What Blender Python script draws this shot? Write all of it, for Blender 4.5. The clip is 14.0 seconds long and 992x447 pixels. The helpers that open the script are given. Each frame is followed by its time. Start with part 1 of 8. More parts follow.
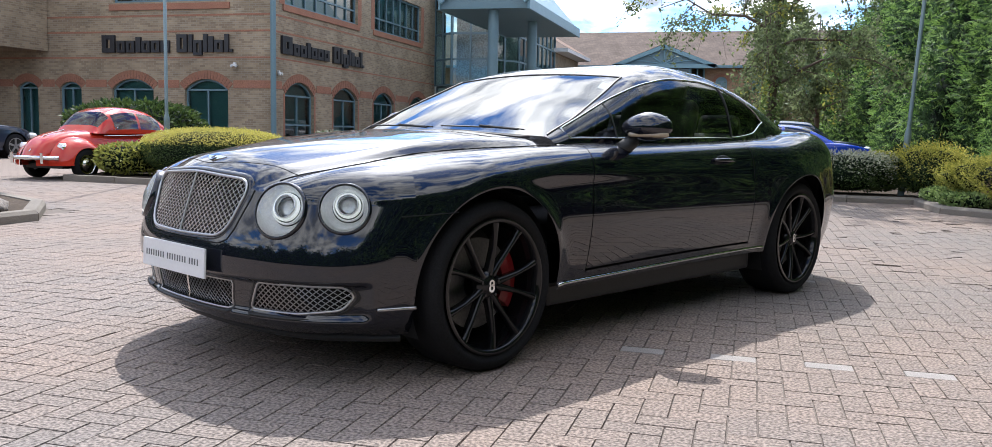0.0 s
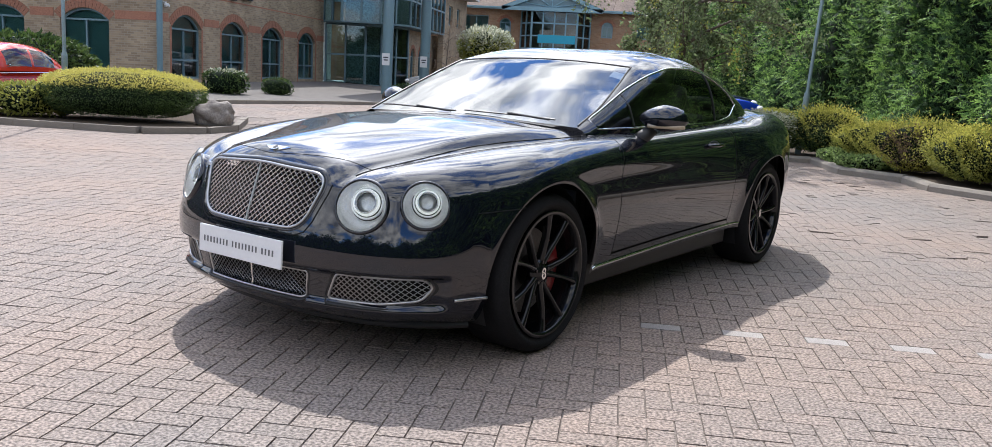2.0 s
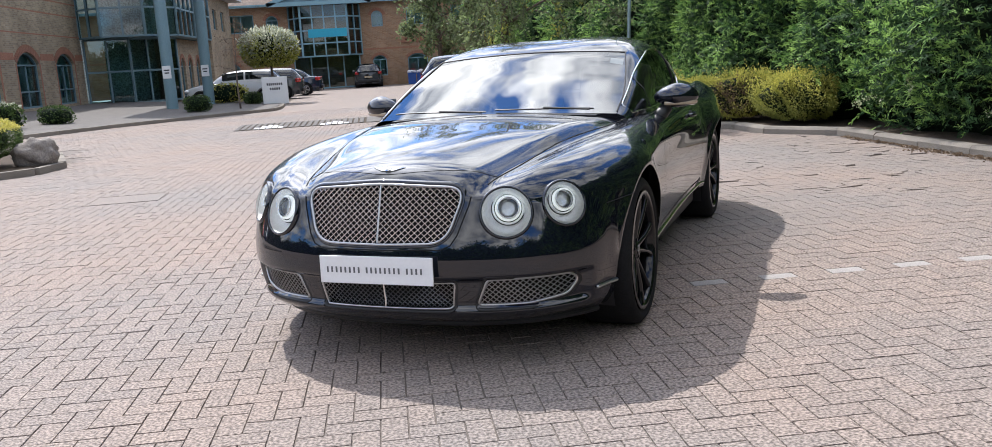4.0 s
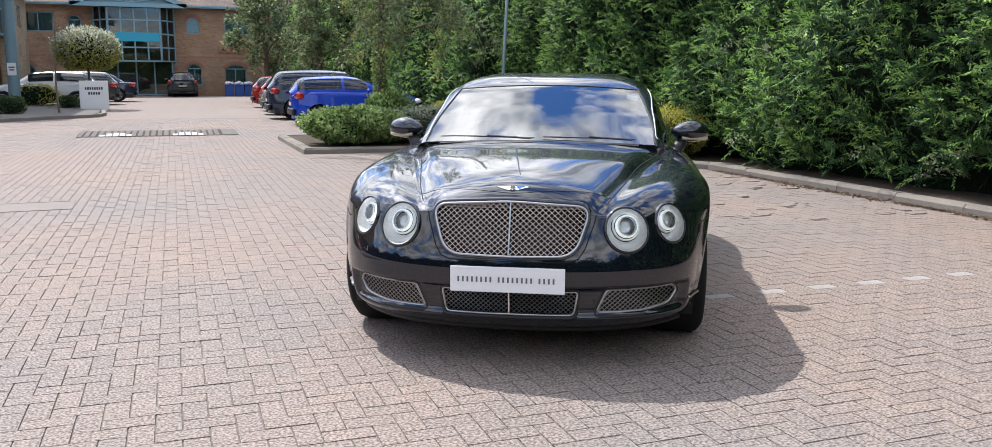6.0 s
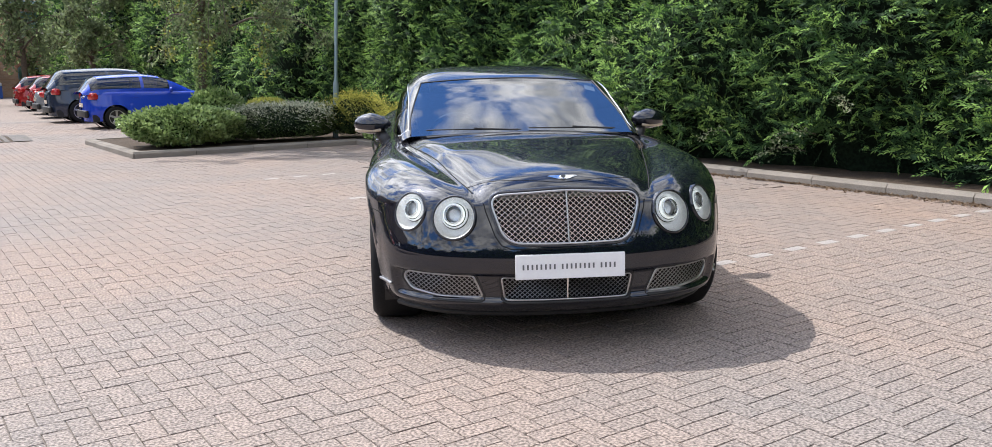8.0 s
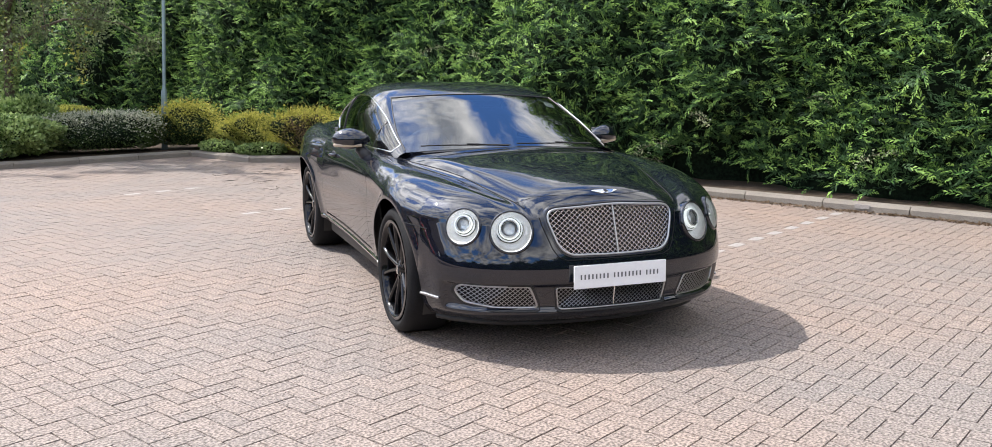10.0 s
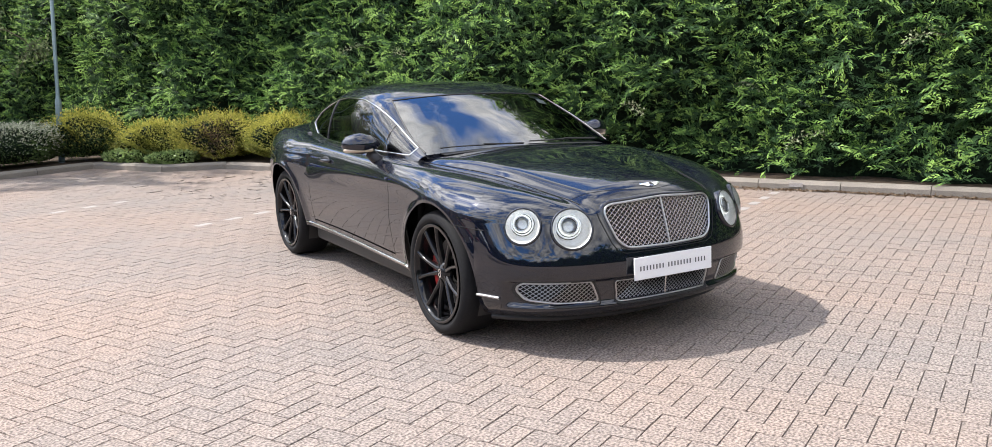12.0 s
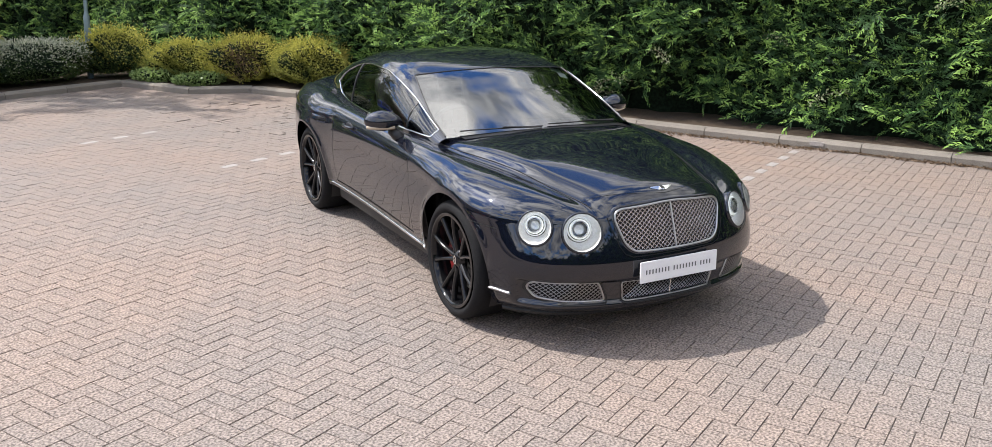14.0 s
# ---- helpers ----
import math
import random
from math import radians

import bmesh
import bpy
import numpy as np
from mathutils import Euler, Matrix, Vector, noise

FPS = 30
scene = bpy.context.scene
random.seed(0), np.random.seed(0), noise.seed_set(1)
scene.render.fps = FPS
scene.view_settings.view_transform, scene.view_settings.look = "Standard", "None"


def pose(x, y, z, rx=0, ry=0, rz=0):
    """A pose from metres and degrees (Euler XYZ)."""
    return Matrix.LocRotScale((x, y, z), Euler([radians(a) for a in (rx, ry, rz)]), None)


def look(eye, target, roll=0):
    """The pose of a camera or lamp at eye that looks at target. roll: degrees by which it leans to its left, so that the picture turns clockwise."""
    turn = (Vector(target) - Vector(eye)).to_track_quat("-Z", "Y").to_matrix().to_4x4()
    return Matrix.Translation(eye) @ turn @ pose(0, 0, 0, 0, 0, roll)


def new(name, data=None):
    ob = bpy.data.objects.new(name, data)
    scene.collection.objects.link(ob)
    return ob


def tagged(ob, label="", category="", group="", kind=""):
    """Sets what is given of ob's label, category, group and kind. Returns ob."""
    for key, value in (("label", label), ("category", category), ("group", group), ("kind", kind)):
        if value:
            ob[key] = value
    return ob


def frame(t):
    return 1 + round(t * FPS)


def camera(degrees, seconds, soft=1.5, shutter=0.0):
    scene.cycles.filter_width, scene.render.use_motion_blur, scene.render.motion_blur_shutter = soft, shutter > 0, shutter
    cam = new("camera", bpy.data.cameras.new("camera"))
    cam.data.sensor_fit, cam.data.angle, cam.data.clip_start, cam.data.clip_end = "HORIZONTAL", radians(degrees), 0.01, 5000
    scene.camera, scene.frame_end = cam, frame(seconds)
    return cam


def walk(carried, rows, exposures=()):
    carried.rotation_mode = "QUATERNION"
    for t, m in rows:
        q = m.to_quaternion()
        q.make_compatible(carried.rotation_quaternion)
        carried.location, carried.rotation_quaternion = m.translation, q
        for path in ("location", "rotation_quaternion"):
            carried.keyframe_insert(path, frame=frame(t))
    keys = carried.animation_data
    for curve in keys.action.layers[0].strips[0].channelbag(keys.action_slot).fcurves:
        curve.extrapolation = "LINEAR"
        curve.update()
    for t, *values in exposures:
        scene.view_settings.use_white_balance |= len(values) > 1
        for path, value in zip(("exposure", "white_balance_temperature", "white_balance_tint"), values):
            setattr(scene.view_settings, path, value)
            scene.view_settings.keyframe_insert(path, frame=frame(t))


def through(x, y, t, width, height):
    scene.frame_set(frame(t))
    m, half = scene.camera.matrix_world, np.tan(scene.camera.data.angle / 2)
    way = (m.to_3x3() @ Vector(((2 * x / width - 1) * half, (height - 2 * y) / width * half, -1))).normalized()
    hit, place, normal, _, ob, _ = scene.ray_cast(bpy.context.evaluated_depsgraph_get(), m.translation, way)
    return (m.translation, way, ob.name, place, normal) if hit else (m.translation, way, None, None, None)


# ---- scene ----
cam = camera(58.69, 14.0, soft=0.3)
# seconds, x, y, z, yaw, pitch, roll
PATH = [
    (0.0, 1.088, -5.170, 0.972, 16.135, -5.861, -1.224),
    (0.5, 1.034, -5.230, 1.091, 16.284, -6.758, -2.612),
    (1.0, 0.923, -5.442, 1.169, 12.627, -7.754, -3.019),
    (1.5, 0.699, -5.576, 1.193, 10.638, -10.017, -2.677),
    (2.0, 0.387, -5.527, 1.201, 8.244, -9.638, -3.006),
    (2.5, 0.056, -5.581, 1.213, 3.520, -9.458, -2.847),
    (3.0, -0.317, -5.669, 1.248, 0.339, -9.856, 1.578),
    (5.5, -2.131, -5.776, 1.317, -17.287, -9.915, -0.440),
    (6.0, -2.514, -5.798, 1.361, -19.871, -9.476, -0.300),
    (6.5, -2.806, -5.659, 1.356, -22.348, -9.000, 0.024),
    (7.0, -3.035, -5.523, 1.341, -27.733, -9.485, -0.122),
    (7.5, -3.396, -5.431, 1.363, -32.977, -9.645, -0.318),
    (8.0, -3.725, -5.273, 1.365, -34.818, -9.945, 0.707),
    (8.5, -3.951, -4.989, 1.357, -39.961, -10.376, 0.946),
    (9.0, -4.309, -4.811, 1.388, -44.235, -10.315, 0.112),
    (11.5, -5.328, -3.872, 1.449, -56.022, -9.702, 1.216),
    (12.0, -5.444, -3.733, 1.472, -58.397, -9.943, 1.485),
    (12.5, -5.434, -3.754, 1.228, -58.359, -6.441, 1.590),
    (13.0, -5.411, -3.805, 1.173, -58.426, -6.074, 1.173),
    (13.5, -5.432, -3.786, 1.654, -58.909, -15.055, 2.078),
    (14.0, -5.470, -3.809, 2.004, -56.439, -16.249, -0.447),
]
walk(cam, [(t, pose(x, y, z, 90 + pitch, roll, yaw)) for t, x, y, z, yaw, pitch, roll in PATH],
     exposures=[(0.0, 0.13, 6300, 10), (3.0, 0.15, 6310, 10), (7.0, 0.20, 6420, 10), (9.0, 0.30, 6540, 10), (11.5, 0.46, 6640, 10), (12.5, 0.48, 6640, 10), (13.0, 0.48, 6640, 10), (13.5, 0.34, 6640, 10), (14.0, 0.20, 6640, 10)])
# ---- daylight: high sun over the buildings, broken white cloud ----
SUN_FROM = Vector((-0.29, 0.70, 1.0)).normalized()
world = bpy.data.worlds.new("sky")
scene.world = world
world.use_nodes = True
wn, wl = world.node_tree.nodes, world.node_tree.links
wn.clear()


def wnode(kind, **values):
    n = wn.new(kind)
    for k, v in values.items():
        n.inputs[k].default_value = v
    return n


sky = wn.new("ShaderNodeTexSky")
sky.sky_type = "NISHITA"
sky.sun_disc = False
sky.sun_elevation = math.asin(SUN_FROM.z)
sky.sun_rotation = math.atan2(SUN_FROM.x, SUN_FROM.y)
sky.air_density, sky.dust_density, sky.ozone_density = 1.0, 0.05, 4.0
coord = wn.new("ShaderNodeTexCoord")
sep = wn.new("ShaderNodeSeparateXYZ")
wl.new(coord.outputs["Generated"], sep.inputs[0])
lift = wn.new("ShaderNodeMath"); lift.operation = "MAXIMUM"; lift.inputs[1].default_value = 0.0
wl.new(sep.outputs["Z"], lift.inputs[0])
lift2 = wn.new("ShaderNodeMath"); lift2.operation = "ADD"; lift2.inputs[1].default_value = 0.42
wl.new(lift.outputs[0], lift2.inputs[0])
flat = wn.new("ShaderNodeVectorMath"); flat.operation = "DIVIDE"
comb = wn.new("ShaderNodeCombineXYZ")
for i in range(3):
    wl.new(lift2.outputs[0], comb.inputs[i])
wl.new(coord.outputs["Generated"], flat.inputs[0])
wl.new(comb.outputs[0], flat.inputs[1])
drift = wn.new("ShaderNodeVectorMath"); drift.operation = "ADD"; drift.inputs[1].default_value = (7.92, -14.85, -4.95)
wl.new(flat.outputs[0], drift.inputs[0])
big = wnode("ShaderNodeTexNoise", Scale=5.0, Detail=10.0, Roughness=0.54, Distortion=0.4)
wl.new(drift.outputs[0], big.inputs["Vector"])
ramp = wn.new("ShaderNodeValToRGB")
ramp.color_ramp.elements[0].position, ramp.color_ramp.elements[1].position = 0.39, 0.51
wl.new(big.outputs["Fac"], ramp.inputs[0])
shade = wnode("ShaderNodeTexNoise", Scale=8.0, Detail=8.0, Roughness=0.55)
wl.new(flat.outputs[0], shade.inputs["Vector"])
tone = wn.new("ShaderNodeValToRGB")
tone.color_ramp.elements[0].position, tone.color_ramp.elements[0].color = 0.36, (3.5, 3.8, 4.4, 1)
tone.color_ramp.elements[1].position, tone.color_ramp.elements[1].color = 0.62, (14.0, 14.0, 14.0, 1)
wl.new(shade.outputs["Fac"], tone.inputs[0])
mix = wn.new("ShaderNodeMix"); mix.data_type = "RGBA"
wl.new(ramp.outputs["Color"], mix.inputs["Factor"])
deep = wn.new("ShaderNodeMix"); deep.data_type = "RGBA"; deep.blend_type = "MULTIPLY"
deep.inputs["Factor"].default_value = 1.0
deep.inputs[7].default_value = (1.00, 1.42, 1.95, 1)            # a clear, saturated blue between the clouds
wl.new(sky.outputs["Color"], deep.inputs[6])
wl.new(deep.outputs[2], mix.inputs[6])
# clouds are whiter towards the sun
toward = wn.new("ShaderNodeVectorMath"); toward.operation = "DOT_PRODUCT"; toward.inputs[1].default_value = SUN_FROM
wl.new(coord.outputs["Generated"], toward.inputs[0])
facing = wn.new("ShaderNodeMath"); facing.operation = "MAXIMUM"; facing.inputs[1].default_value = 0.0
wl.new(toward.outputs["Value"], facing.inputs[0])
halo = wn.new("ShaderNodeMath"); halo.operation = "POWER"; halo.inputs[1].default_value = 6.0
wl.new(facing.outputs[0], halo.inputs[0])
gain = wn.new("ShaderNodeMath"); gain.operation = "MULTIPLY_ADD"; gain.inputs[1].default_value = 1.5; gain.inputs[2].default_value = 1.0
wl.new(halo.outputs[0], gain.inputs[0])
white = wn.new("ShaderNodeVectorMath"); white.operation = "SCALE"
wl.new(tone.outputs["Color"], white.inputs[0]); wl.new(gain.outputs[0], white.inputs["Scale"])
wl.new(white.outputs[0], mix.inputs[7])
back = wnode("ShaderNodeBackground", Strength=0.145)
wl.new(mix.outputs[2], back.inputs["Color"])
wout = wn.new("ShaderNodeOutputWorld")
wl.new(back.outputs[0], wout.inputs["Surface"])

sun = new("sun", bpy.data.lights.new("sun", "SUN"))
sun.data.energy, sun.data.angle, sun.data.color = 5.0, radians(0.55), (1.0, 0.965, 0.93)
sun.matrix_world = look(SUN_FROM * 60, (0, 0, 0))
scene.view_settings.exposure = 0.42
# ---- materials ----
def material(name, base, rough=0.6, metal=0.0, vary=0.25, scale=6.0, fine=90.0, bump=0.0, spec=0.5, coat=0.0, island=False, piece=0.0, second=None, coat_rough=0.02, grain=None, world_scale=False):
    """A surface with stains at one scale and grain at another; second: a colour that the stains lead to."""
    m = bpy.data.materials.new(name)
    m.use_nodes = True
    n, l = m.node_tree.nodes, m.node_tree.links
    b = n["Principled BSDF"]
    b.inputs["Roughness"].default_value = rough
    b.inputs["Metallic"].default_value = metal
    b.inputs["Specular IOR Level"].default_value = spec
    b.inputs["Coat Weight"].default_value = coat
    b.inputs["Coat Roughness"].default_value = coat_rough
    tc = n.new("ShaderNodeTexCoord")
    a = n.new("ShaderNodeTexNoise"); a.inputs["Scale"].default_value = scale; a.inputs["Detail"].default_value = 5
    f = n.new("ShaderNodeTexNoise"); f.inputs["Scale"].default_value = fine; f.inputs["Detail"].default_value = 3
    where = n.new("ShaderNodeNewGeometry").outputs["Position"] if world_scale else tc.outputs["Object"]
    l.new(where, a.inputs["Vector"]); l.new(where, f.inputs["Vector"])
    c0 = tuple(v * (1 - vary) for v in base)
    c1 = second or tuple(min(1, v * (1 + vary)) for v in base)
    mx = n.new("ShaderNodeMix"); mx.data_type = "RGBA"
    mx.inputs[6].default_value, mx.inputs[7].default_value = (*c0, 1), (*c1, 1)
    l.new(a.outputs["Fac"], mx.inputs["Factor"])
    hs = n.new("ShaderNodeHueSaturation")
    mp = n.new("ShaderNodeMapRange")
    mp.inputs["From Min"].default_value, mp.inputs["From Max"].default_value = 0.37, 0.63
    mp.inputs["To Min"].default_value, mp.inputs["To Max"].default_value = 1 - (grain or vary * 0.8), 1 + (grain or vary * 0.8)
    l.new(f.outputs["Fac"], mp.inputs["Value"])
    l.new(mx.outputs[2], hs.inputs["Color"])
    value = mp.outputs[0]
    if piece:
        src = n.new("ShaderNodeNewGeometry") if island else n.new("ShaderNodeObjectInfo")
        rnd = src.outputs["Random Per Island"] if island else src.outputs["Random"]
        pr = n.new("ShaderNodeMapRange")
        pr.inputs["To Min"].default_value, pr.inputs["To Max"].default_value = 1 - piece, 1 + piece
        l.new(rnd, pr.inputs["Value"])
        mu = n.new("ShaderNodeMath"); mu.operation = "MULTIPLY"
        l.new(value, mu.inputs[0]); l.new(pr.outputs[0], mu.inputs[1])
        value = mu.outputs[0]
        if second:
            sh = n.new("ShaderNodeMapRange")
            sh.inputs["To Min"].default_value, sh.inputs["To Max"].default_value = -0.05, 0.05
            l.new(rnd, sh.inputs["Value"])
            ad = n.new("ShaderNodeMath"); ad.operation = "ADD"; ad.use_clamp = True
            patch = n.new("ShaderNodeMapRange")
            patch.inputs["From Min"].default_value, patch.inputs["From Max"].default_value = 0.18, 0.82
            l.new(a.outputs["Fac"], patch.inputs["Value"])
            l.new(patch.outputs[0], ad.inputs[0]); l.new(sh.outputs[0], ad.inputs[1])
            l.new(ad.outputs[0], mx.inputs["Factor"])
    l.new(value, hs.inputs["Value"])
    l.new(hs.outputs[0], b.inputs["Base Color"])
    if bump:
        bp = n.new("ShaderNodeBump"); bp.inputs["Strength"].default_value = bump; bp.inputs["Distance"].default_value = 0.01
        l.new(f.outputs["Fac"], bp.inputs["Height"])
        l.new(bp.outputs[0], b.inputs["Normal"])
    return m


def glass(name, tint, gloss=0.0, ior=1.5):
    """A thin pane: tinted see-through, with reflections that grow at grazing angles."""
    m = bpy.data.materials.new(name)
    m.use_nodes = True
    n, l = m.node_tree.nodes, m.node_tree.links
    n.clear()
    t = n.new("ShaderNodeBsdfTransparent"); t.inputs["Color"].default_value = (*tint, 1)
    g = n.new("ShaderNodeBsdfGlossy"); g.inputs["Roughness"].default_value = gloss
    fr = n.new("ShaderNodeFresnel"); fr.inputs["IOR"].default_value = ior
    mx = n.new("ShaderNodeMixShader")
    l.new(fr.outputs[0], mx.inputs[0]); l.new(t.outputs[0], mx.inputs[1]); l.new(g.outputs[0], mx.inputs[2])
    o = n.new("ShaderNodeOutputMaterial"); l.new(mx.outputs[0], o.inputs["Surface"])
    return m


def foliage(name, dark, light, rough=0.55, through=0.35, clump=1.3, own=0.85):
    """Leaves: colour by leaf (own: its share) and by clump, some light passing through."""
    m = bpy.data.materials.new(name)
    m.use_nodes = True
    n, l = m.node_tree.nodes, m.node_tree.links
    b = n["Principled BSDF"]
    b.inputs["Roughness"].default_value = rough
    b.inputs["Specular IOR Level"].default_value = 0.35
    g = n.new("ShaderNodeNewGeometry")
    r = n.new("ShaderNodeValToRGB")
    r.color_ramp.elements[0].color, r.color_ramp.elements[1].color = (*dark, 1), (*light, 1)
    tc = n.new("ShaderNodeTexCoord")
    a = n.new("ShaderNodeTexNoise"); a.inputs["Scale"].default_value = clump; a.inputs["Detail"].default_value = 4
    l.new(tc.outputs["Object"], a.inputs["Vector"])
    ad = n.new("ShaderNodeMath"); ad.operation = "MULTIPLY_ADD"; ad.inputs[1].default_value = own
    sb = n.new("ShaderNodeMath"); sb.operation = "MULTIPLY_ADD"; sb.inputs[1].default_value = 0.8 + 2.2 * (0.85 - own); sb.inputs[2].default_value = -0.35 - 0.8 * (0.85 - own)
    l.new(a.outputs["Fac"], sb.inputs[0])
    l.new(g.outputs["Random Per Island"], ad.inputs[0]); l.new(sb.outputs[0], ad.inputs[2])
    l.new(ad.outputs[0], r.inputs[0])
    l.new(r.outputs[0], b.inputs["Base Color"])
    t = n.new("ShaderNodeBsdfTranslucent"); l.new(r.outputs[0], t.inputs["Color"])
    mx = n.new("ShaderNodeMixShader"); mx.inputs[0].default_value = through
    o = n["Material Output"]
    l.new(b.outputs[0], mx.inputs[1]); l.new(t.outputs[0], mx.inputs[2]); l.new(mx.outputs[0], o.inputs["Surface"])
    return m


def paint(name, base, rough=0.22, metal=0.0, spec=0.12):
    return material(name, base, rough, metal, vary=0.04, scale=3, fine=900, coat=1.0, spec=spec, coat_rough=0.02)


M_paver = material("paver_brown_pink", (0.204, 0.192, 0.183), 0.85, vary=0.10, scale=0.35, fine=78, bump=0.55, grain=0.50, island=True, piece=0.04, second=(0.268, 0.196, 0.156), spec=0.3, world_scale=True)
M_paver_one = material("paver_single", (0.204, 0.192, 0.183), 0.85, vary=0.10, scale=0.35, fine=78, bump=0.55, grain=0.50, piece=0.04, second=(0.268, 0.196, 0.156), spec=0.3, world_scale=True)
M_white_paver = material("paver_white", (0.315, 0.288, 0.268), 0.8, vary=0.32, scale=8, fine=200, bump=0.3, spec=0.3)
M_sett = material("sett_stone", (0.150, 0.138, 0.128), 0.95, vary=0.3, scale=4, fine=160, bump=0.4, spec=0.2)
M_joint = material("joint_sand", (0.178, 0.152, 0.134), 0.95, vary=0.3, scale=4, fine=160, bump=0.4, spec=0.2)
M_kerb = material("kerb_concrete", (0.205, 0.182, 0.156), 0.9, vary=0.24, scale=2.5, fine=120, bump=0.4, piece=0.1, spec=0.25)
M_soil = material("soil", (0.07, 0.052, 0.038), 0.95, vary=0.4, scale=5, fine=60, bump=0.8, spec=0.2)
M_brick_red = material("brick_red", (0.28, 0.135, 0.09), 0.88, vary=0.2, scale=2, fine=40, bump=0.3, island=True, piece=0.25, spec=0.25)
M_frame = material("blue_grey_frame", (0.13, 0.215, 0.25), 0.45, vary=0.1, scale=3, fine=60)
M_frame_far = material("pale_blue_frame", (0.17, 0.30, 0.36), 0.45, vary=0.1, scale=3, fine=60)
M_tile = material("roof_tile", (0.20, 0.13, 0.095), 0.85, vary=0.25, scale=1.2, fine=30, bump=0.3, spec=0.25)
M_pane = glass("window_pane", (0.34, 0.50, 0.50), 0.01, 1.8)
M_office = material("office_interior", (0.40, 0.47, 0.47), 0.85, vary=0.5, scale=0.9, fine=12)
M_blind = material("blind", (0.42, 0.55, 0.55), 0.8, vary=0.1, scale=3, fine=60)
M_sign_black = material("sign_letters", (0.02, 0.02, 0.024), 0.45, vary=0.1)
M_sign_white = material("sign_white", (0.62, 0.63, 0.63), 0.5, vary=0.05, scale=3)
M_post = material("post_grey", (0.20, 0.27, 0.29), 0.45, metal=0.3, vary=0.12, scale=4, fine=80)
M_rock = material("boulder", (0.20, 0.175, 0.155), 0.9, vary=0.35, scale=5, fine=40, bump=0.6)
M_bark = material("bark", (0.11, 0.085, 0.065), 0.9, vary=0.35, scale=8, fine=50, bump=0.8)
# two greens: darkened for shaded inner sprays, lightened for young sunlit tips
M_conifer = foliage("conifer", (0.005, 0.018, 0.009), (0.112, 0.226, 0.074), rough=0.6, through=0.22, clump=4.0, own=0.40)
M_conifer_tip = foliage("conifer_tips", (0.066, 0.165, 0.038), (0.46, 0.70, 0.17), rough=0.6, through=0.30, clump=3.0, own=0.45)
M_bramble = foliage("bramble_pale", (0.25, 0.32, 0.15), (0.60, 0.64, 0.42))
for leaf in (M_conifer, M_conifer_tip):
    leaf.node_tree.nodes["Principled BSDF"].inputs["Specular IOR Level"].default_value = 0.18
# near black: stands in for the shade in the gaps of hedge and shrubs
M_inner_shade = material("inner_shade", (0.008, 0.015, 0.008), 0.95, vary=0.5, scale=3, fine=25, bump=0.6, spec=0.1)
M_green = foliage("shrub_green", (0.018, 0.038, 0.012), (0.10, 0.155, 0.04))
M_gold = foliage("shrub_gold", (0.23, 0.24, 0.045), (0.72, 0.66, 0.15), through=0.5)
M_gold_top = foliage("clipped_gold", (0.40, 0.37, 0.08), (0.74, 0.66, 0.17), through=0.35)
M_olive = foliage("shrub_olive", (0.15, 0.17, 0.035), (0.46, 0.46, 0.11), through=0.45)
M_silver = foliage("shrub_variegated", (0.22, 0.25, 0.17), (0.72, 0.72, 0.58))
M_ivy = foliage("ivy", (0.06, 0.12, 0.03), (0.46, 0.58, 0.23), rough=0.3)
M_tree = foliage("tree_leaves", (0.065, 0.085, 0.04), (0.26, 0.33, 0.15), through=0.5)
M_brown = foliage("dead_twigs", (0.10, 0.066, 0.045), (0.27, 0.19, 0.125))
M_black = paint("paint_midnight", (0.0036, 0.0052, 0.0125), 0.40, metal=0.5, spec=0.05)
M_black.node_tree.nodes["Principled BSDF"].inputs["Coat IOR"].default_value = 1.67
M_red = paint("paint_red", (0.50, 0.035, 0.018))
M_blue = paint("paint_blue", (0.012, 0.05, 0.42))
M_white = paint("paint_white", (0.62, 0.63, 0.64))
M_navy = paint("paint_navy", (0.02, 0.028, 0.05))
M_greycar = paint("paint_grey", (0.055, 0.06, 0.065))
M_silvercar = paint("paint_silver", (0.35, 0.36, 0.37), metal=0.5)
M_redcar = paint("paint_dark_red", (0.30, 0.02, 0.02))
M_chrome = material("chrome", (0.72, 0.72, 0.71), 0.09, 1.0, vary=0.03)
M_satin = material("satin_metal", (0.46, 0.46, 0.47), 0.28, 1.0, vary=0.06)
M_glassdark = glass("tinted_glass", (0.22, 0.24, 0.25), 0.0, 1.75)
M_screen = glass("windscreen_glass", (0.36, 0.45, 0.52), 0.0, 3.3)
M_side = glass("side_glass", (0.66, 0.68, 0.70), 0.0, 1.8)
M_lens = glass("lamp_lens", (0.97, 0.98, 0.98), 0.0, 1.45)
M_reflector = material("lamp_reflector", (0.95, 0.96, 0.95), 0.25, 0.12, vary=0.06, scale=14)
M_wire = material("grille_wire", (0.74, 0.74, 0.75), 0.25, 1.0, vary=0.06)
M_wire_low = material("low_grille_wire", (0.36, 0.36, 0.37), 0.35, 1.0, vary=0.06)
M_ring = material("lamp_ring", (0.96, 0.97, 0.96), 0.16, 0.15, vary=0.03)
M_ring_lit = material("lamp_ring_lit", (0.95, 0.96, 0.95), 0.2, 0.0, vary=0.02)          # the position light is on
M_ring_lit.node_tree.nodes["Principled BSDF"].inputs["Emission Color"].default_value = (0.93, 1.0, 0.95, 1)
M_ring_lit.node_tree.nodes["Principled BSDF"].inputs["Emission Strength"].default_value = 0.34
M_bulb = glass("projector_lens", (0.93, 0.95, 0.95), 0.0, 1.6)
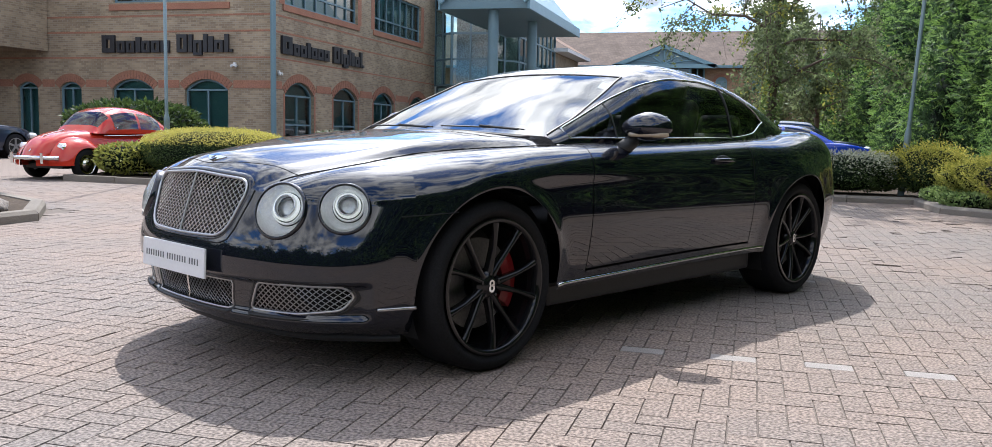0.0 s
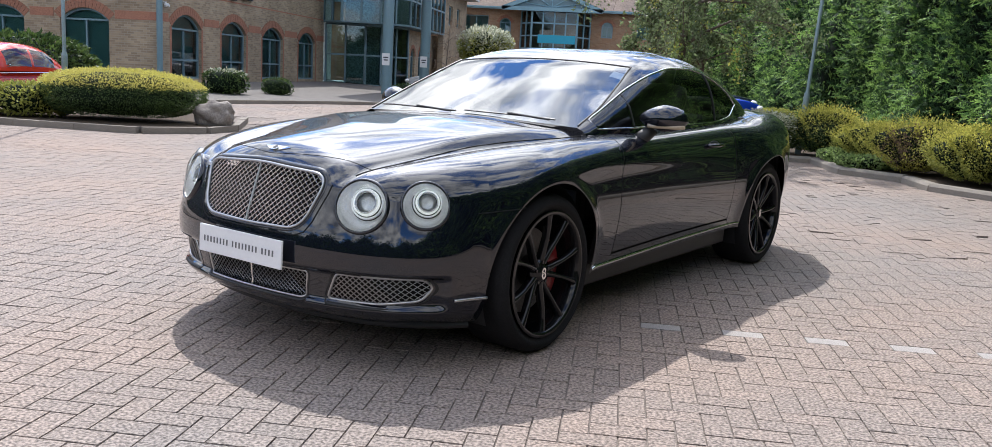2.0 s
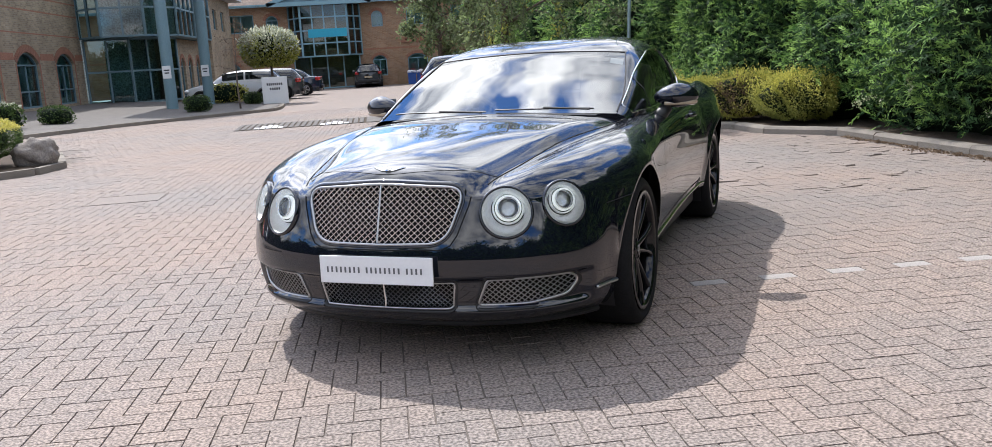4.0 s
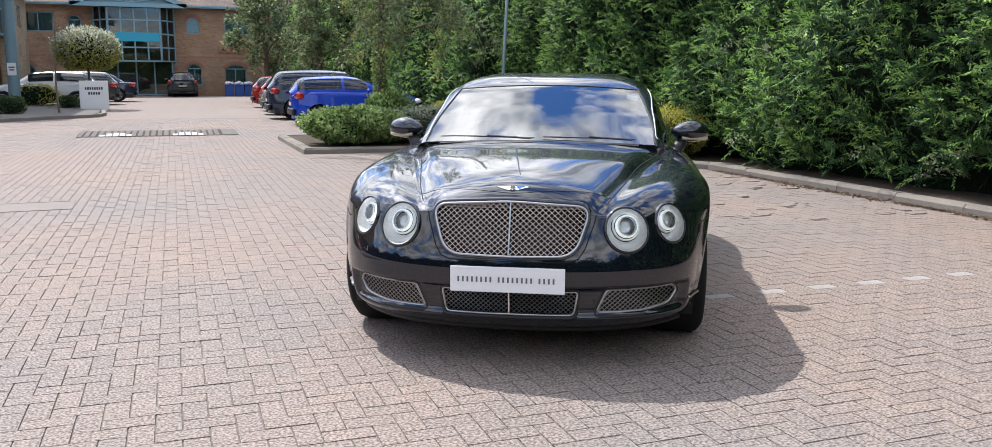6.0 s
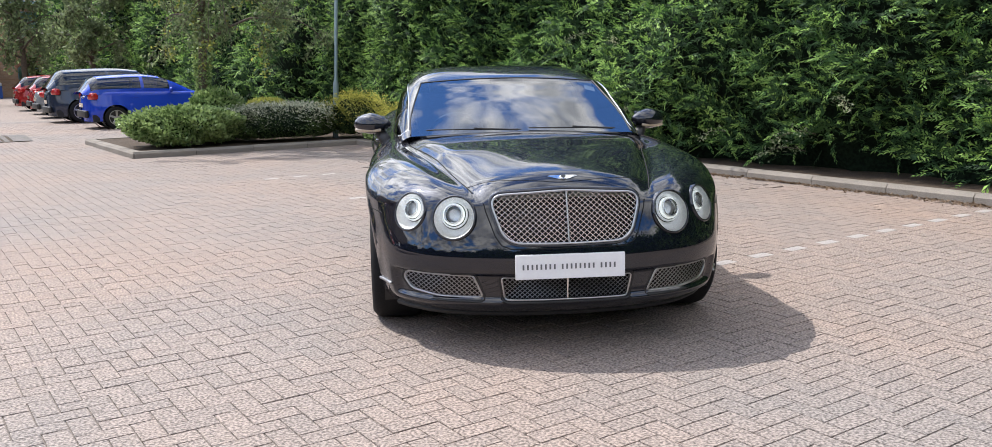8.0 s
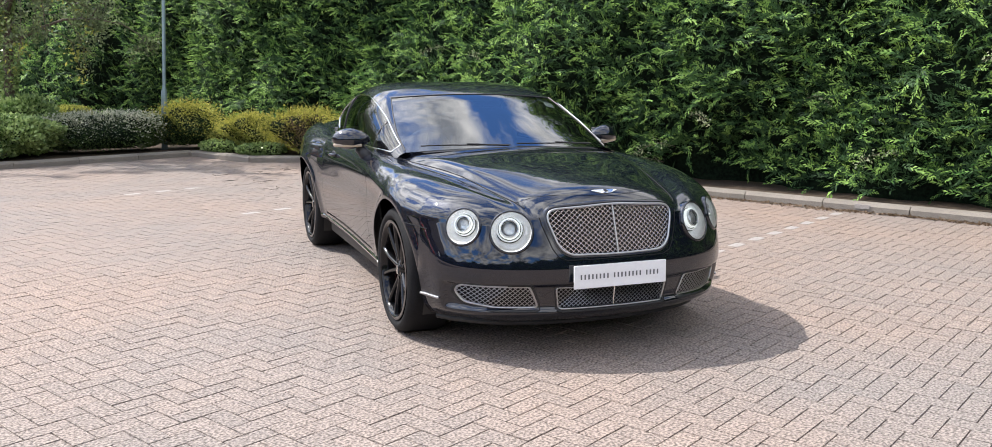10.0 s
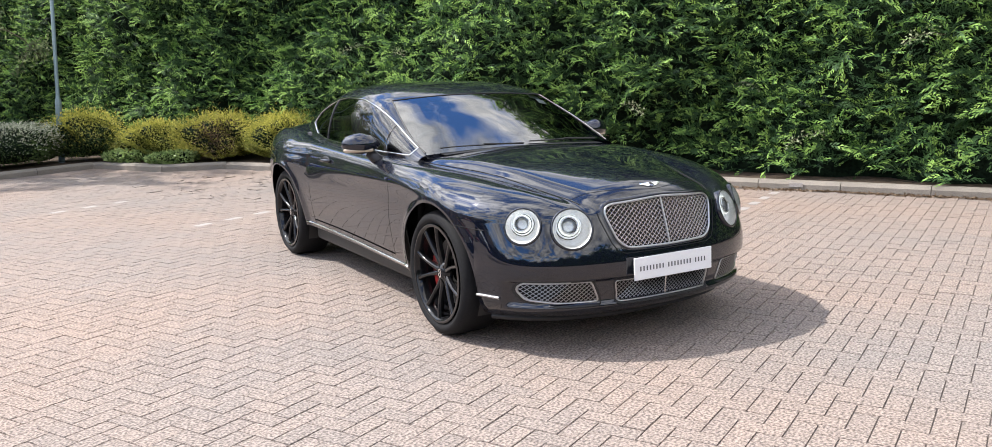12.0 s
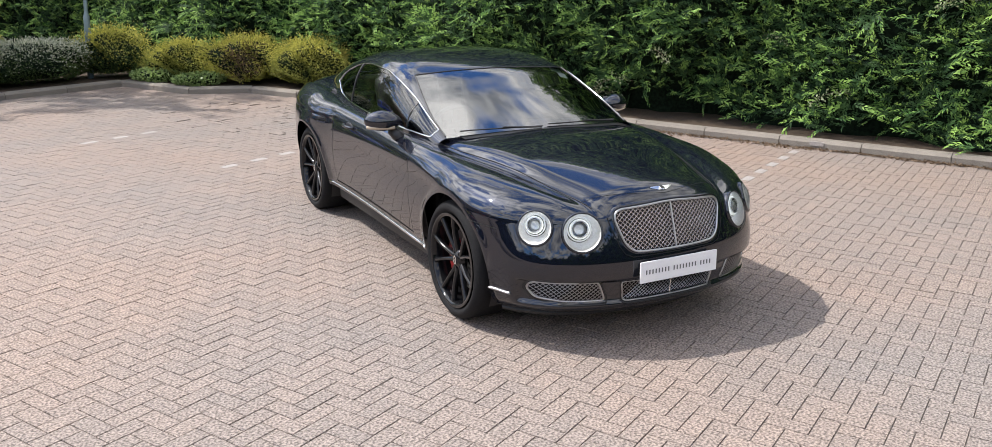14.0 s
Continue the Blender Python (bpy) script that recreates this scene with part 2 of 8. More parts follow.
M_tyre = material("tyre", (0.009, 0.009, 0.010), 0.78, vary=0.25, scale=8, fine=120, bump=0.15, spec=0.22)
M_rim = material("rim_gloss_black", (0.008, 0.008, 0.009), 0.10, vary=0.1, spec=0.25, coat=0.25)
M_rim_silver = material("rim_silver", (0.42, 0.42, 0.43), 0.3, 0.9, vary=0.08)
M_trim = material("black_trim", (0.009, 0.009, 0.010), 0.5, vary=0.2, scale=4, fine=150, bump=0.05)
M_gap = material("shut_line", (0.002, 0.002, 0.002), 0.9, vary=0.1)
M_disc = material("brake_disc", (0.13, 0.13, 0.13), 0.45, 0.9, vary=0.15, scale=20)
M_caliper = material("caliper_red", (0.22, 0.010, 0.012), 0.35, vary=0.1)
M_plate = material("plate_white", (0.78, 0.78, 0.79), 0.35, vary=0.02)
M_text = material("plate_ink", (0.13, 0.13, 0.14), 0.5, vary=0.05)
M_leather = material("leather_dark", (0.018, 0.017, 0.018), 0.5, vary=0.2, scale=6, fine=150, bump=0.2)
M_dash = material("dash_blue_grey", (0.022, 0.027, 0.036), 0.55, vary=0.15, scale=4, fine=120)
M_tail = material("tail_lamp", (0.45, 0.02, 0.02), 0.15, vary=0.1, coat=1.0)
M_amber = material("amber_lens", (0.42, 0.34, 0.24), 0.2, vary=0.1, coat=1.0)
M_bin = material("bin_blue", (0.02, 0.08, 0.33), 0.5, vary=0.15)
M_bag = material("sack_white", (0.66, 0.66, 0.68), 0.5, vary=0.1, scale=10)
M_banner = material("banner_cyan", (0.02, 0.33, 0.48), 0.5, vary=0.08)
M_pallet = material("pallet_wood", (0.28, 0.19, 0.11), 0.85, vary=0.3, scale=6, fine=60)


# ---- mesh helpers ----
def link(name, mesh, mat, parent=None, label="", smooth=False):
    ob = new(name, mesh)
    if mat:
        mesh.materials.append(mat)
    if smooth:
        mesh.shade_smooth()
    if parent:
        ob.parent = parent
    if label:
        ob["label"] = label
    return ob


def part(name, bm, mat, parent=None, label="", smooth=False):
    mesh = bpy.data.meshes.new(name)
    bmesh.ops.recalc_face_normals(bm, faces=bm.faces)
    bm.to_mesh(mesh)
    bm.free()
    return link(name, mesh, mat, parent, label, smooth)


def raw(name, verts, faces, mat, parent=None, label="", smooth=False):
    mesh = bpy.data.meshes.new(name)
    mesh.from_pydata([tuple(map(float, v)) for v in verts], [], [tuple(map(int, f)) for f in faces])
    mesh.validate()
    mesh.shade_flat()
    return link(name, mesh, mat, parent, label, smooth)


def quads(name, verts, mat, parent=None, label=""):
    """Loose quads or triangles from an array (n, k, 3)."""
    n, k, _ = verts.shape
    mesh = bpy.data.meshes.new(name)
    mesh.vertices.add(n * k)
    mesh.vertices.foreach_set("co", np.ascontiguousarray(verts, np.float32).ravel())
    mesh.loops.add(n * k)
    mesh.loops.foreach_set("vertex_index", np.arange(n * k, dtype=np.int32))
    mesh.polygons.add(n)
    mesh.polygons.foreach_set("loop_start", np.arange(0, n * k, k, dtype=np.int32))
    mesh.update(calc_edges=True)
    return link(name, mesh, mat, parent, label)


def thing(name, m, label, category, group="", kind=""):
    e = new(name)
    e.empty_display_size = 0.2
    e.matrix_world = m
    return tagged(e, label, category, group, kind)


def box(bm, cx, cy, cz, sx, sy, sz, bevel=0.0, m=None):
    r = bmesh.ops.create_cube(bm, size=1.0, matrix=(m or Matrix()) @ Matrix.Translation((cx, cy, cz)) @ Matrix.Diagonal((sx, sy, sz, 1)))
    if bevel:
        es = list({e for v in r["verts"] for e in v.link_edges})
        bmesh.ops.bevel(bm, geom=es, offset=bevel, segments=2, affect="EDGES", profile=0.6)


def tube(bm, pts, radius, seg=8, closed=False, taper=None, cap=True):
    """A round bar along points."""
    pts = [Vector(p) for p in pts]
    rings = []
    n = len(pts)
    for i, p in enumerate(pts):
        a = pts[(i - 1) % n] if (closed or i) else p
        b = pts[(i + 1) % n] if (closed or i < n - 1) else p
        d = (b - a).normalized()
        u = d.orthogonal().normalized() if not rings else (last_u - d * last_u.dot(d)).normalized()
        last_u = u
        w = d.cross(u)
        r = radius if taper is None else radius + (taper - radius) * i / max(1, n - 1)
        rings.append([bm.verts.new(p + (u * math.cos(k * 2 * math.pi / seg) + w * math.sin(k * 2 * math.pi / seg)) * r) for k in range(seg)])
    for i in range(n if closed else n - 1):
        a, b = rings[i], rings[(i + 1) % n]
        for k in range(seg):
            bm.faces.new((a[k], a[(k + 1) % seg], b[(k + 1) % seg], b[k]))
    if cap and not closed:
        bm.faces.new(rings[0][::-1]); bm.faces.new(rings[-1])


def lathe(bm, profile, seg=32, m=None, close=False):
    """Turns (radius, along) pairs round the z axis."""
    m = m or Matrix()
    rings = []
    for r, z in profile:
        rings.append([bm.verts.new(m @ Vector((r * math.cos(k * 2 * math.pi / seg), r * math.sin(k * 2 * math.pi / seg), z))) for k in range(seg)])
    pairs = list(zip(rings, rings[1:])) + ([(rings[-1], rings[0])] if close else [])
    for a, b in pairs:
        for k in range(seg):
            bm.faces.new((a[k], a[(k + 1) % seg], b[(k + 1) % seg], b[k]))
    return rings


def curve(xs, vs):
    """A smooth function through a few stations."""
    xs, vs = np.array(xs, float), np.array(vs, float)
    s = np.diff(vs) / np.diff(xs)
    d = np.empty_like(vs)
    d[0], d[-1] = s[0], s[-1]
    for i in range(1, len(xs) - 1):
        d[i] = 0 if s[i - 1] * s[i] <= 0 else 2 * s[i - 1] * s[i] / (s[i - 1] + s[i])

    def f(x):
        x = np.clip(np.asarray(x, float), xs[0], xs[-1])
        i = np.clip(np.searchsorted(xs, x) - 1, 0, len(xs) - 2)
        h = xs[i + 1] - xs[i]
        t = (x - xs[i]) / h
        return (2 * t**3 - 3 * t**2 + 1) * vs[i] + (t**3 - 2 * t**2 + t) * h * d[i] + (-2 * t**3 + 3 * t**2) * vs[i + 1] + (t**3 - t**2) * h * d[i + 1]
    return f


def smooth01(x):
    x = np.clip(x, 0, 1)
    return x * x * (3 - 2 * x)


def leaves(rng, points, normals, size, width=0.45, spread=0.8, up=0.0, fold=0.25):
    """Pointed leaves at points, leaning out along the normals."""
    n = len(points)
    d = normals + rng.normal(0, spread, (n, 3)); d[:, 2] += up
    d /= np.linalg.norm(d, axis=1, keepdims=True) + 1e-9
    s = np.cross(d, rng.normal(0, 1, (n, 3)))
    s /= np.linalg.norm(s, axis=1, keepdims=True) + 1e-9
    nn = np.cross(d, s)
    L = size * rng.uniform(0.6, 1.4, (n, 1))
    mid = points + d * L * 0.45 + nn * L * fold * 0.2
    return np.stack([points, mid + s * L * width * 0.5, points + d * L, mid - s * L * width * 0.5], 1)
# ---- ground, kerbs, beds ----
rng = np.random.default_rng(7)


def slab(name, x0, x1, y0, y1, z, mat, nx=1, ny=1, label="", category="", kind="structure", depth=0.0):
    xs, ys = np.linspace(x0, x1, nx + 1), np.linspace(y0, y1, ny + 1)
    v = [(x, y, z) for y in ys for x in xs]
    f = [(j * (nx + 1) + i, j * (nx + 1) + i + 1, (j + 1) * (nx + 1) + i + 1, (j + 1) * (nx + 1) + i) for j in range(ny) for i in range(nx)]
    return tagged(raw(name, v, f, mat), label, category, kind=kind)


def paving_far():
    """Block paving beyond the laid blocks: rows of blocks told by colour and joint."""
    m = material("paving_far", (0.246, 0.210, 0.188), 0.85, vary=0.14, scale=0.35, fine=120, second=(0.290, 0.226, 0.190), spec=0.3)
    n, l = m.node_tree.nodes, m.node_tree.links
    b = n["Principled BSDF"]
    old = b.inputs["Base Color"].links[0].from_socket
    br = n.new("ShaderNodeTexBrick")
    br.inputs["Scale"].default_value = 1.0
    br.inputs["Brick Width"].default_value, br.inputs["Row Height"].default_value = 0.2, 0.1
    br.inputs["Mortar Size"].default_value = 0.006
    br.inputs["Color1"].default_value, br.inputs["Color2"].default_value, br.inputs["Mortar"].default_value = (1, 1, 1, 1), (0.86, 0.86, 0.86, 1), (0.45, 0.43, 0.42, 1)
    tc = n.new("ShaderNodeTexCoord")
    l.new(tc.outputs["Object"], br.inputs["Vector"])
    mx = n.new("ShaderNodeMix"); mx.data_type = "RGBA"; mx.blend_type = "MULTIPLY"; mx.inputs["Factor"].default_value = 1
    l.new(old, mx.inputs[6]); l.new(br.outputs["Color"], mx.inputs[7]); l.new(mx.outputs[2], b.inputs["Base Color"])
    return m


M_paving_far = paving_far()
PX0, PX1, PY0, PY1 = -12.0, 5.0, -9.0, 24.0          # where the blocks are laid one by one
slab("ground", -400, 400, -400, 400, -0.03, M_joint, label="wide ground beneath the brown block paving", category="ground")
for i, (x0, x1, y0, y1) in enumerate([(-60, PX0, -60, 120), (PX0, PX1, PY1, 120), (PX0, PX1, -60, PY0), (PX1, 9, -60, 120)]):
    slab("pavement_%d" % (i + 1), x0, x1, y0, y1, -0.004, M_paving_far, label="pinkish brown block paving of a car park", category="paving")
slab("pavement_joint", PX0, PX1, PY0, PY1, -0.0065, M_joint, label="dark sand joints between brown paving blocks", category="paving")


def kerb_run(name, pts, label, height=0.105, width=0.13, step=0.915):
    run = thing(name, Matrix(), label, "kerb", kind="structure")
    for a, b in zip(pts, pts[1:]):
        a, b = Vector((*a, 0)), Vector((*b, 0))
        d = b - a
        count = max(1, round(d.length / step))
        ln = d.length / count
        mesh = None
        for k in range(count):
            if mesh is None:
                bm = bmesh.new()
                w, h = width, height
                prof = [(-0.02, -0.03), (-0.02, h - 0.035), (0.012, h), (w, h), (w, -0.03)]
                ends = []
                for x in (0.004, ln - 0.004):
                    ends.append([bm.verts.new((x, py, pz)) for py, pz in prof])
                for i in range(5):
                    bm.faces.new((ends[0][i], ends[0][(i + 1) % 5], ends[1][(i + 1) % 5], ends[1][i]))
                bm.faces.new(ends[0][::-1]); bm.faces.new(ends[1])
                st = part("kerb_stone", bm, M_kerb, run)
                mesh = st.data
            else:
                st = new("kerb_stone", mesh)
                st.parent = run
            p = a + d.normalized() * ln * k
            st.matrix_world = Matrix.Translation((p.x, p.y, rng.uniform(-0.006, 0.004))) @ Matrix.Rotation(math.atan2(d.y, d.x), 4, "Z")
    return run


HEDGE_KERB = [(5.0, -24.0), (5.0, 5.55), (4.36, 6.45), (4.32, 7.42), (3.62, 8.1), (3.56, 9.78)]
kerb_run("kerb_1", HEDGE_KERB[::-1], "worn concrete kerb along a tall conifer hedge")
kerb_run("kerb_2", [(3.56, 9.78), (-0.40, 9.82), (-0.44, 13.6), (3.6, 13.8)][::-1], "worn concrete kerb round an ivy bed")
kerb_run("kerb_3", [(-10.1, 12.8), (-10.15, 7.35), (-7.0, 7.3), (-6.3, 8.0), (-6.2, 8.8), (-7.0, 11.0)][::-1], "concrete kerb round a clipped golden hedge")
kerb_run("kerb_4", [(-11.0, 16.6), (-8.9, 20.6), (-6.3, 23.8), (-4.9, 25.3), (-4.8, 26.6), (-5.0, 29.4)][::-1], "low kerb before an office building", 0.10)
kerb_run("kerb_5", [(-9.5, 4.6), (-6.6, 3.0), (-5.75, 2.0), (-5.75, 1.4), (-6.6, 0.9), (-10.0, 0.0)][::-1], "concrete kerb corner of a planting bed")


def bed(name, pts, z, mat, label):
    v = [(x, y, z) for x, y in pts]
    return tagged(raw(name, v, [tuple(range(len(v)))], mat), label, "planting bed", kind="structure")


bed("bed_1", [(5.05, -24), (9, -24), (9, 60), (3.7, 60), (3.7, 8.1), (4.4, 7.42), (4.44, 6.45), (5.1, 5.6)], 0.085, M_soil, "bare brown soil under a conifer hedge")
bed("bed_2", [(-0.32, 9.9), (3.7, 9.86), (3.7, 13.7), (-0.32, 13.5)], 0.09, M_soil, "soil and litter of an ivy bed")
bed("bed_3", [(-10.05, 7.45), (-7.0, 7.4), (-6.4, 8.05), (-6.3, 8.8), (-7.1, 11.0), (-10.0, 12.6)], 0.09, M_soil, "soil under a clipped golden hedge")
bed("bed_4", [(-9.5, 4.5), (-6.6, 2.9), (-5.85, 1.95), (-5.85, 1.45), (-6.6, 1.0), (-10.0, 0.1)], 0.09, M_soil, "soil of a planting bed inside a kerb")
kp = [(-13.5, 14.0), (-11.1, 16.6), (-9.0, 20.6), (-6.4, 23.8), (-5.0, 25.3), (-4.9, 26.6), (-5.1, 31.0)]
kw = [(-15.4, 18.0), (-15.2, 20.5), (-15.0, 24.0), (-15.0, 28.0), (-15.0, 32.0), (-15.0, 37.0), (-15.0, 42.0)]
# the dark sett colour paints the office's shade onto the walk
tagged(raw("pavement_walk", [(x, y, 0.085) for x, y in kp] + [(x, y, 0.34) for x, y in kw], [(i, i + 1, i + 8, i + 7) for i in range(6)], M_sett), "slab walk rising to an office wall, darkened for its shade", "pavement", kind="structure")


# ---- conifer hedge ----
def hedge_front(y, z):
    """How far the hedge's face stands from the kerb line."""
    return (5.38 + 0.17 * np.sin(y * 0.9 + 1 + z * 0.5) + 0.11 * np.sin(y * 2.3 + z * 2.1) + 0.12 * np.sin(z * 2.1 + y * 0.4) + 0.10 * np.sin(y * 5.1 - z * 3.0)
            + 0.05 * np.sin(y * 11 + z * 7) + np.where(z < 1.2, (1.2 - z) * 0.22, 0) + np.clip(z - 4.6, 0, 9) * 0.12 + np.clip(z - 5.5, 0, 9) * 0.8 - 0.09 * np.abs(np.sin(y * 1.55 + 0.25 * np.sin(z * 1.3))) ** 0.5
            + np.where(y > 5.2, -np.clip((y - 5.2) / 4, 0, 1) * 0.15, 0))


def lumps(y, z):
    """Where single branches stand out of the hedge (1) and where gaps lie between them (-1)."""
    return np.sin(y * 8.3 + 2.6 * np.sin(z * 3.1 + y * 0.7)) * np.sin(z * 8.9 + 2.2 * np.sin(y * 4.3) + 0.6 * y)


def sprays(r, n, y0, y1, size):
    """Flat arching conifer sprays, each a stem with leaflets to both sides."""
    y, z = r.uniform(y0, y1, n), r.uniform(0.12, 6.1, n)
    z = np.where(z < 0.20 + 0.20 * np.sin(y * 1.7) * np.sin(y * 0.6 + 1), z + r.uniform(0.3, 4.0, n), z)     # bare hollows at the foot
    gap = (lumps(y, z) < -0.30) & (r.random(n) < 0.8)
    y, z = np.where(gap, r.uniform(y0, y1, n), y), np.where(gap, r.uniform(0.3, 6.1, n), z)
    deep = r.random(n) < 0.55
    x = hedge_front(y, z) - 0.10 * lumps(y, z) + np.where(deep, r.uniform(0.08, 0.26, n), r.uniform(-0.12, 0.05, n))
    p = np.stack([x, y, z], 1)
    way = r.normal(0, 0.75, n) + 0.15
    d = np.stack([r.normal(-0.42, 0.2, n), way, r.normal(0.55, 0.40, n)], 1)
    d /= np.linalg.norm(d, axis=1, keepdims=True)
    up = np.stack([r.normal(-0.95, 0.3, n), r.normal(0.05, 0.45, n), r.normal(0.62, 0.35, n)], 1)
    side = np.cross(d, up); side /= np.linalg.norm(side, axis=1, keepdims=True)
    L = size * r.uniform(0.55, 1.35, (n, 1))
    droop = r.uniform(0.0, 0.45, (n, 1))
    out, tips = [], []
    # outer tips: young growth, coloured lighter still for the sun on them
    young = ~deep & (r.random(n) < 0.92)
    for k in range(12):
        s = 0.10 + 0.078 * k
        base = p + d * L * s - np.array((0, 0, 1.0)) * L * droop * s * s
        tang = d - np.array((0, 0, 2.0)) * droop * s
        hand = 0.0 if k == 11 else (1.0 if k % 2 else -1.0)
        q = tang + side * hand * r.uniform(0.30, 0.75, (n, 1)) + r.normal(0, 0.16, (n, 3))
        q /= np.linalg.norm(q, axis=1, keepdims=True)
        face = np.cross(side, tang) + r.normal(0, 0.10, (n, 3))
        w = np.cross(face, q); w /= np.linalg.norm(w, axis=1, keepdims=True) + 1e-9
        l = L * (0.25 - 0.12 * abs(s - 0.35)) * r.uniform(0.75, 1.2, (n, 1))
        mid = base + q * l * 0.5 + np.array((0, 0, 0.06)) * l
        leaf = np.stack([base, mid + w * l * 0.165, base + q * l - np.array((0, 0, 0.12)) * l, mid - w * l * 0.165], 1)
        young_lit = young & (k >= 5)
        out.append(leaf[~young_lit]); tips.append(leaf[young_lit])
    return np.concatenate(out), np.concatenate(tips)


def conifer_hedge():
    h = thing("conifer_hedge", Matrix(), "tall dense green conifer hedge along the car park", "hedge", kind="stuff")
    ys, zs = np.linspace(-24, 62, 345), np.linspace(0.03, 6.1, 28)
    Y, Z = np.meshgrid(ys, zs, indexing="ij")
    X = hedge_front(Y, Z) + 0.26
    v = np.stack([X, Y, Z], -1).reshape(-1, 3)
    nz = len(zs)
    f = [(i * nz + j, (i + 1) * nz + j, (i + 1) * nz + j + 1, i * nz + j + 1) for i in range(len(ys) - 1) for j in range(nz - 1)]
    raw("hedge_shade_sheet", v, f, M_inner_shade, h, "near-black sheet for the shade inside the hedge", True)["kind"] = "stuff"
    r = np.random.default_rng(3)
    sets = []
    for y0, y1, count, size in ((-9, 15, 52000, 0.25), (15, 34, 9500, 0.40), (34, 62, 6000, 0.55), (-24, -9, 2600, 0.5)):
        sets.append(sprays(r, count, y0, y1, size))
    quads("hedge_leaves", np.concatenate([a for a, b in sets]), M_conifer, h, "dark green feathery conifer sprays, inner shade put into the colour")["kind"] = "stuff"
    quads("hedge_tips", np.concatenate([b for a, b in sets]), M_conifer_tip, h, "yellow-green young tips, lightened as if sunlit")["kind"] = "stuff"
    return h


conifer_hedge()


def bramble(y, z, length, seed, lean):
    """A pale-leaved shoot that has grown out through the hedge."""
    r = np.random.default_rng(seed)
    x = float(hedge_front(np.array(y), np.array(z)))
    t = thing("bramble_shoot", Matrix.Translation((x, y, z)), "pale-leaved bramble shoot growing out of a hedge", "shoot")
    pts = [Vector((-0.05 - 0.22 * u, lean * length * u, length * (0.35 * u - 0.55 * u * u))) for u in np.linspace(0, 1, 8)]
    bm = bmesh.new(); tube(bm, pts, 0.005, 5, taper=0.002); part("stem", bm, M_bark, t)
    n = int(150 * length)
    u = r.uniform(0.1, 1, n)
    p = np.array([list(pts[int(k * 6.99)].lerp(pts[int(k * 6.99) + 1], k * 6.99 % 1)) for k in u]) + r.normal(0, 0.03, (n, 3))
    quads("leaves", leaves(r, p, r.normal(0, 1, (n, 3)), 0.034, 0.55, 0.5, 0.4), M_bramble, t, "small whitish green leaves")


for k, (y, z, length, lean) in enumerate(((4.6, 1.75, 0.5, -0.8), (4.3, 0.75, 0.7, -0.6), (4.7, 0.5, 0.45, 0.7), (1.2, 0.55, 0.6, 0.8), (1.45, 0.32, 0.7, 0.9), (1.0, 0.95, 0.5, -0.7), (5.2, 1.85, 0.6, 0.8), (-1.6, 0.6, 0.6, 0.7), (-0.4, 1.2, 0.5, -0.8), (2.6, 0.5, 0.5, 0.6), (-2.8, 1.7, 0.5, 0.8))):
    bramble(y, z, length, 70 + k, lean)


def leaf_litter():
    """Dry brown leaves and dirt gathered along the foot of a kerb."""
    r = np.random.default_rng(8)
    n = 5200
    y = r.uniform(-9, 5.3, n)
    x = 4.975 - np.abs(r.normal(0, 0.11, n)) * (0.55 + 0.45 * np.sin(y * 1.3) * np.sin(y * 3.1 + 1))
    p = np.stack([x, y, r.uniform(0.003, 0.012, n)], 1)
    d = np.stack([r.normal(0, 1, n), r.normal(0, 1, n), r.normal(0.0, 0.12, n)], 1)
    t = thing("leaf_litter", Matrix(), "dry brown leaf litter along a kerb", "litter", kind="stuff")
    quads("litter_leaves", leaves(r, p, d, 0.032, 0.6, 0.05, 0.1), M_brown, t)["kind"] = "stuff"


leaf_litter()


def unseen_tree_belt(name, pts, h, count, size, seed, label):
    """An unseen belt of dark evergreens that closes the car park behind the path, added to darken the car's
    reflections.
    """
    t = thing(name, Matrix(), label, "hedge", kind="stuff")
    r = np.random.default_rng(seed)
    n = 60
    line = np.array(pts, float)
    s = np.linspace(0, len(line) - 1, n)
    px, py = np.interp(s, range(len(line)), line[:, 0]), np.interp(s, range(len(line)), line[:, 1])
    top = h * (0.82 + 0.12 * np.sin(s * 9) + 0.10 * np.sin(s * 23 + 1))
    v = [(px[i], py[i], z * top[i]) for i in range(n) for z in (0.0, 0.5, 1.0)]
    f = [(i * 3 + k, i * 3 + 3 + k, i * 3 + 4 + k, i * 3 + 1 + k) for i in range(n - 1) for k in range(2)]
    raw("hedge_shade_sheet", v, f, M_inner_shade, t)["kind"] = "stuff"
    q = r.uniform(0, len(line) - 1, count)
    z = r.uniform(0.02, 1.06, count) * np.interp(q, s, top)
    p = np.stack([np.interp(q, range(len(line)), line[:, 0]), np.interp(q, range(len(line)), line[:, 1]), z], 1) + r.normal(0, 0.35, (count, 3))
    quads("hedge_leaves", leaves(r, p, r.normal(0, 1, p.shape), size, 0.4, 0.5, 0.3), M_conifer, t)["kind"] = "stuff"


# out of view: added so that the car's paint reflects something dark
unseen_tree_belt("unseen_tree_belt", [(8.0, -19.0), (-10.0, -19.5), (-27.0, -18.0)], 6.0, 16000, 0.5, 51, "unseen belt of dark evergreens, added for the car's reflections")
unseen_tree_belt("unseen_tree_belt", [(-28.0, -19.0), (-33.0, 0.0), (-36.0, 22.0)], 5.5, 12000, 0.5, 52, "unseen belt of dark evergreens, added for the car's reflections")


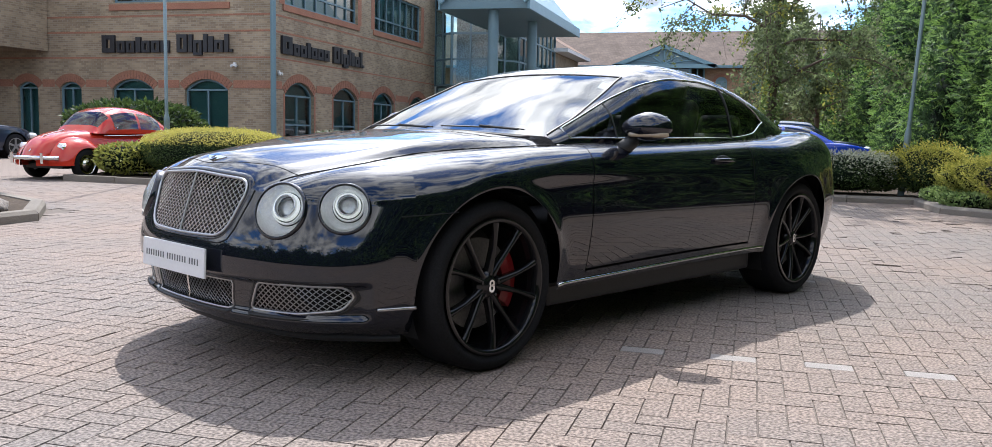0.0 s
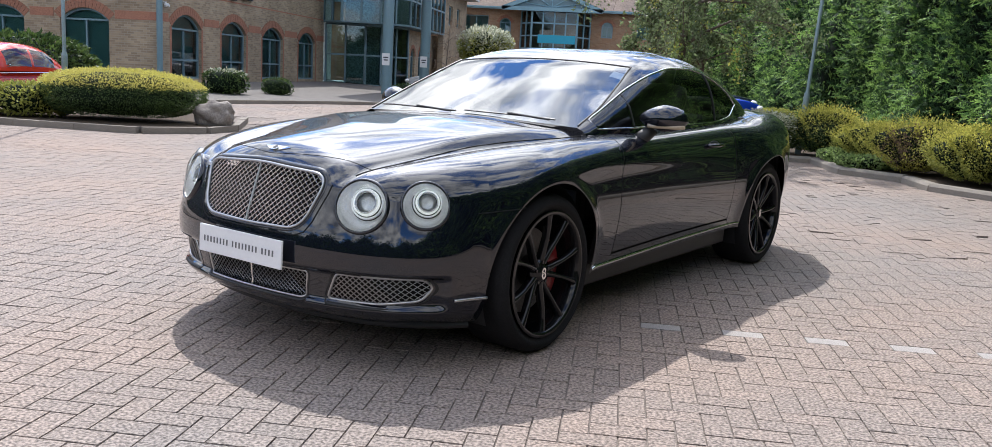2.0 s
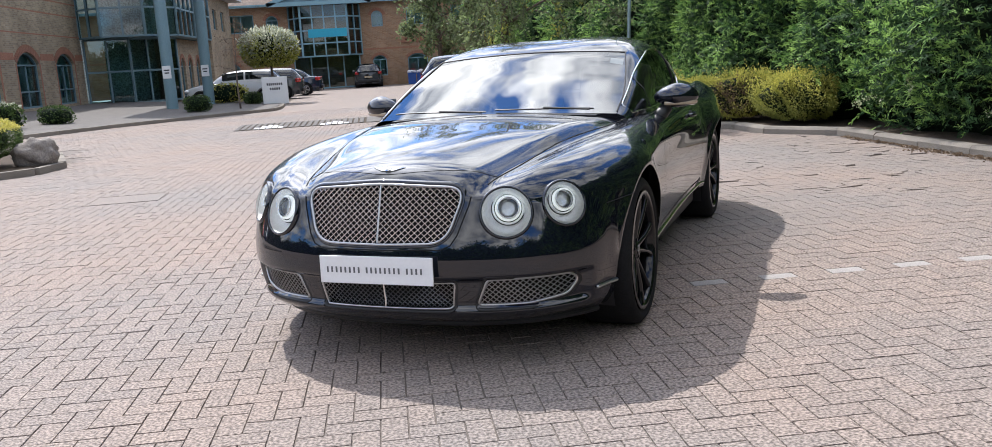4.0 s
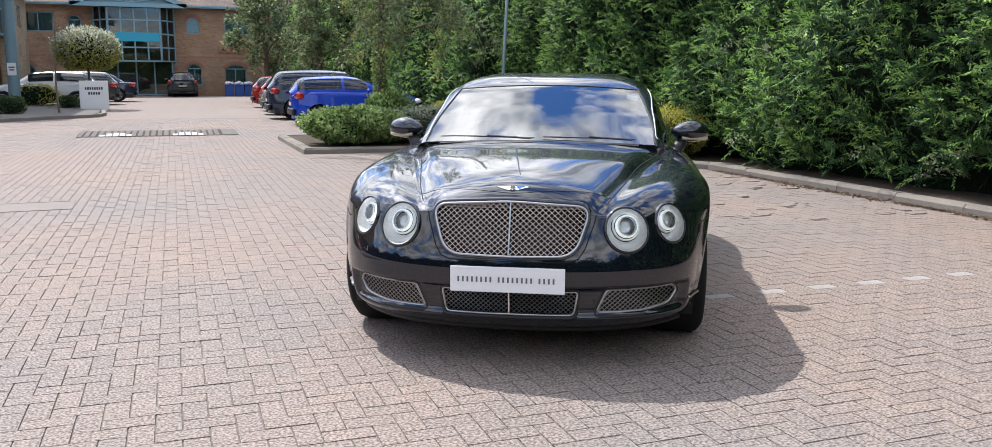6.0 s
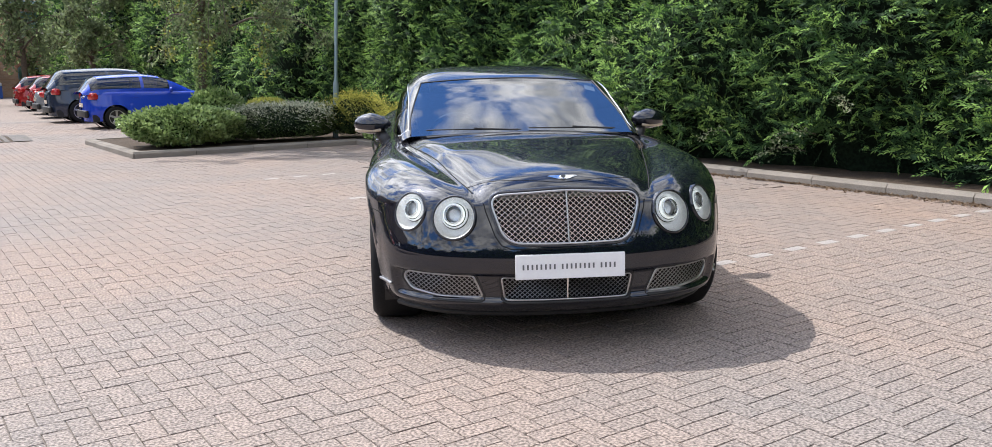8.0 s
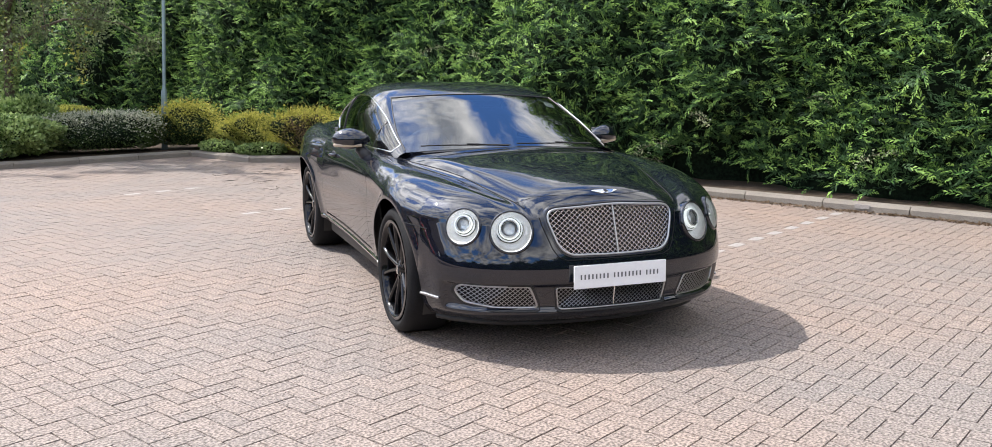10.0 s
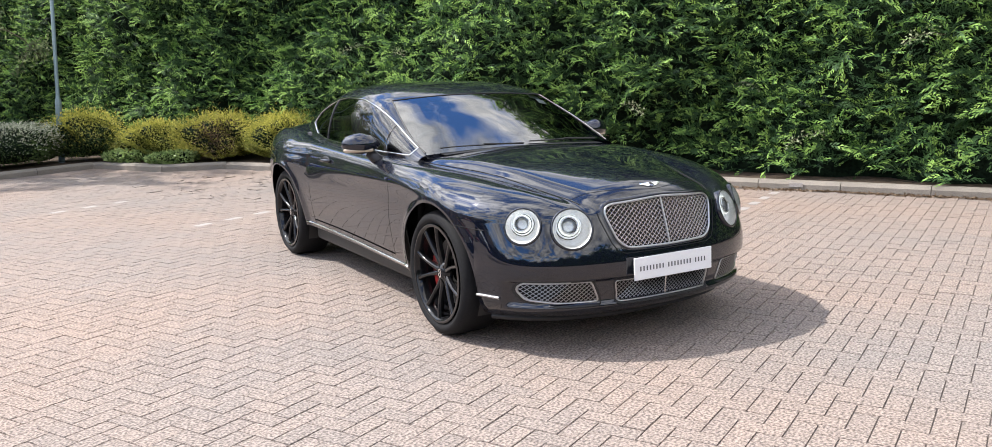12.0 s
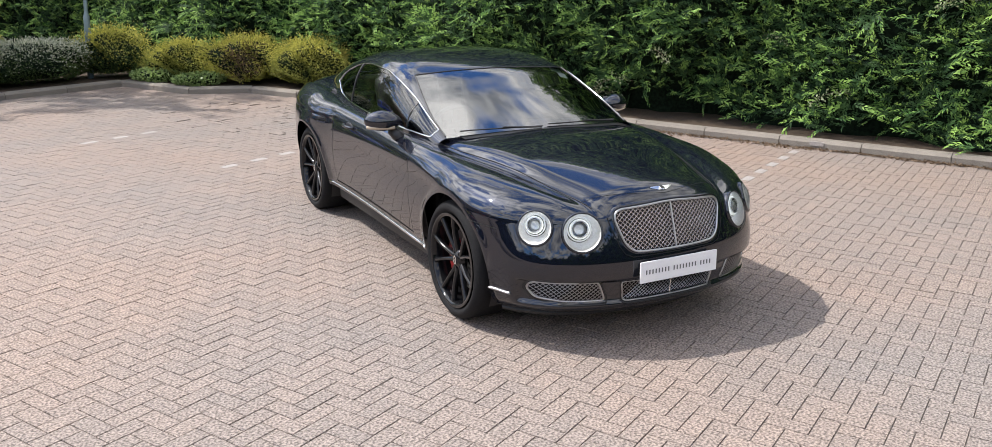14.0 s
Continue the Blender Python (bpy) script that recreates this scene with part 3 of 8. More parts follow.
# ---- brick offices ----
def brickwork(name, c1, c2, mortar):
    m = bpy.data.materials.new(name)
    m.use_nodes = True
    n, l = m.node_tree.nodes, m.node_tree.links
    b = n["Principled BSDF"]; b.inputs["Roughness"].default_value = 0.88; b.inputs["Specular IOR Level"].default_value = 0.25
    g = n.new("ShaderNodeNewGeometry")
    s = n.new("ShaderNodeSeparateXYZ"); l.new(g.outputs["Position"], s.inputs[0])
    a = n.new("ShaderNodeMath"); l.new(s.outputs["X"], a.inputs[0]); l.new(s.outputs["Y"], a.inputs[1])
    c = n.new("ShaderNodeCombineXYZ"); l.new(a.outputs[0], c.inputs[0]); l.new(s.outputs["Z"], c.inputs[1])
    br = n.new("ShaderNodeTexBrick")
    br.inputs["Scale"].default_value = 1.0
    br.inputs["Brick Width"].default_value, br.inputs["Row Height"].default_value, br.inputs["Mortar Size"].default_value = 0.225, 0.075, 0.006
    br.inputs["Color1"].default_value, br.inputs["Color2"].default_value, br.inputs["Mortar"].default_value = (*c1, 1), (*c2, 1), (*mortar, 1)
    l.new(c.outputs[0], br.inputs["Vector"])
    no = n.new("ShaderNodeTexNoise"); no.inputs["Scale"].default_value = 0.9; no.inputs["Detail"].default_value = 6
    l.new(g.outputs["Position"], no.inputs["Vector"])
    mr = n.new("ShaderNodeMapRange"); mr.inputs["From Min"].default_value, mr.inputs["From Max"].default_value = 0.3, 0.7
    mr.inputs["To Min"].default_value, mr.inputs["To Max"].default_value = 0.78, 1.18
    l.new(no.outputs["Fac"], mr.inputs[0])
    hs = n.new("ShaderNodeHueSaturation"); l.new(br.outputs["Color"], hs.inputs["Color"]); l.new(mr.outputs[0], hs.inputs["Value"])
    l.new(hs.outputs[0], b.inputs["Base Color"])
    bp = n.new("ShaderNodeBump"); bp.inputs["Strength"].default_value = 0.5; bp.inputs["Distance"].default_value = 0.01
    iv = n.new("ShaderNodeMath"); iv.operation = "SUBTRACT"; iv.inputs[0].default_value = 1; l.new(br.outputs["Fac"], iv.inputs[1])
    l.new(iv.outputs[0], bp.inputs["Height"]); l.new(bp.outputs[0], b.inputs["Normal"])
    return m


M_wall = brickwork("brickwork_buff", (0.378, 0.296, 0.200), (0.250, 0.190, 0.132), (0.35, 0.31, 0.25))
M_wall_far = brickwork("brickwork_orange", (0.36, 0.225, 0.14), (0.28, 0.165, 0.10), (0.33, 0.265, 0.205))


def arch_loop(u0, u1, z0, zs, rise, n=14):
    """Outline of an opening: two jambs and an arch of that rise (none: a flat head)."""
    pts = [(u0, z0), (u1, z0), (u1, zs)]
    if rise:
        w = (u1 - u0) / 2
        R = (w * w + rise * rise) / (2 * rise)
        cz, a0 = zs + rise - R, math.asin(min(1, w / R))
        pts += [((u0 + u1) / 2 + R * math.sin(a), cz + R * math.cos(a)) for a in np.linspace(a0, -a0, n)[1:-1]]
    return pts + [(u0, zs)]


def pierced_wall(name, m, length, height, openings, mat, label, thick=0.32, z0=0.0):
    """A wall along its own x, facing its own -y, with openings that go through it."""
    bm = bmesh.new()
    rim = [(0, z0), (length, z0), (length, height), (0, height)]
    for y in (0.0, thick):
        loops = [rim] + [arch_loop(*o) for o in openings]
        edges = []
        for lp in loops:
            vs = [bm.verts.new((u, y, z)) for u, z in lp]
            edges += [bm.edges.new((vs[i], vs[(i + 1) % len(vs)])) for i in range(len(vs))]
        bmesh.ops.triangle_fill(bm, use_beauty=True, edges=edges)
    for lp in [rim] + [arch_loop(*o) for o in openings]:
        a = [bm.verts.new((u, 0, z)) for u, z in lp]
        b = [bm.verts.new((u, thick, z)) for u, z in lp]
        for i in range(len(lp)):
            j = (i + 1) % len(lp)
            bm.faces.new((a[i], a[j], b[j], b[i]))
    bmesh.ops.remove_doubles(bm, verts=bm.verts, dist=1e-5)
    w = part(name, bm, mat)
    w.matrix_world = m
    return tagged(w, label, "wall", kind="structure")


WINDOWS = [0]


def window(m, u0, u1, z0, zs, rise, mull=1, transoms=(), frame=None, label="blue-grey framed arched office window", depth=0.16, bar=0.07):
    """A glazed frame set into an opening of a wall with the same pose."""
    WINDOWS[0] += 1
    frame = frame or M_frame
    w = thing("window_%d" % WINDOWS[0], m, label, "window", kind="structure")
    lp = arch_loop(u0, u1, z0, zs, rise)
    cu, cz = (u0 + u1) / 2, (z0 + zs) / 2
    bm = bmesh.new()
    outer = [bm.verts.new((u, depth - 0.05, z)) for u, z in lp]
    k = 1 - 2 * bar / (u1 - u0)
    kz = 1 - 2 * bar / (zs + rise - z0)
    mid = (z0 + zs + rise) / 2
    inner = [bm.verts.new((cu + (u - cu) * k, depth - 0.05, mid + (z - mid) * kz)) for u, z in lp]
    back = [bm.verts.new((v.co.x, depth + 0.03, v.co.z)) for v in inner]
    for i in range(len(lp)):
        j = (i + 1) % len(lp)
        bm.faces.new((outer[i], outer[j], inner[j], inner[i])); bm.faces.new((inner[i], inner[j], back[j], back[i]))
    part("window_frame", bm, frame, w)
    top = zs + rise
    for q in range(mull):
        u = u0 + (u1 - u0) * (q + 1) / (mull + 1)
        bm = bmesh.new(); box(bm, u, depth - 0.01, (z0 + zs) / 2, bar * 0.8, 0.07, zs - z0 - 0.04); part("mullion", bm, frame, w)
    for z in transoms:
        bm = bmesh.new(); box(bm, cu, depth - 0.006, z, u1 - u0 - 0.06, 0.075, bar * 0.9); part("transom", bm, frame, w)
    raw("pane", [(u, depth + 0.01, z) for u, z in lp], [tuple(range(len(lp)))], M_pane, w, "dim reflecting glass")
    drop, far = (top - z0) * rng.uniform(0.0, 0.25), u0 + (u1 - u0) * rng.uniform(0.72, 1.0)
    raw("blind", [(u0, depth + 0.12, z0 + drop), (far, depth + 0.12, z0 + drop), (far, depth + 0.12, top), (u0, depth + 0.12, top)], [(0, 1, 2, 3)], M_blind, w, "pale hanging blind")
    return w


def arch_ring(parent, u0, u1, zs, rise, width=0.24, mat=None, count=17):
    """Red bricks on end round an arch, each one a piece."""
    w = (u1 - u0) / 2
    R = (w * w + rise * rise) / (2 * rise)
    cz, a0 = zs + rise - R, math.asin(min(1, w / R))
    for k in range(count):
        a = -a0 + 2 * a0 * (k + 0.5) / count
        da = a0 / count * 0.9
        c = [((u0 + u1) / 2 + r * math.sin(b), cz + r * math.cos(b)) for r, b in ((R + 0.003, a - da), (R + width, a - da), (R + width, a + da), (R + 0.003, a + da))]
        v = [(u, y, z) for y in (-0.012, 0.0) for u, z in c]
        raw("brick", v, [(0, 1, 2, 3), (0, 4, 5, 1), (1, 5, 6, 2), (2, 6, 7, 3), (3, 7, 4, 0)], mat or M_brick_red, parent)


def band(m, u0, u1, z0, z1, mat, label, proud=0.012):
    bm = bmesh.new()
    box(bm, (u0 + u1) / 2, -proud / 2 - 0.001, (z0 + z1) / 2, u1 - u0, proud, z1 - z0)
    b = part("trim_band", bm, mat)
    b.matrix_world = m
    return tagged(b, label, "trim", kind="structure")


def office_one():
    front = Matrix.Translation((-34.0, 22.4, 0))                        # own x = world x + 34
    side = Matrix.Translation((-15.0, 22.4, 0)) @ Matrix.Rotation(math.pi / 2, 4, "Z")   # own x = world y - 22.4
    F = [(15.47, 17.24, 0.45, 2.28, 0.38), (12.37, 14.16, 0.45, 2.28, 0.38), (10.04, 11.02, 0.3, 2.30, 0.24), (8.1, 9.05, 0.3, 2.30, 0.24), (4.6, 5.6, 0.3, 2.30, 0.24)]
    FU = [(12.5, 17.2, 5.38, 7.1, 0), (6.8, 9.0, 5.38, 7.1, 0), (1.0, 5.0, 5.38, 7.1, 0)]
    S = [(0.86, 3.02, 0.45, 2.20, 0.46), (4.66, 6.92, 0.45, 2.20, 0.46), (8.55, 10.85, 0.45, 2.20, 0.46), (12.8, 15.1, 0.45, 2.20, 0.46)]
    SU = [(0.85, 6.88, 5.34, 7.1, 0), (8.6, 14.25, 5.34, 7.1, 0)]
    w1 = pierced_wall("wall_west_front", front, 18.68, 8.6, F + FU, M_wall, "buff brick office wall with arched windows")
    w2 = pierced_wall("wall_west_side", side, 16.3, 8.6, S + SU, M_wall, "buff brick office wall with arched windows and red arches")
    for o in F:
        window(front, *o, transoms=(o[3],), mull=1)
        arch_ring(w1, o[0], o[1], o[3], o[4], 0.30)
    for o in S:
        window(side, *o, transoms=(o[3] - 0.05, 1.1), mull=1)
        arch_ring(w2, o[0], o[1], o[3], o[4], 0.30)
        for u in (o[0] - 0.13, o[1] + 0.005):
            band(side, u, u + 0.125, 0.3, o[3], M_brick_red, "red brick jamb of an arched window", 0.006)
    for o in FU:
        window(front, *o, mull=5, transoms=(5.9,), label="blue-grey framed strip window of an upper floor")
    for o in SU:
        window(side, *o, mull=6, transoms=(5.9,), label="blue-grey framed strip window of an upper floor")
    edges = [0.0]
    for m, ops, end in ((front, sorted(F), 19.0), (side, S, 16.3)):
        u = 0.0
        for o in ops:
            if o[0] - 0.22 > u:
                band(m, u, o[0] - 0.22, 2.34, 2.62, M_brick_red, "band of red bricks on end")
            u = o[1] + 0.22
        band(m, u, end, 2.34, 2.62, M_brick_red, "band of red bricks on end")
    for m, ops in ((front, FU), (side, SU)):
        for o in ops:
            band(m, o[0] - 0.15, o[1] + 0.15, 5.10, 5.32, M_brick_red, "red brick sill course", 0.05)
    for m, end in ((front, 19.0), (side, 16.3)):
        for z in (3.38, 4.30, 4.86):
            band(m, 0, end, z, z + 0.06, M_brick_red, "thin red brick course", 0.006)
    for o in SU:
        for u in (o[0] - 0.36, o[1] + 0.006):
            band(side, u, u + 0.35, 5.325, 7.1, M_brick_red, "red brick jamb of an upper window", 0.008)
    # rooms behind the panes
    slab("floor_office", -34, -15.4, 22.8, 50, 0.25, M_office, label="dim office floor behind the windows", category="floor")
    raw("wall_office_back", [(-34, 25.6, 0), (-18.4, 25.6, 0), (-18.4, 50, 0), (-34, 25.6, 8.5), (-18.4, 25.6, 8.5), (-18.4, 50, 8.5)], [(0, 1, 4, 3), (1, 2, 5, 4)], M_office)
    tagged(bpy.data.objects["wall_office_back"], "dim inner office wall behind the windows", "wall", kind="structure")
    tagged(raw("ceiling", [(-34, 22.1, 8.62), (-14.7, 22.1, 8.62), (-14.7, 50, 8.62), (-34, 50, 8.62), (-34, 22.1, 8.8), (-14.7, 22.1, 8.8), (-14.7, 50, 8.8), (-34, 50, 8.8)], [(0, 1, 2, 3), (7, 6, 5, 4), (0, 4, 5, 1), (1, 5, 6, 2)], M_tile), "flat roof edge of an office", "roof", kind="structure")
    # corner column
    bm = bmesh.new(); tube(bm, [(-14.91, 22.31, 0.0), (-14.91, 22.31, 8.6)], 0.10, 12)
    c = thing("corner_pipe", Matrix(), "tall blue-grey round pipe at a brick corner", "pipe")
    part("pipe", bm, M_frame, c)
    # overhanging upper wing
    bm = bmesh.new(); box(bm, -32.3, 20.2, 6.15, 15.8, 4.3, 5.0)
    tagged(part("wall_wing", bm, M_wall), "overhanging brick upper storey of an office", "wall", kind="structure")
    return front, side


FRONT, SIDE = office_one()


def letters(name, m, u0, u1, z0, z1, label, parts="Wwwtwwn Dlgltwl.", mat=None):
    """Raised dark shapes in the sizes of a sign's letters."""
    t = thing(name, m, label, "sign")
    wide = {"W": 1.5, "w": 0.95, "t": 0.6, "n": 0.95, " ": 0.6, "D": 1.15, "l": 0.45, "g": 0.95, ".": 0.35}
    total = sum(wide[c] for c in parts)
    u, h = u0, z1 - z0
    for c in parts:
        w = (u1 - u0) * wide[c] / total
        if c != " ":
            lo, hi = {"W": (0.15, 1), "D": (0.15, 1), "l": (0.15, 1), "t": (0.15, 0.9), "g": (0, 0.72), ".": (0.15, 0.3)}.get(c, (0.15, 0.72))
            bm = bmesh.new()
            s = w * 0.86 * 0.36
            za, zb = z0 + h * lo, z0 + h * hi
            if c in "Wwng D":
                box(bm, u + s / 2, -0.05, (za + zb) / 2, s, 0.10, zb - za, 0.008)
                box(bm, u + w * 0.86 - s / 2, -0.05, (za + zb) / 2, s, 0.10, zb - za, 0.008)
                box(bm, u + w * 0.43, -0.05, zb - s * 0.4, w * 0.86 - 2 * s + 0.01, 0.095, s * 0.8)
                box(bm, u + w * 0.43, -0.05, za + s * 0.4, w * 0.86 - 2 * s + 0.01, 0.095, s * 0.8)
            else:
                box(bm, u + w * 0.43, -0.05, (za + zb) / 2, w * 0.8, 0.10, zb - za, 0.008)
            part("letter_shape", bm, mat or M_sign_black, t)
        u += w
    return t


letters("wall_sign", FRONT, 12.04, 17.5, 3.48, 4.22, "black raised company lettering on a brick wall")
letters("wall_sign", SIDE, 0.55, 7.4, 3.48, 4.22, "black raised company lettering on a brick wall")


def floodlight(m, label):
    t = thing("floodlight", m @ Matrix.Scale(0.72, 4), label, "light")
    bm = bmesh.new(); box(bm, 0, -0.06, 0, 0.12, 0.12, 0.10, 0.01); part("bracket", bm, M_sign_white, t)
    for s in (-1, 1):
        bm = bmesh.new(); box(bm, 0.13 * s, -0.16, -0.05, 0.17, 0.12, 0.12, 0.02, Matrix.Rotation(0.5 * s, 4, "Y")); part("lamp_head", bm, M_sign_white, t)


floodlight(FRONT @ Matrix.Translation((17.55, 0, 3.2)), "white twin floodlight on a brick wall")
floodlight(SIDE @ Matrix.Translation((0.35, 0, 2.95)), "white twin floodlight on a brick wall")


def glazed_screen(name, pts, z0, z1, rows, cols, label, frame=None, bar=0.09):
    """Upright glazing along a line in plan: posts, rails and panes."""
    frame = frame or M_frame
    t = thing(name, Matrix(), label, "glazing", kind="structure")
    for a, b in zip(pts, pts[1:]):
        a, b = Vector((*a, 0)), Vector((*b, 0))
        d = b - a
        n = max(1, round(d.length / cols))
        ang = math.atan2(d.y, d.x)
        for k in range(n + 1):
            p = a + d * k / n
            bm = bmesh.new(); box(bm, 0, 0, (z0 + z1) / 2, bar, bar * 1.3, z1 - z0)
            o = part("post", bm, frame, t); o.matrix_world = Matrix.Translation(p) @ Matrix.Rotation(ang, 4, "Z")
        for z in np.linspace(z0, z1, rows + 1):
            bm = bmesh.new(); box(bm, d.length / 2, 0, z, d.length, bar, bar)
            o = part("rail", bm, frame, t); o.matrix_world = Matrix.Translation(a) @ Matrix.Rotation(ang, 4, "Z")
        for k in range(n):
            p, q = a + d * k / n, a + d * (k + 1) / n
            raw("pane", [(p.x, p.y, z0), (q.x, q.y, z0), (q.x, q.y, z1), (p.x, p.y, z1)], [(0, 1, 2, 3)], M_pane, t)
    return t


BAY = [(-15.0, 38.7), (-13.7, 37.6), (-11.8, 37.9), (-10.7, 39.5), (-10.7, 48.0)]
glazed_screen("bay_glazing", BAY, 3.36, 8.5, 4, 1.1, "blue-grey framed glazed bay over an entrance")
glazed_screen("entrance_glazing", [(-15.0, 39.1), (-13.0, 39.4), (-11.8, 41.0), (-11.4, 42.0)], 0.25, 3.3, 2, 1.05, "blue-grey framed glass entrance doors under a bay")
bed("bay_soffit", BAY + [(-15.0, 48.0)], 3.34, M_frame, "blue-grey underside of a glazed bay")
bed("bay_top", BAY + [(-15.0, 48.0)], 8.55, M_frame, "roof of a glazed bay")
raw("wall_bay_back", [(-14.8, 41.6, 0), (-12.6, 42.6, 0), (-12.6, 49, 0), (-14.8, 41.6, 8.4), (-12.6, 42.6, 8.4), (-12.6, 49, 8.4)], [(0, 1, 4, 3), (1, 2, 5, 4)], M_office)
tagged(bpy.data.objects["wall_bay_back"], "dim inner wall behind a glazed entrance", "wall", kind="structure")
FAR_SIDE = Matrix.Translation((-11.4, 42.0, 0)) @ Matrix.Rotation(math.pi / 2, 4, "Z")
fo = [(0.7, 1.7, 0.3, 1.9, 0.45), (2.6, 3.6, 0.3, 1.9, 0.45), (4.6, 5.6, 0.3, 1.9, 0.45)]
wf = pierced_wall("wall_west_far", FAR_SIDE, 8.0, 3.3, fo, M_wall, "brick wall with arched windows past an entrance")
for o in fo:
    window(FAR_SIDE, *o, transoms=(1.9,), mull=1)
    arch_ring(wf, o[0], o[1], o[3], o[4], 0.2)


def column(x, y, label):
    t = thing("column", Matrix.Translation((x, y, 0.08)), label, "column")
    bm = bmesh.new(); lathe(bm, [(0.0, 0), (0.21, 0), (0.21, 5.7), (0.0, 5.7)], 24); part("shaft", bm, M_frame, t, smooth=False)
    bm = bmesh.new(); lathe(bm, [(0.30, 0.0), (0.30, 0.06), (0.22, 0.1)], 24); part("base_ring", bm, M_frame, t)
    bm = bmesh.new(); box(bm, 0.0, -0.225, 1.45, 0.30, 0.012, 0.46); pl = part("notice", bm, M_sign_white, t, "small white notice plate")
    bm = bmesh.new()
    for i, w in enumerate((0.2, 0.16)):
        box(bm, 0, -0.234, 1.52 - 0.1 * i, w, 0.004, 0.045)
    part("text_bar", bm, M_sign_black, pl)


column(-8.85, 28.5, "tall blue-grey round column with a white notice")
column(-8.15, 32.0, "tall blue-grey round column with a white notice")


def porch(x0, x1, y0, y1, z, ridge):
    """A gabled porch roof: two slopes, a boarded gable end, deep fascias and a soffit."""
    t = thing("roof_porch", Matrix(), "pale blue-grey gabled porch roof on round columns", "roof", kind="structure")
    xm = (x0 + x1) / 2
    raw("soffit", [(x0, y0, z), (x1, y0, z), (x1, y1, z), (x0, y1, z)], [(0, 3, 2, 1)], M_frame, t)
    for xe, nm in ((x0, "slope"), (x1, "slope")):
        raw(nm, [(xe, y0, z + 0.3), (xe, y1, z + 0.3), (xm, y1, ridge), (xm, y0, ridge)], [(0, 1, 2, 3)], M_frame_far, t)
        bm = bmesh.new(); box(bm, xe, (y0 + y1) / 2, z + 0.18, 0.10, y1 - y0, 0.42, 0.02); part("eaves_fascia", bm, M_frame_far, t)
        d = Vector((xm - xe, 0, ridge - z - 0.3))
        bm = bmesh.new(); box(bm, 0, 0, 0, d.length, 0.12, 0.34, 0, Matrix.Translation(((xe + xm) / 2, y0 - 0.06, (z + 0.3 + ridge) / 2)) @ Matrix.Rotation(-math.atan2(d.z, d.x), 4, "Y"))
        part("gable_fascia", bm, M_frame_far, t)
    raw("gable_end", [(x0, y0 + 0.1, z), (x1, y0 + 0.1, z), (x1, y0 + 0.1, z + 0.3), (xm, y0 + 0.1, ridge), (x0, y0 + 0.1, z + 0.3)], [(0, 1, 2, 3, 4)], M_frame, t)


porch(-10.9, -7.3, 27.9, 38.0, 5.72, 8.1)
# the office goes on behind the bay, under a lower tiled roof
FAR_END = Matrix.Translation((-10.7, 48.0, 0)) @ Matrix.Rotation(math.pi / 2, 4, "Z")
pierced_wall("wall_west_end", FAR_END, 7.5, 6.0, [(1.4, 2.6, 4.0, 5.2, 0), (4.0, 5.2, 4.0, 5.2, 0)], M_wall, "brick upper wall past a glazed bay")
for o in ((1.4, 2.6, 4.0, 5.2, 0), (4.0, 5.2, 4.0, 5.2, 0)):
    window(FAR_END, *o, mull=1, label="blue-grey framed window under low eaves")
bm = bmesh.new(); box(bm, -10.3, 51.7, 6.05, 0.9, 7.8, 0.22)
tagged(part("eaves_west", bm, M_sign_white), "pale boxed eaves of an office roof", "eaves", kind="structure")
tagged(raw("roof_west", [(-9.85, 47.8, 6.18), (-9.85, 55.6, 6.18), (-14.0, 55.6, 8.6), (-14.0, 47.8, 8.6)], [(0, 1, 2, 3)], M_tile), "brown tiled roof slope behind a bay", "roof", kind="structure")


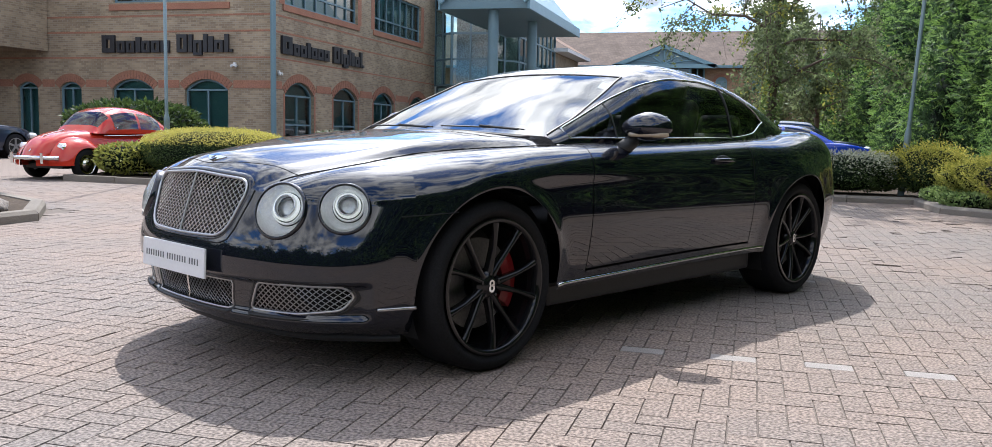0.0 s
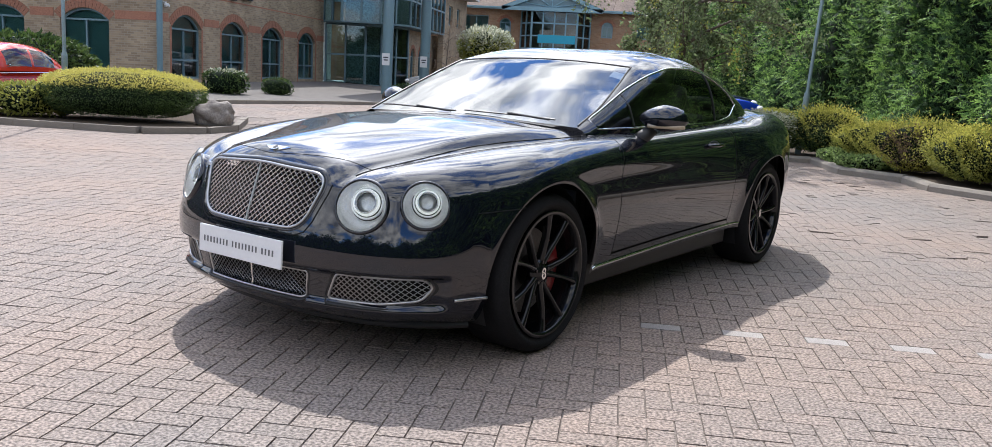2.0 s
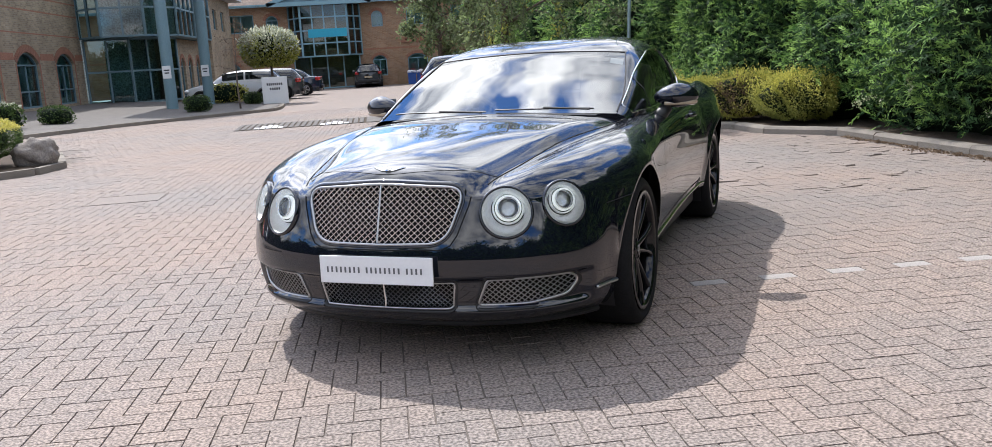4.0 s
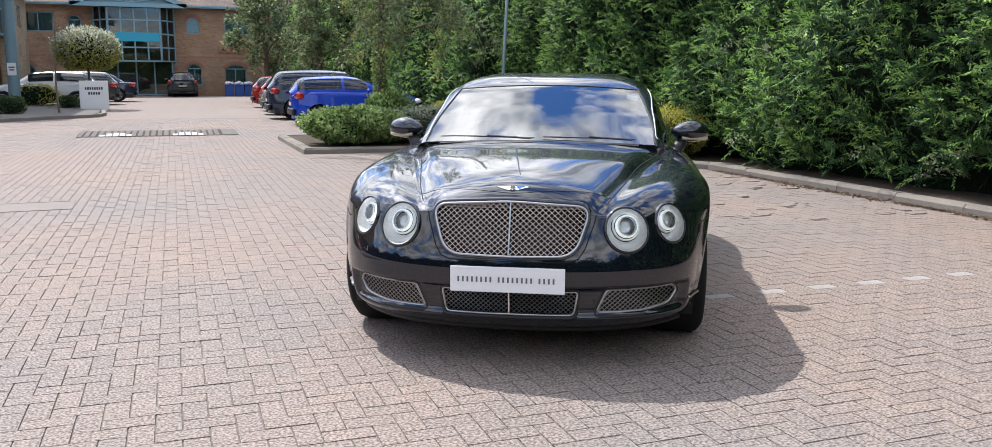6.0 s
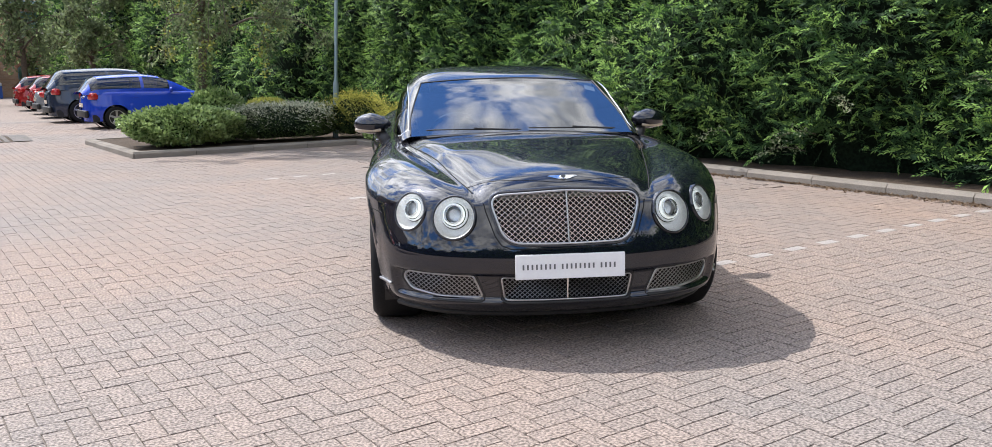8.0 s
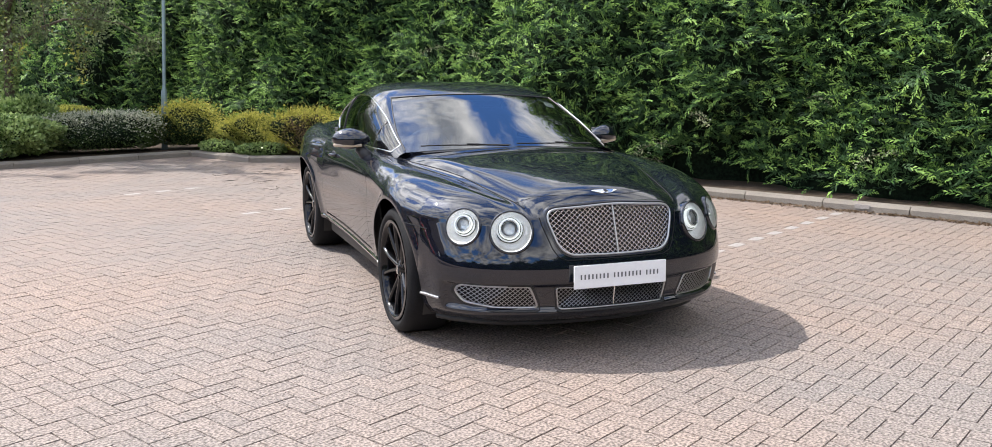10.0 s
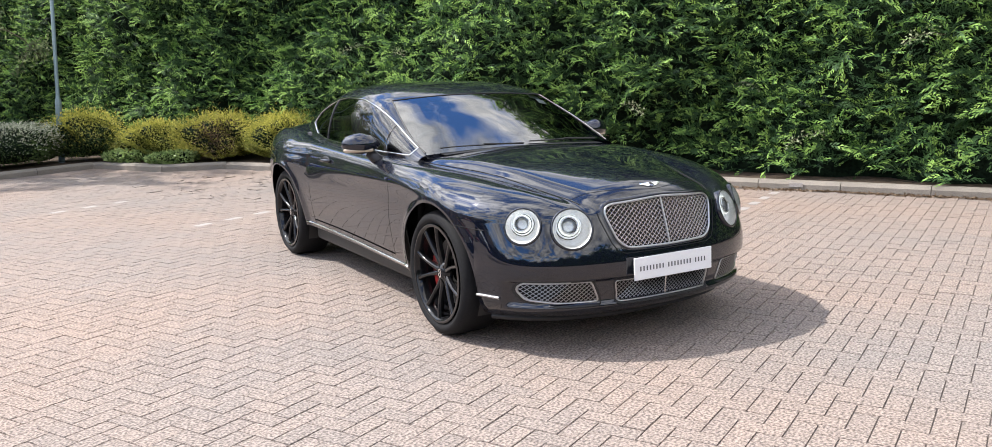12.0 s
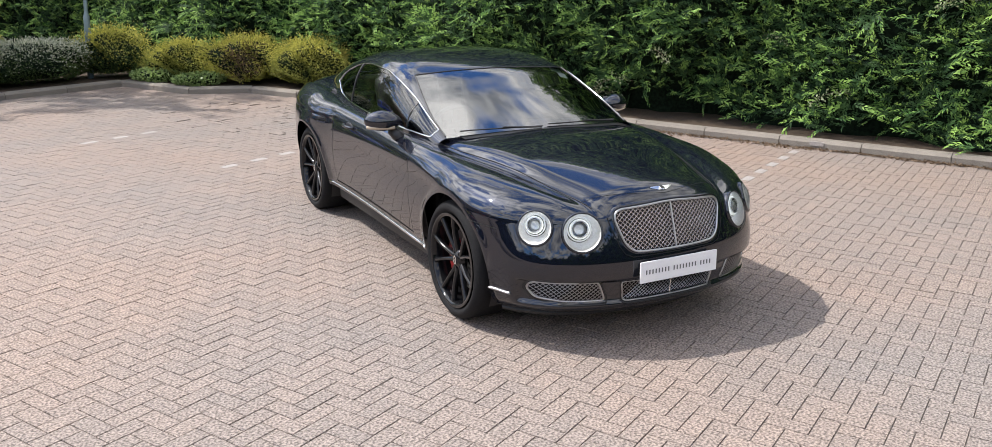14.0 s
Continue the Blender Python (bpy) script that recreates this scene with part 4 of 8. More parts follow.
# ---- second office at the end of the drive ----
def office_two():
    m = Matrix.Translation((-24.0, 57.0, 0))          # own x = world x + 24
    low = [(22.4, 23.35, 0.65, 1.75, 0.3), (24.8, 26.2, 0.6, 1.75, 0.3), (27.6, 28.9, 0.6, 1.75, 0.3), (12.2, 13.4, 0.6, 1.75, 0.3), (9.4, 10.8, 0.6, 1.75, 0.3)]
    up = [(22.5, 23.27, 4.0, 4.75, 0.32), (24.9, 26.6, 4.0, 5.2, 0), (28.0, 30.0, 4.0, 5.2, 0), (12.0, 14.6, 4.0, 5.2, 0), (15.4, 16.2, 4.0, 4.75, 0.32)]
    w = pierced_wall("wall_north", m, 34.0, 5.75, low + up, M_wall_far, "orange brick front of a two storey office")
    for o in low + up:
        window(m, *o, mull=1 if o[1] - o[0] < 1.4 else 2, transoms=(o[3],) if o[4] else (), frame=M_frame_far, label="pale blue framed window of a far office")
        if o[4]:
            arch_ring(w, o[0], o[1], o[3], o[4], 0.2, count=9)
    band(m, 0, 34, 2.45, 2.55, M_brick_red, "red brick string course")
    tagged(raw("roof_north", [(-25, 56.4, 5.7), (11, 56.4, 5.7), (11, 63.5, 8.85), (-25, 63.5, 8.85), (11, 70, 5.7), (-25, 70, 5.7)], [(0, 1, 2, 3), (3, 2, 4, 5)], M_tile_rows), "brown tiled pitched roof", "roof", kind="structure")
    raw("wall_north_back", [(-25, 60, 0), (11, 60, 0), (11, 60, 5.7), (-25, 60, 5.7)], [(0, 1, 2, 3)], M_office)
    tagged(bpy.data.objects["wall_north_back"], "dim inner wall of a far office", "wall", kind="structure")
    bm = bmesh.new(); box(bm, -7, 56.5, 5.72, 36, 0.16, 0.16)
    tagged(part("gutter", bm, M_frame_far), "pale blue eaves gutter", "gutter", kind="structure")
    # glazed entrance bay with a gable
    glazed_screen("bay_glazing_north", [(-7.05, 56.9), (-6.2, 55.6), (-3.1, 55.6), (-2.3, 56.9)], 2.2, 5.6, 4, 0.8, "pale blue framed glazed bay under a gable", M_frame_far)
    bed("bay_north_soffit", [(-7.05, 56.9), (-6.2, 55.6), (-3.1, 55.6), (-2.3, 56.9)], 2.18, M_frame_far, "underside of a glazed bay")
    glazed_screen("door_glazing_north", [(-6.9, 56.85), (-2.5, 56.85)], 0.05, 2.2, 1, 1.1, "dark glass doors of a far office", M_frame_far)
    bm = bmesh.new(); box(bm, -4.45, 55.52, 3.7, 2.55, 0.03, 0.55); tagged(part("banner", bm, M_banner), "cyan banner on a glazed bay", "banner")
    bm = bmesh.new()
    for p, q in (((-8.2, 5.65), (-4.85, 6.95)), ((-4.85, 6.95), (-1.5, 5.65)), ((-8.2, 5.65), (-1.5, 5.65))):
        d = Vector((q[0] - p[0], 0, q[1] - p[1]))
        mm = Matrix.Translation(((p[0] + q[0]) / 2, 55.35, (p[1] + q[1]) / 2)) @ Matrix.Rotation(-math.atan2(d.z, d.x), 4, "Y")
        box(bm, 0, 0, 0, d.length + 0.1, 0.3, 0.26, 0, mm)
    tagged(part("gable_trim", bm, M_frame_far), "pale blue timber gable over an entrance", "gable", kind="structure")
    tagged(raw("gable_panel", [(-8.0, 55.45, 5.7), (-1.7, 55.45, 5.7), (-4.85, 55.45, 6.9)], [(0, 1, 2)], M_frame), "blue-grey boarded gable", "gable", kind="structure")
    bm = bmesh.new()
    for k in range(1, 6):
        a = math.pi * k / 6
        tube(bm, [(-4.85, 55.42, 5.8), (-4.85 + 2.4 * math.cos(a), 55.42, 5.8 + min(0.95, 1.15 * math.sin(a) * (1 - 0.55 * abs(math.cos(a)))))], 0.04, 5)
    tagged(part("gable_bars", bm, M_frame_far), "pale blue radial bars in a gable", "gable", kind="structure")
    tagged(raw("gable_roof", [(-8.3, 55.2, 5.75), (-4.85, 55.2, 7.12), (-1.4, 55.2, 5.75), (-8.3, 60, 5.75), (-4.85, 60.5, 7.12), (-1.4, 60, 5.75)], [(0, 1, 4, 3), (1, 2, 5, 4)], M_tile_rows), "brown tiled gable roof", "roof", kind="structure")
    letters("wall_sign", m, 24.4, 27.4, 2.75, 3.2, "dark raised company lettering on a far office", "WDww", M_brick_red)


M_tile_rows = brickwork("roof_tiles", (0.155, 0.115, 0.095), (0.115, 0.085, 0.07), (0.06, 0.045, 0.036))
office_two()
# ---- the black grand tourer ----
CAR = pose(0, 0, 0, 0, 0, -27.9)          # its nose points along its own -y, its left side is +x
FY, RY, HUB, ARCH, TYRE = -1.51, 1.235, 0.352, 0.402, 0.352

plan_x = [0.0, 0.20, 0.40, 0.58, 0.735, 0.865, 0.930, 0.952, 0.936, 0.914, 0.920, 0.952, 0.912, 0.832, 0.722, 0.53, 0.27, 0.0]
plan_y = [-2.405, -2.397, -2.363, -2.303, -2.203, -2.04, -1.81, -1.45, -0.85, 0.0, 0.70, 1.20, 1.62, 1.95, 2.14, 2.27, 2.34, 2.36]


def plan_curve(n_nose=120, n_tail=46):
    """Half of the widest outline, from the nose to the tail: x and y, closely spaced at the ends."""
    p = np.stack([plan_x, plan_y], 1)
    ext = np.vstack([p[1] * (-1, 1), p, p[-2] * (-1, 1)])
    out = []
    for i in range(len(p) - 1):
        a, b, c, d = ext[i], ext[i + 1], ext[i + 2], ext[i + 3]
        for t in np.linspace(0, 1, 40, endpoint=False):
            out.append(0.5 * (2 * b + (c - a) * t + (2 * a - 5 * b + 4 * c - d) * t**2 + (3 * b - a - 3 * c + d) * t**3))
    out.append(p[-1])
    q = np.array(out)
    side = q[(q[:, 1] > -2.0) & (q[:, 1] < 1.95)]
    ys = list(np.arange(-1.99, 1.94, 0.035))
    for c in (FY, RY):
        ys = [y for y in ys if abs(y - c) > ARCH + 0.015]
        ys += [c + ARCH * math.cos(a) for a in np.linspace(0, math.pi, 41)] + [c + ARCH + 0.002, c - ARCH - 0.002]
    for c in (-0.888, 0.655):
        ys = [y for y in ys if abs(y - c) > 0.012] + [c - 0.003, c + 0.003]
    ys = np.array(sorted(ys))
    flank = np.stack([np.interp(ys, side[:, 1], side[:, 0]), ys], 1)

    def resample(seg, n):
        s = np.concatenate([[0], np.cumsum(np.linalg.norm(np.diff(seg, axis=0), axis=1))])
        t = np.linspace(0, s[-1], n, endpoint=False)
        return np.stack([np.interp(t, s, seg[:, 0]), np.interp(t, s, seg[:, 1])], 1)
    nose = resample(q[q[:, 1] <= -1.99], n_nose)
    tail = resample(q[q[:, 1] >= 1.945][::-1], n_tail)[::-1]
    return np.vstack([nose, flank, tail])


OUT = plan_curve()
tan = np.gradient(OUT, axis=0)
tan[0], tan[-1] = (1, 0), (-1, 0)
tan /= np.linalg.norm(tan, axis=1, keepdims=True)
INW = np.stack([-tan[:, 1], tan[:, 0]], 1)          # towards the inside

hood_z = curve([-2.36, -2.29, -2.19, -2.05, -1.9, -1.6, -1.22, -1.06, -0.85, 0.5, 1.5, 1.9, 2.2, 2.39], [0.802, 0.836, 0.867, 0.896, 0.917, 0.950, 0.982, 0.983, 0.972, 1.0, 1.03, 1.05, 1.035, 0.97])
wing_z = curve([-2.3, -2.15, -1.95, -1.6, -1.2, -0.8, 0.0, 0.6, 1.0, 1.3, 1.7, 2.1, 2.36], [0.775, 0.808, 0.842, 0.885, 0.915, 0.935, 0.945, 0.956, 0.975, 1.010, 1.040, 1.015, 0.955])
crease_x = curve([-2.35, -2.19, -1.6, -0.9, 2.4], [0.36, 0.44, 0.58, 0.72, 0.72])
shoulder = curve([-2.41, -2.2, -1.9, -1.5, -0.8, 0.2, 1.2, 1.9, 2.39], [0.735, 0.70, 0.70, 0.76, 0.835, 0.85, 0.85, 0.84, 0.80])
round_r = curve([-2.41, -2.2, -1.8, -1.2, 0.6, 1.3, 2.0, 2.39], [0.13, 0.15, 0.20, 0.15, 0.11, 0.22, 0.22, 0.20])
sill = curve([-2.41, -2.1, -1.9, -1.0, 0.8, 1.7, 2.39], [0.190, 0.192, 0.20, 0.290, 0.300, 0.26, 0.27])
ridge_z = curve([-1.95, -1.5, -1.0, -0.4, 0.3, 0.9], [0.70, 0.795, 0.82, 0.812, 0.79, 0.76])
ridge_a = curve([-2.0, -1.7, -1.3, -0.6, 0.2, 0.8], [0.0, 0.010, 0.020, 0.014, 0.006, 0.0])


def top_z(x, y):
    """The bonnet, wings and boot lid seen from above."""
    k, a = crease_x(y), np.abs(x)
    front_ = smooth01((-1.55 - y) / 0.6)
    w = smooth01((a - (k - 0.05)) / 0.09)
    bonnet = hood_z(y) - (0.083 + 0.26 * front_) * np.minimum(a, k + 0.05) ** 2 - 0.012 * smooth01((a - k + 0.10) / 0.10)
    wing = wing_z(y) - 0.020 * (1 - smooth01((a - k) / 0.15)) * smooth01((-0.7 - y) / 0.5)
    return bonnet * (1 - w) + wing * w


def wall_in(y, z):
    """How far the flank lies inside the widest outline at a height."""
    nose = smooth01((-1.75 - y) / 0.45)
    tail = smooth01((y - 1.8) / 0.45)
    o = 0.062 * np.clip((0.61 - z) / 0.38, 0, 1.15) ** 1.5 * (1 - nose) + 0.018 * np.clip((z - 0.62) / 0.2, 0, 1.3) ** 2 * (1 - nose)
    o = o + nose * (0.36 * (np.sqrt((z - 0.50) ** 2 + 0.0064) + z - 0.50) / 2 - 0.008 + 0.40 * (np.sqrt((0.28 - z) ** 2 + 0.0016) + 0.28 - z) / 2)
    o = o + nose * 0.10 * (np.sqrt((0.48 - z) ** 2 + 0.0025) + 0.48 - z) / 2            # tucks under towards the ground
    o = o + nose * 1.5 * (np.sqrt((0.238 - z) ** 2 + 0.0002) + 0.238 - z) / 2            # and rolls in below the lip
    o = o + 0.032 * smooth01((-2.06 - y) / 0.05) * smooth01((z - 0.262) / 0.02) * smooth01((0.410 - z) / 0.02)   # the sunk band of the intakes
    o = o - 0.026 * np.exp(-((z - 0.80) / 0.10) ** 2) * smooth01((y - 0.62) / 0.45) * smooth01((2.0 - y) / 0.5)   # the haunch over the rear wheel
    o = o + tail * (0.25 * np.clip(z - 0.62, 0, 1) + 0.5 * np.clip(0.36 - z, 0, 1))
    o = o - ridge_a(y) * np.exp(-((z - ridge_z(y)) / 0.055) ** 2)
    for c in (FY, RY):
        d = np.sqrt((y - c) ** 2 + (z - HUB) ** 2)
        o = o - 0.014 * np.exp(-((d - ARCH - 0.005) / 0.035) ** 2)
    return o


def low_edge(y):
    z = sill(y)
    for c in (FY, RY):
        d = np.abs(y - c)
        z = np.where(d < ARCH + 0.001, np.maximum(z, HUB + np.sqrt(np.maximum(ARCH**2 - d**2, 0))), z)
    return z


NW, NT = 46, 72


def body_grid():
    n = len(OUT)
    V = np.zeros((n, NW + NT, 3))
    y0 = OUT[:, 1]
    lo, hi = low_edge(y0), shoulder(y0)
    hi = np.maximum(hi, lo + 0.02)
    for j in range(NW):
        z = lo + (hi - lo) * j / (NW - 1)
        o = wall_in(y0, z)
        V[:, j, 0], V[:, j, 1], V[:, j, 2] = OUT[:, 0] + INW[:, 0] * o, OUT[:, 1] + INW[:, 1] * o, z
    base = V[:, NW - 1, :2]
    spine = np.stack([np.zeros(n), np.clip(y0 * 0.72, -1.62, 1.5)], 1)
    L = np.linalg.norm(spine - base, axis=1)
    r = round_r(y0)
    for j in range(NT):
        q = ((j + 1) / NT) ** 1.55
        p = base + (spine - base) * q
        d = L * q
        e = np.clip(1 - (1 - np.minimum(d / (1.3 * r), 1)) ** 2.4, 0, 1) ** 0.58
        V[:, NW + j, :2] = p
        V[:, NW + j, 2] = hi + (top_z(p[:, 0], p[:, 1]) - hi) * e
    V[0, :, 0] = 0
    V[-1, :, 0] = 0
    return V


BODY = body_grid()
TOPS = BODY[:, NW - 1:].reshape(-1, 3)


def on_top(x, y, up=0.0):
    """A point on the bonnet's or boot's skin."""
    d = (TOPS[:, 0] - abs(x)) ** 2 + (TOPS[:, 1] - y) ** 2
    k = np.argpartition(d, 6)[:6]
    w = 1 / (d[k] + 1e-7)
    return Vector((x, y, float((TOPS[k, 2] * w).sum() / w.sum()) + up))



def nose_y(x, z, proud=0.0):
    """Where the front of the car stands at a place across and up."""
    sel = OUT[:, 1] < -1.7
    o = wall_in(OUT[sel, 1], z) - proud
    xs, ys = OUT[sel, 0] + INW[sel, 0] * o, OUT[sel, 1] + INW[sel, 1] * o
    k = np.argsort(xs)
    return float(np.interp(abs(x), xs[k], ys[k]))


def flank_x(y, z, proud=0.0):
    i = np.interp(y, OUT[118:-44, 1], np.arange(118, len(OUT) - 44))
    x0 = np.interp(i, np.arange(len(OUT)), OUT[:, 0])
    return float(x0 - wall_in(np.array([y]), np.array([z]))[0] + proud)


def skin_normal(x, z):
    e = 0.03
    return (-(nose_y(x + e, z) - nose_y(x - e, z)) / (2 * e) * -1.0, -1.0, -(nose_y(x, z + e) - nose_y(x, z - e)) / (2 * e) * -1.0)


LAMPS = [((x, nose_y(x, z, 0.003), z), skin_normal(x, z), r) for x, z, r in ((0.534, 0.668, 0.101), (0.738, 0.683, 0.089))]


def rounded(poly, rad=0.03, n=6):
    out = []
    k = len(poly)
    for i in range(k):
        p, a, b = Vector(poly[i]), Vector(poly[i - 1]), Vector(poly[(i + 1) % k])
        u, v = (a - p).normalized(), (b - p).normalized()
        s, e = p + u * rad, p + v * rad
        for t in np.linspace(0, 1, n):
            out.append(s * (1 - t) ** 2 + p * 2 * t * (1 - t) + e * t * t)
    return out


G = rounded([(-0.300, 0.555), (0.0, 0.549), (0.300, 0.555), (0.372, 0.772), (0.0, 0.794), (-0.372, 0.772)], 0.078, 10)


FOGP = [(0.402, 0.283), (0.60, 0.281), (0.738, 0.303), (0.776, 0.360), (0.752, 0.394), (0.450, 0.394)]
FOG_R = rounded(FOGP, 0.022, 6)


def in_shape(shape, x, z):
    """Inside a closed outline."""
    x, z = np.asarray(x, float), np.asarray(z, float)
    inside = np.zeros(x.shape, bool)
    for a, b in zip(shape, shape[1:] + shape[:1]):
        if abs(a.y - b.y) < 1e-9:
            continue
        cross = (z < max(a.y, b.y)) & (z >= min(a.y, b.y))
        inside ^= cross & (x < a.x + (z - a.y) * (b.x - a.x) / (b.y - a.y))
    return inside


def mesh_from_grid(name, keep, mat, parent, label=""):
    """Both halves of the body where keep says so."""
    n, m, _ = BODY.shape
    idx = -np.ones((n, m), int)
    faces = [(i, j) for i in range(n - 1) for j in range(m - 1) if keep[i, j]]
    verts, out = [], []
    for side in (1, -1):
        idx[:] = -1
        for i, j in faces:
            f = []
            for a, b in ((i, j), (i + 1, j), (i + 1, j + 1), (i, j + 1)):
                if idx[a, b] < 0:
                    idx[a, b] = len(verts)
                    v = BODY[a, b]
                    verts.append((v[0] * side, v[1], v[2]))
                f.append(idx[a, b])
            out.append(tuple(f) if side > 0 else tuple(f[::-1]))
    bm = bmesh.new()
    vs = [bm.verts.new(v) for v in verts]
    for f in out:
        q = [vs[k] for k in f]
        try:
            bm.faces.new(q)
        except ValueError:
            pass
    bmesh.ops.remove_doubles(bm, verts=bm.verts, dist=2e-4)
    mesh = bpy.data.meshes.new(name)
    bm.to_mesh(mesh); bm.free()
    return link(name, mesh, mat, parent, label, True)


GT = thing("grand_tourer_car", CAR, "glossy midnight black two-door grand tourer with black wheels", "car")
mid = (BODY[:-1, :-1] + BODY[1:, :-1] + BODY[1:, 1:] + BODY[:-1, 1:]) / 4
cx, cy, cz = mid[..., 0], mid[..., 1], mid[..., 2]
hole = np.zeros(cx.shape, bool)
for (lx, ly, lz), ax, r in LAMPS:
    a = np.array(ax) / np.linalg.norm(ax)
    d = mid - np.array((lx, ly, lz))
    along = d @ a
    hole |= (np.linalg.norm(d - along[..., None] * a, axis=-1) < r + 0.004) & (np.abs(along) < 0.12)
front = (cy < -2.0)
hole |= front & in_shape(G, cx, cz)
hole |= front & (np.abs(cx) < 0.315) & (cz > 0.268) & (cz < 0.385)
hole |= front & in_shape(FOG_R, cx, cz)
cabin_hole = (np.abs(cx) < 0.60) & (cy > -0.62) & (cy < 1.25) & (np.arange(cx.shape[1])[None, :] >= NW)
y_st = OUT[:, 1]
ymid = (y_st[:-1] + y_st[1:]) / 2
door_rows = (ymid > -0.888) & (ymid < 0.655)
gap_rows = (np.abs(ymid + 0.888) < 0.0028) | (np.abs(ymid - 0.655) < 0.0028)
cols = np.arange(cx.shape[1])
door = door_rows[:, None] & (cols[None, :] < NW + 22) & (cols[None, :] >= 6) & ~gap_rows[:, None]
gapm = gap_rows[:, None] & (cols[None, :] >= 4) & (cols[None, :] < NW + 22)
gapm |= door_rows[:, None] & (cols[None, :] == 5)
rest = ~hole & ~cabin_hole & ~door & ~gapm
mesh_from_grid("body_shell", rest, M_black, GT, "glossy midnight black painted body")
# doors, left and right apart
for side, nm in ((1, "left"), (-1, "right")):
    vs, fs, idx = [], [], {}
    for i, j in zip(*np.nonzero(door)):
        f = []
        for a, b in ((i, j), (i + 1, j), (i + 1, j + 1), (i, j + 1)):
            if (a, b) not in idx:
                idx[a, b] = len(vs)
                v = BODY[a, b]
                vs.append((v[0] * side, v[1], v[2]))
            f.append(idx[a, b])
        fs.append(f if side > 0 else f[::-1])
    raw("door", vs, fs, M_black, GT, "", True)

# dark lining behind holes and shut lines
lin_v, lin_f = [], []
for side in (1, -1):
    k0 = len(lin_v)
    rows = range(0, len(OUT), 4)
    for i in rows:
        for z in np.linspace(0.24, 0.74, 6):
            o = 0.075 + wall_in(np.array([OUT[i, 1]]), np.array([z]))[0]
            lin_v.append(((OUT[i, 0] + INW[i, 0] * o) * side, OUT[i, 1] + INW[i, 1] * o, z))
    for r in range(len(rows) - 1):
        ym = OUT[list(rows)[r], 1]
        if min(abs(ym - FY), abs(ym - RY)) < 0.45:
            continue
        for c in range(5):
            a = k0 + r * 6 + c
            lin_f.append((a, a + 6, a + 7, a + 1))
raw("inner_lining", lin_v, lin_f, M_gap, GT, "black void behind the grilles")

# underside
bm = bmesh.new()
box(bm, 0, 0.0, 0.215, 1.16, 3.8, 0.13)
for s in (1, -1):
    box(bm, s * 0.66, -0.14, 0.25, 0.34, 1.86, 0.11, 0.02)
part("underbody", bm, M_trim, GT, "matt black underbody")
bm = bmesh.new()
pts = [(x, nose_y(x, 0.2) + 0.055, 0.178) for x in np.linspace(-0.80, 0.80, 33)]
tube(bm, pts, 0.016, 8)
part("chin_spoiler", bm, M_trim, GT, "matt black chin lip")

# wheel housings
for c in (FY, RY):
    for s in (1, -1):
        bm = bmesh.new()
        R = ARCH - 0.002
        ring = []
        for x in (0.905, 0.60):
            ring.append([bm.verts.new((s * (x - (0.0 if x < 0.7 else 0.03)), c + R * math.cos(a), HUB + R * math.sin(a))) for a in np.linspace(-0.45, math.pi + 0.45, 36)])
        for k in range(35):
            bm.faces.new((ring[0][k], ring[0][k + 1], ring[1][k + 1], ring[1][k]))
        bm.faces.new(ring[1])
        part("wheel_housing", bm, M_trim, GT, "black wheel arch liner")


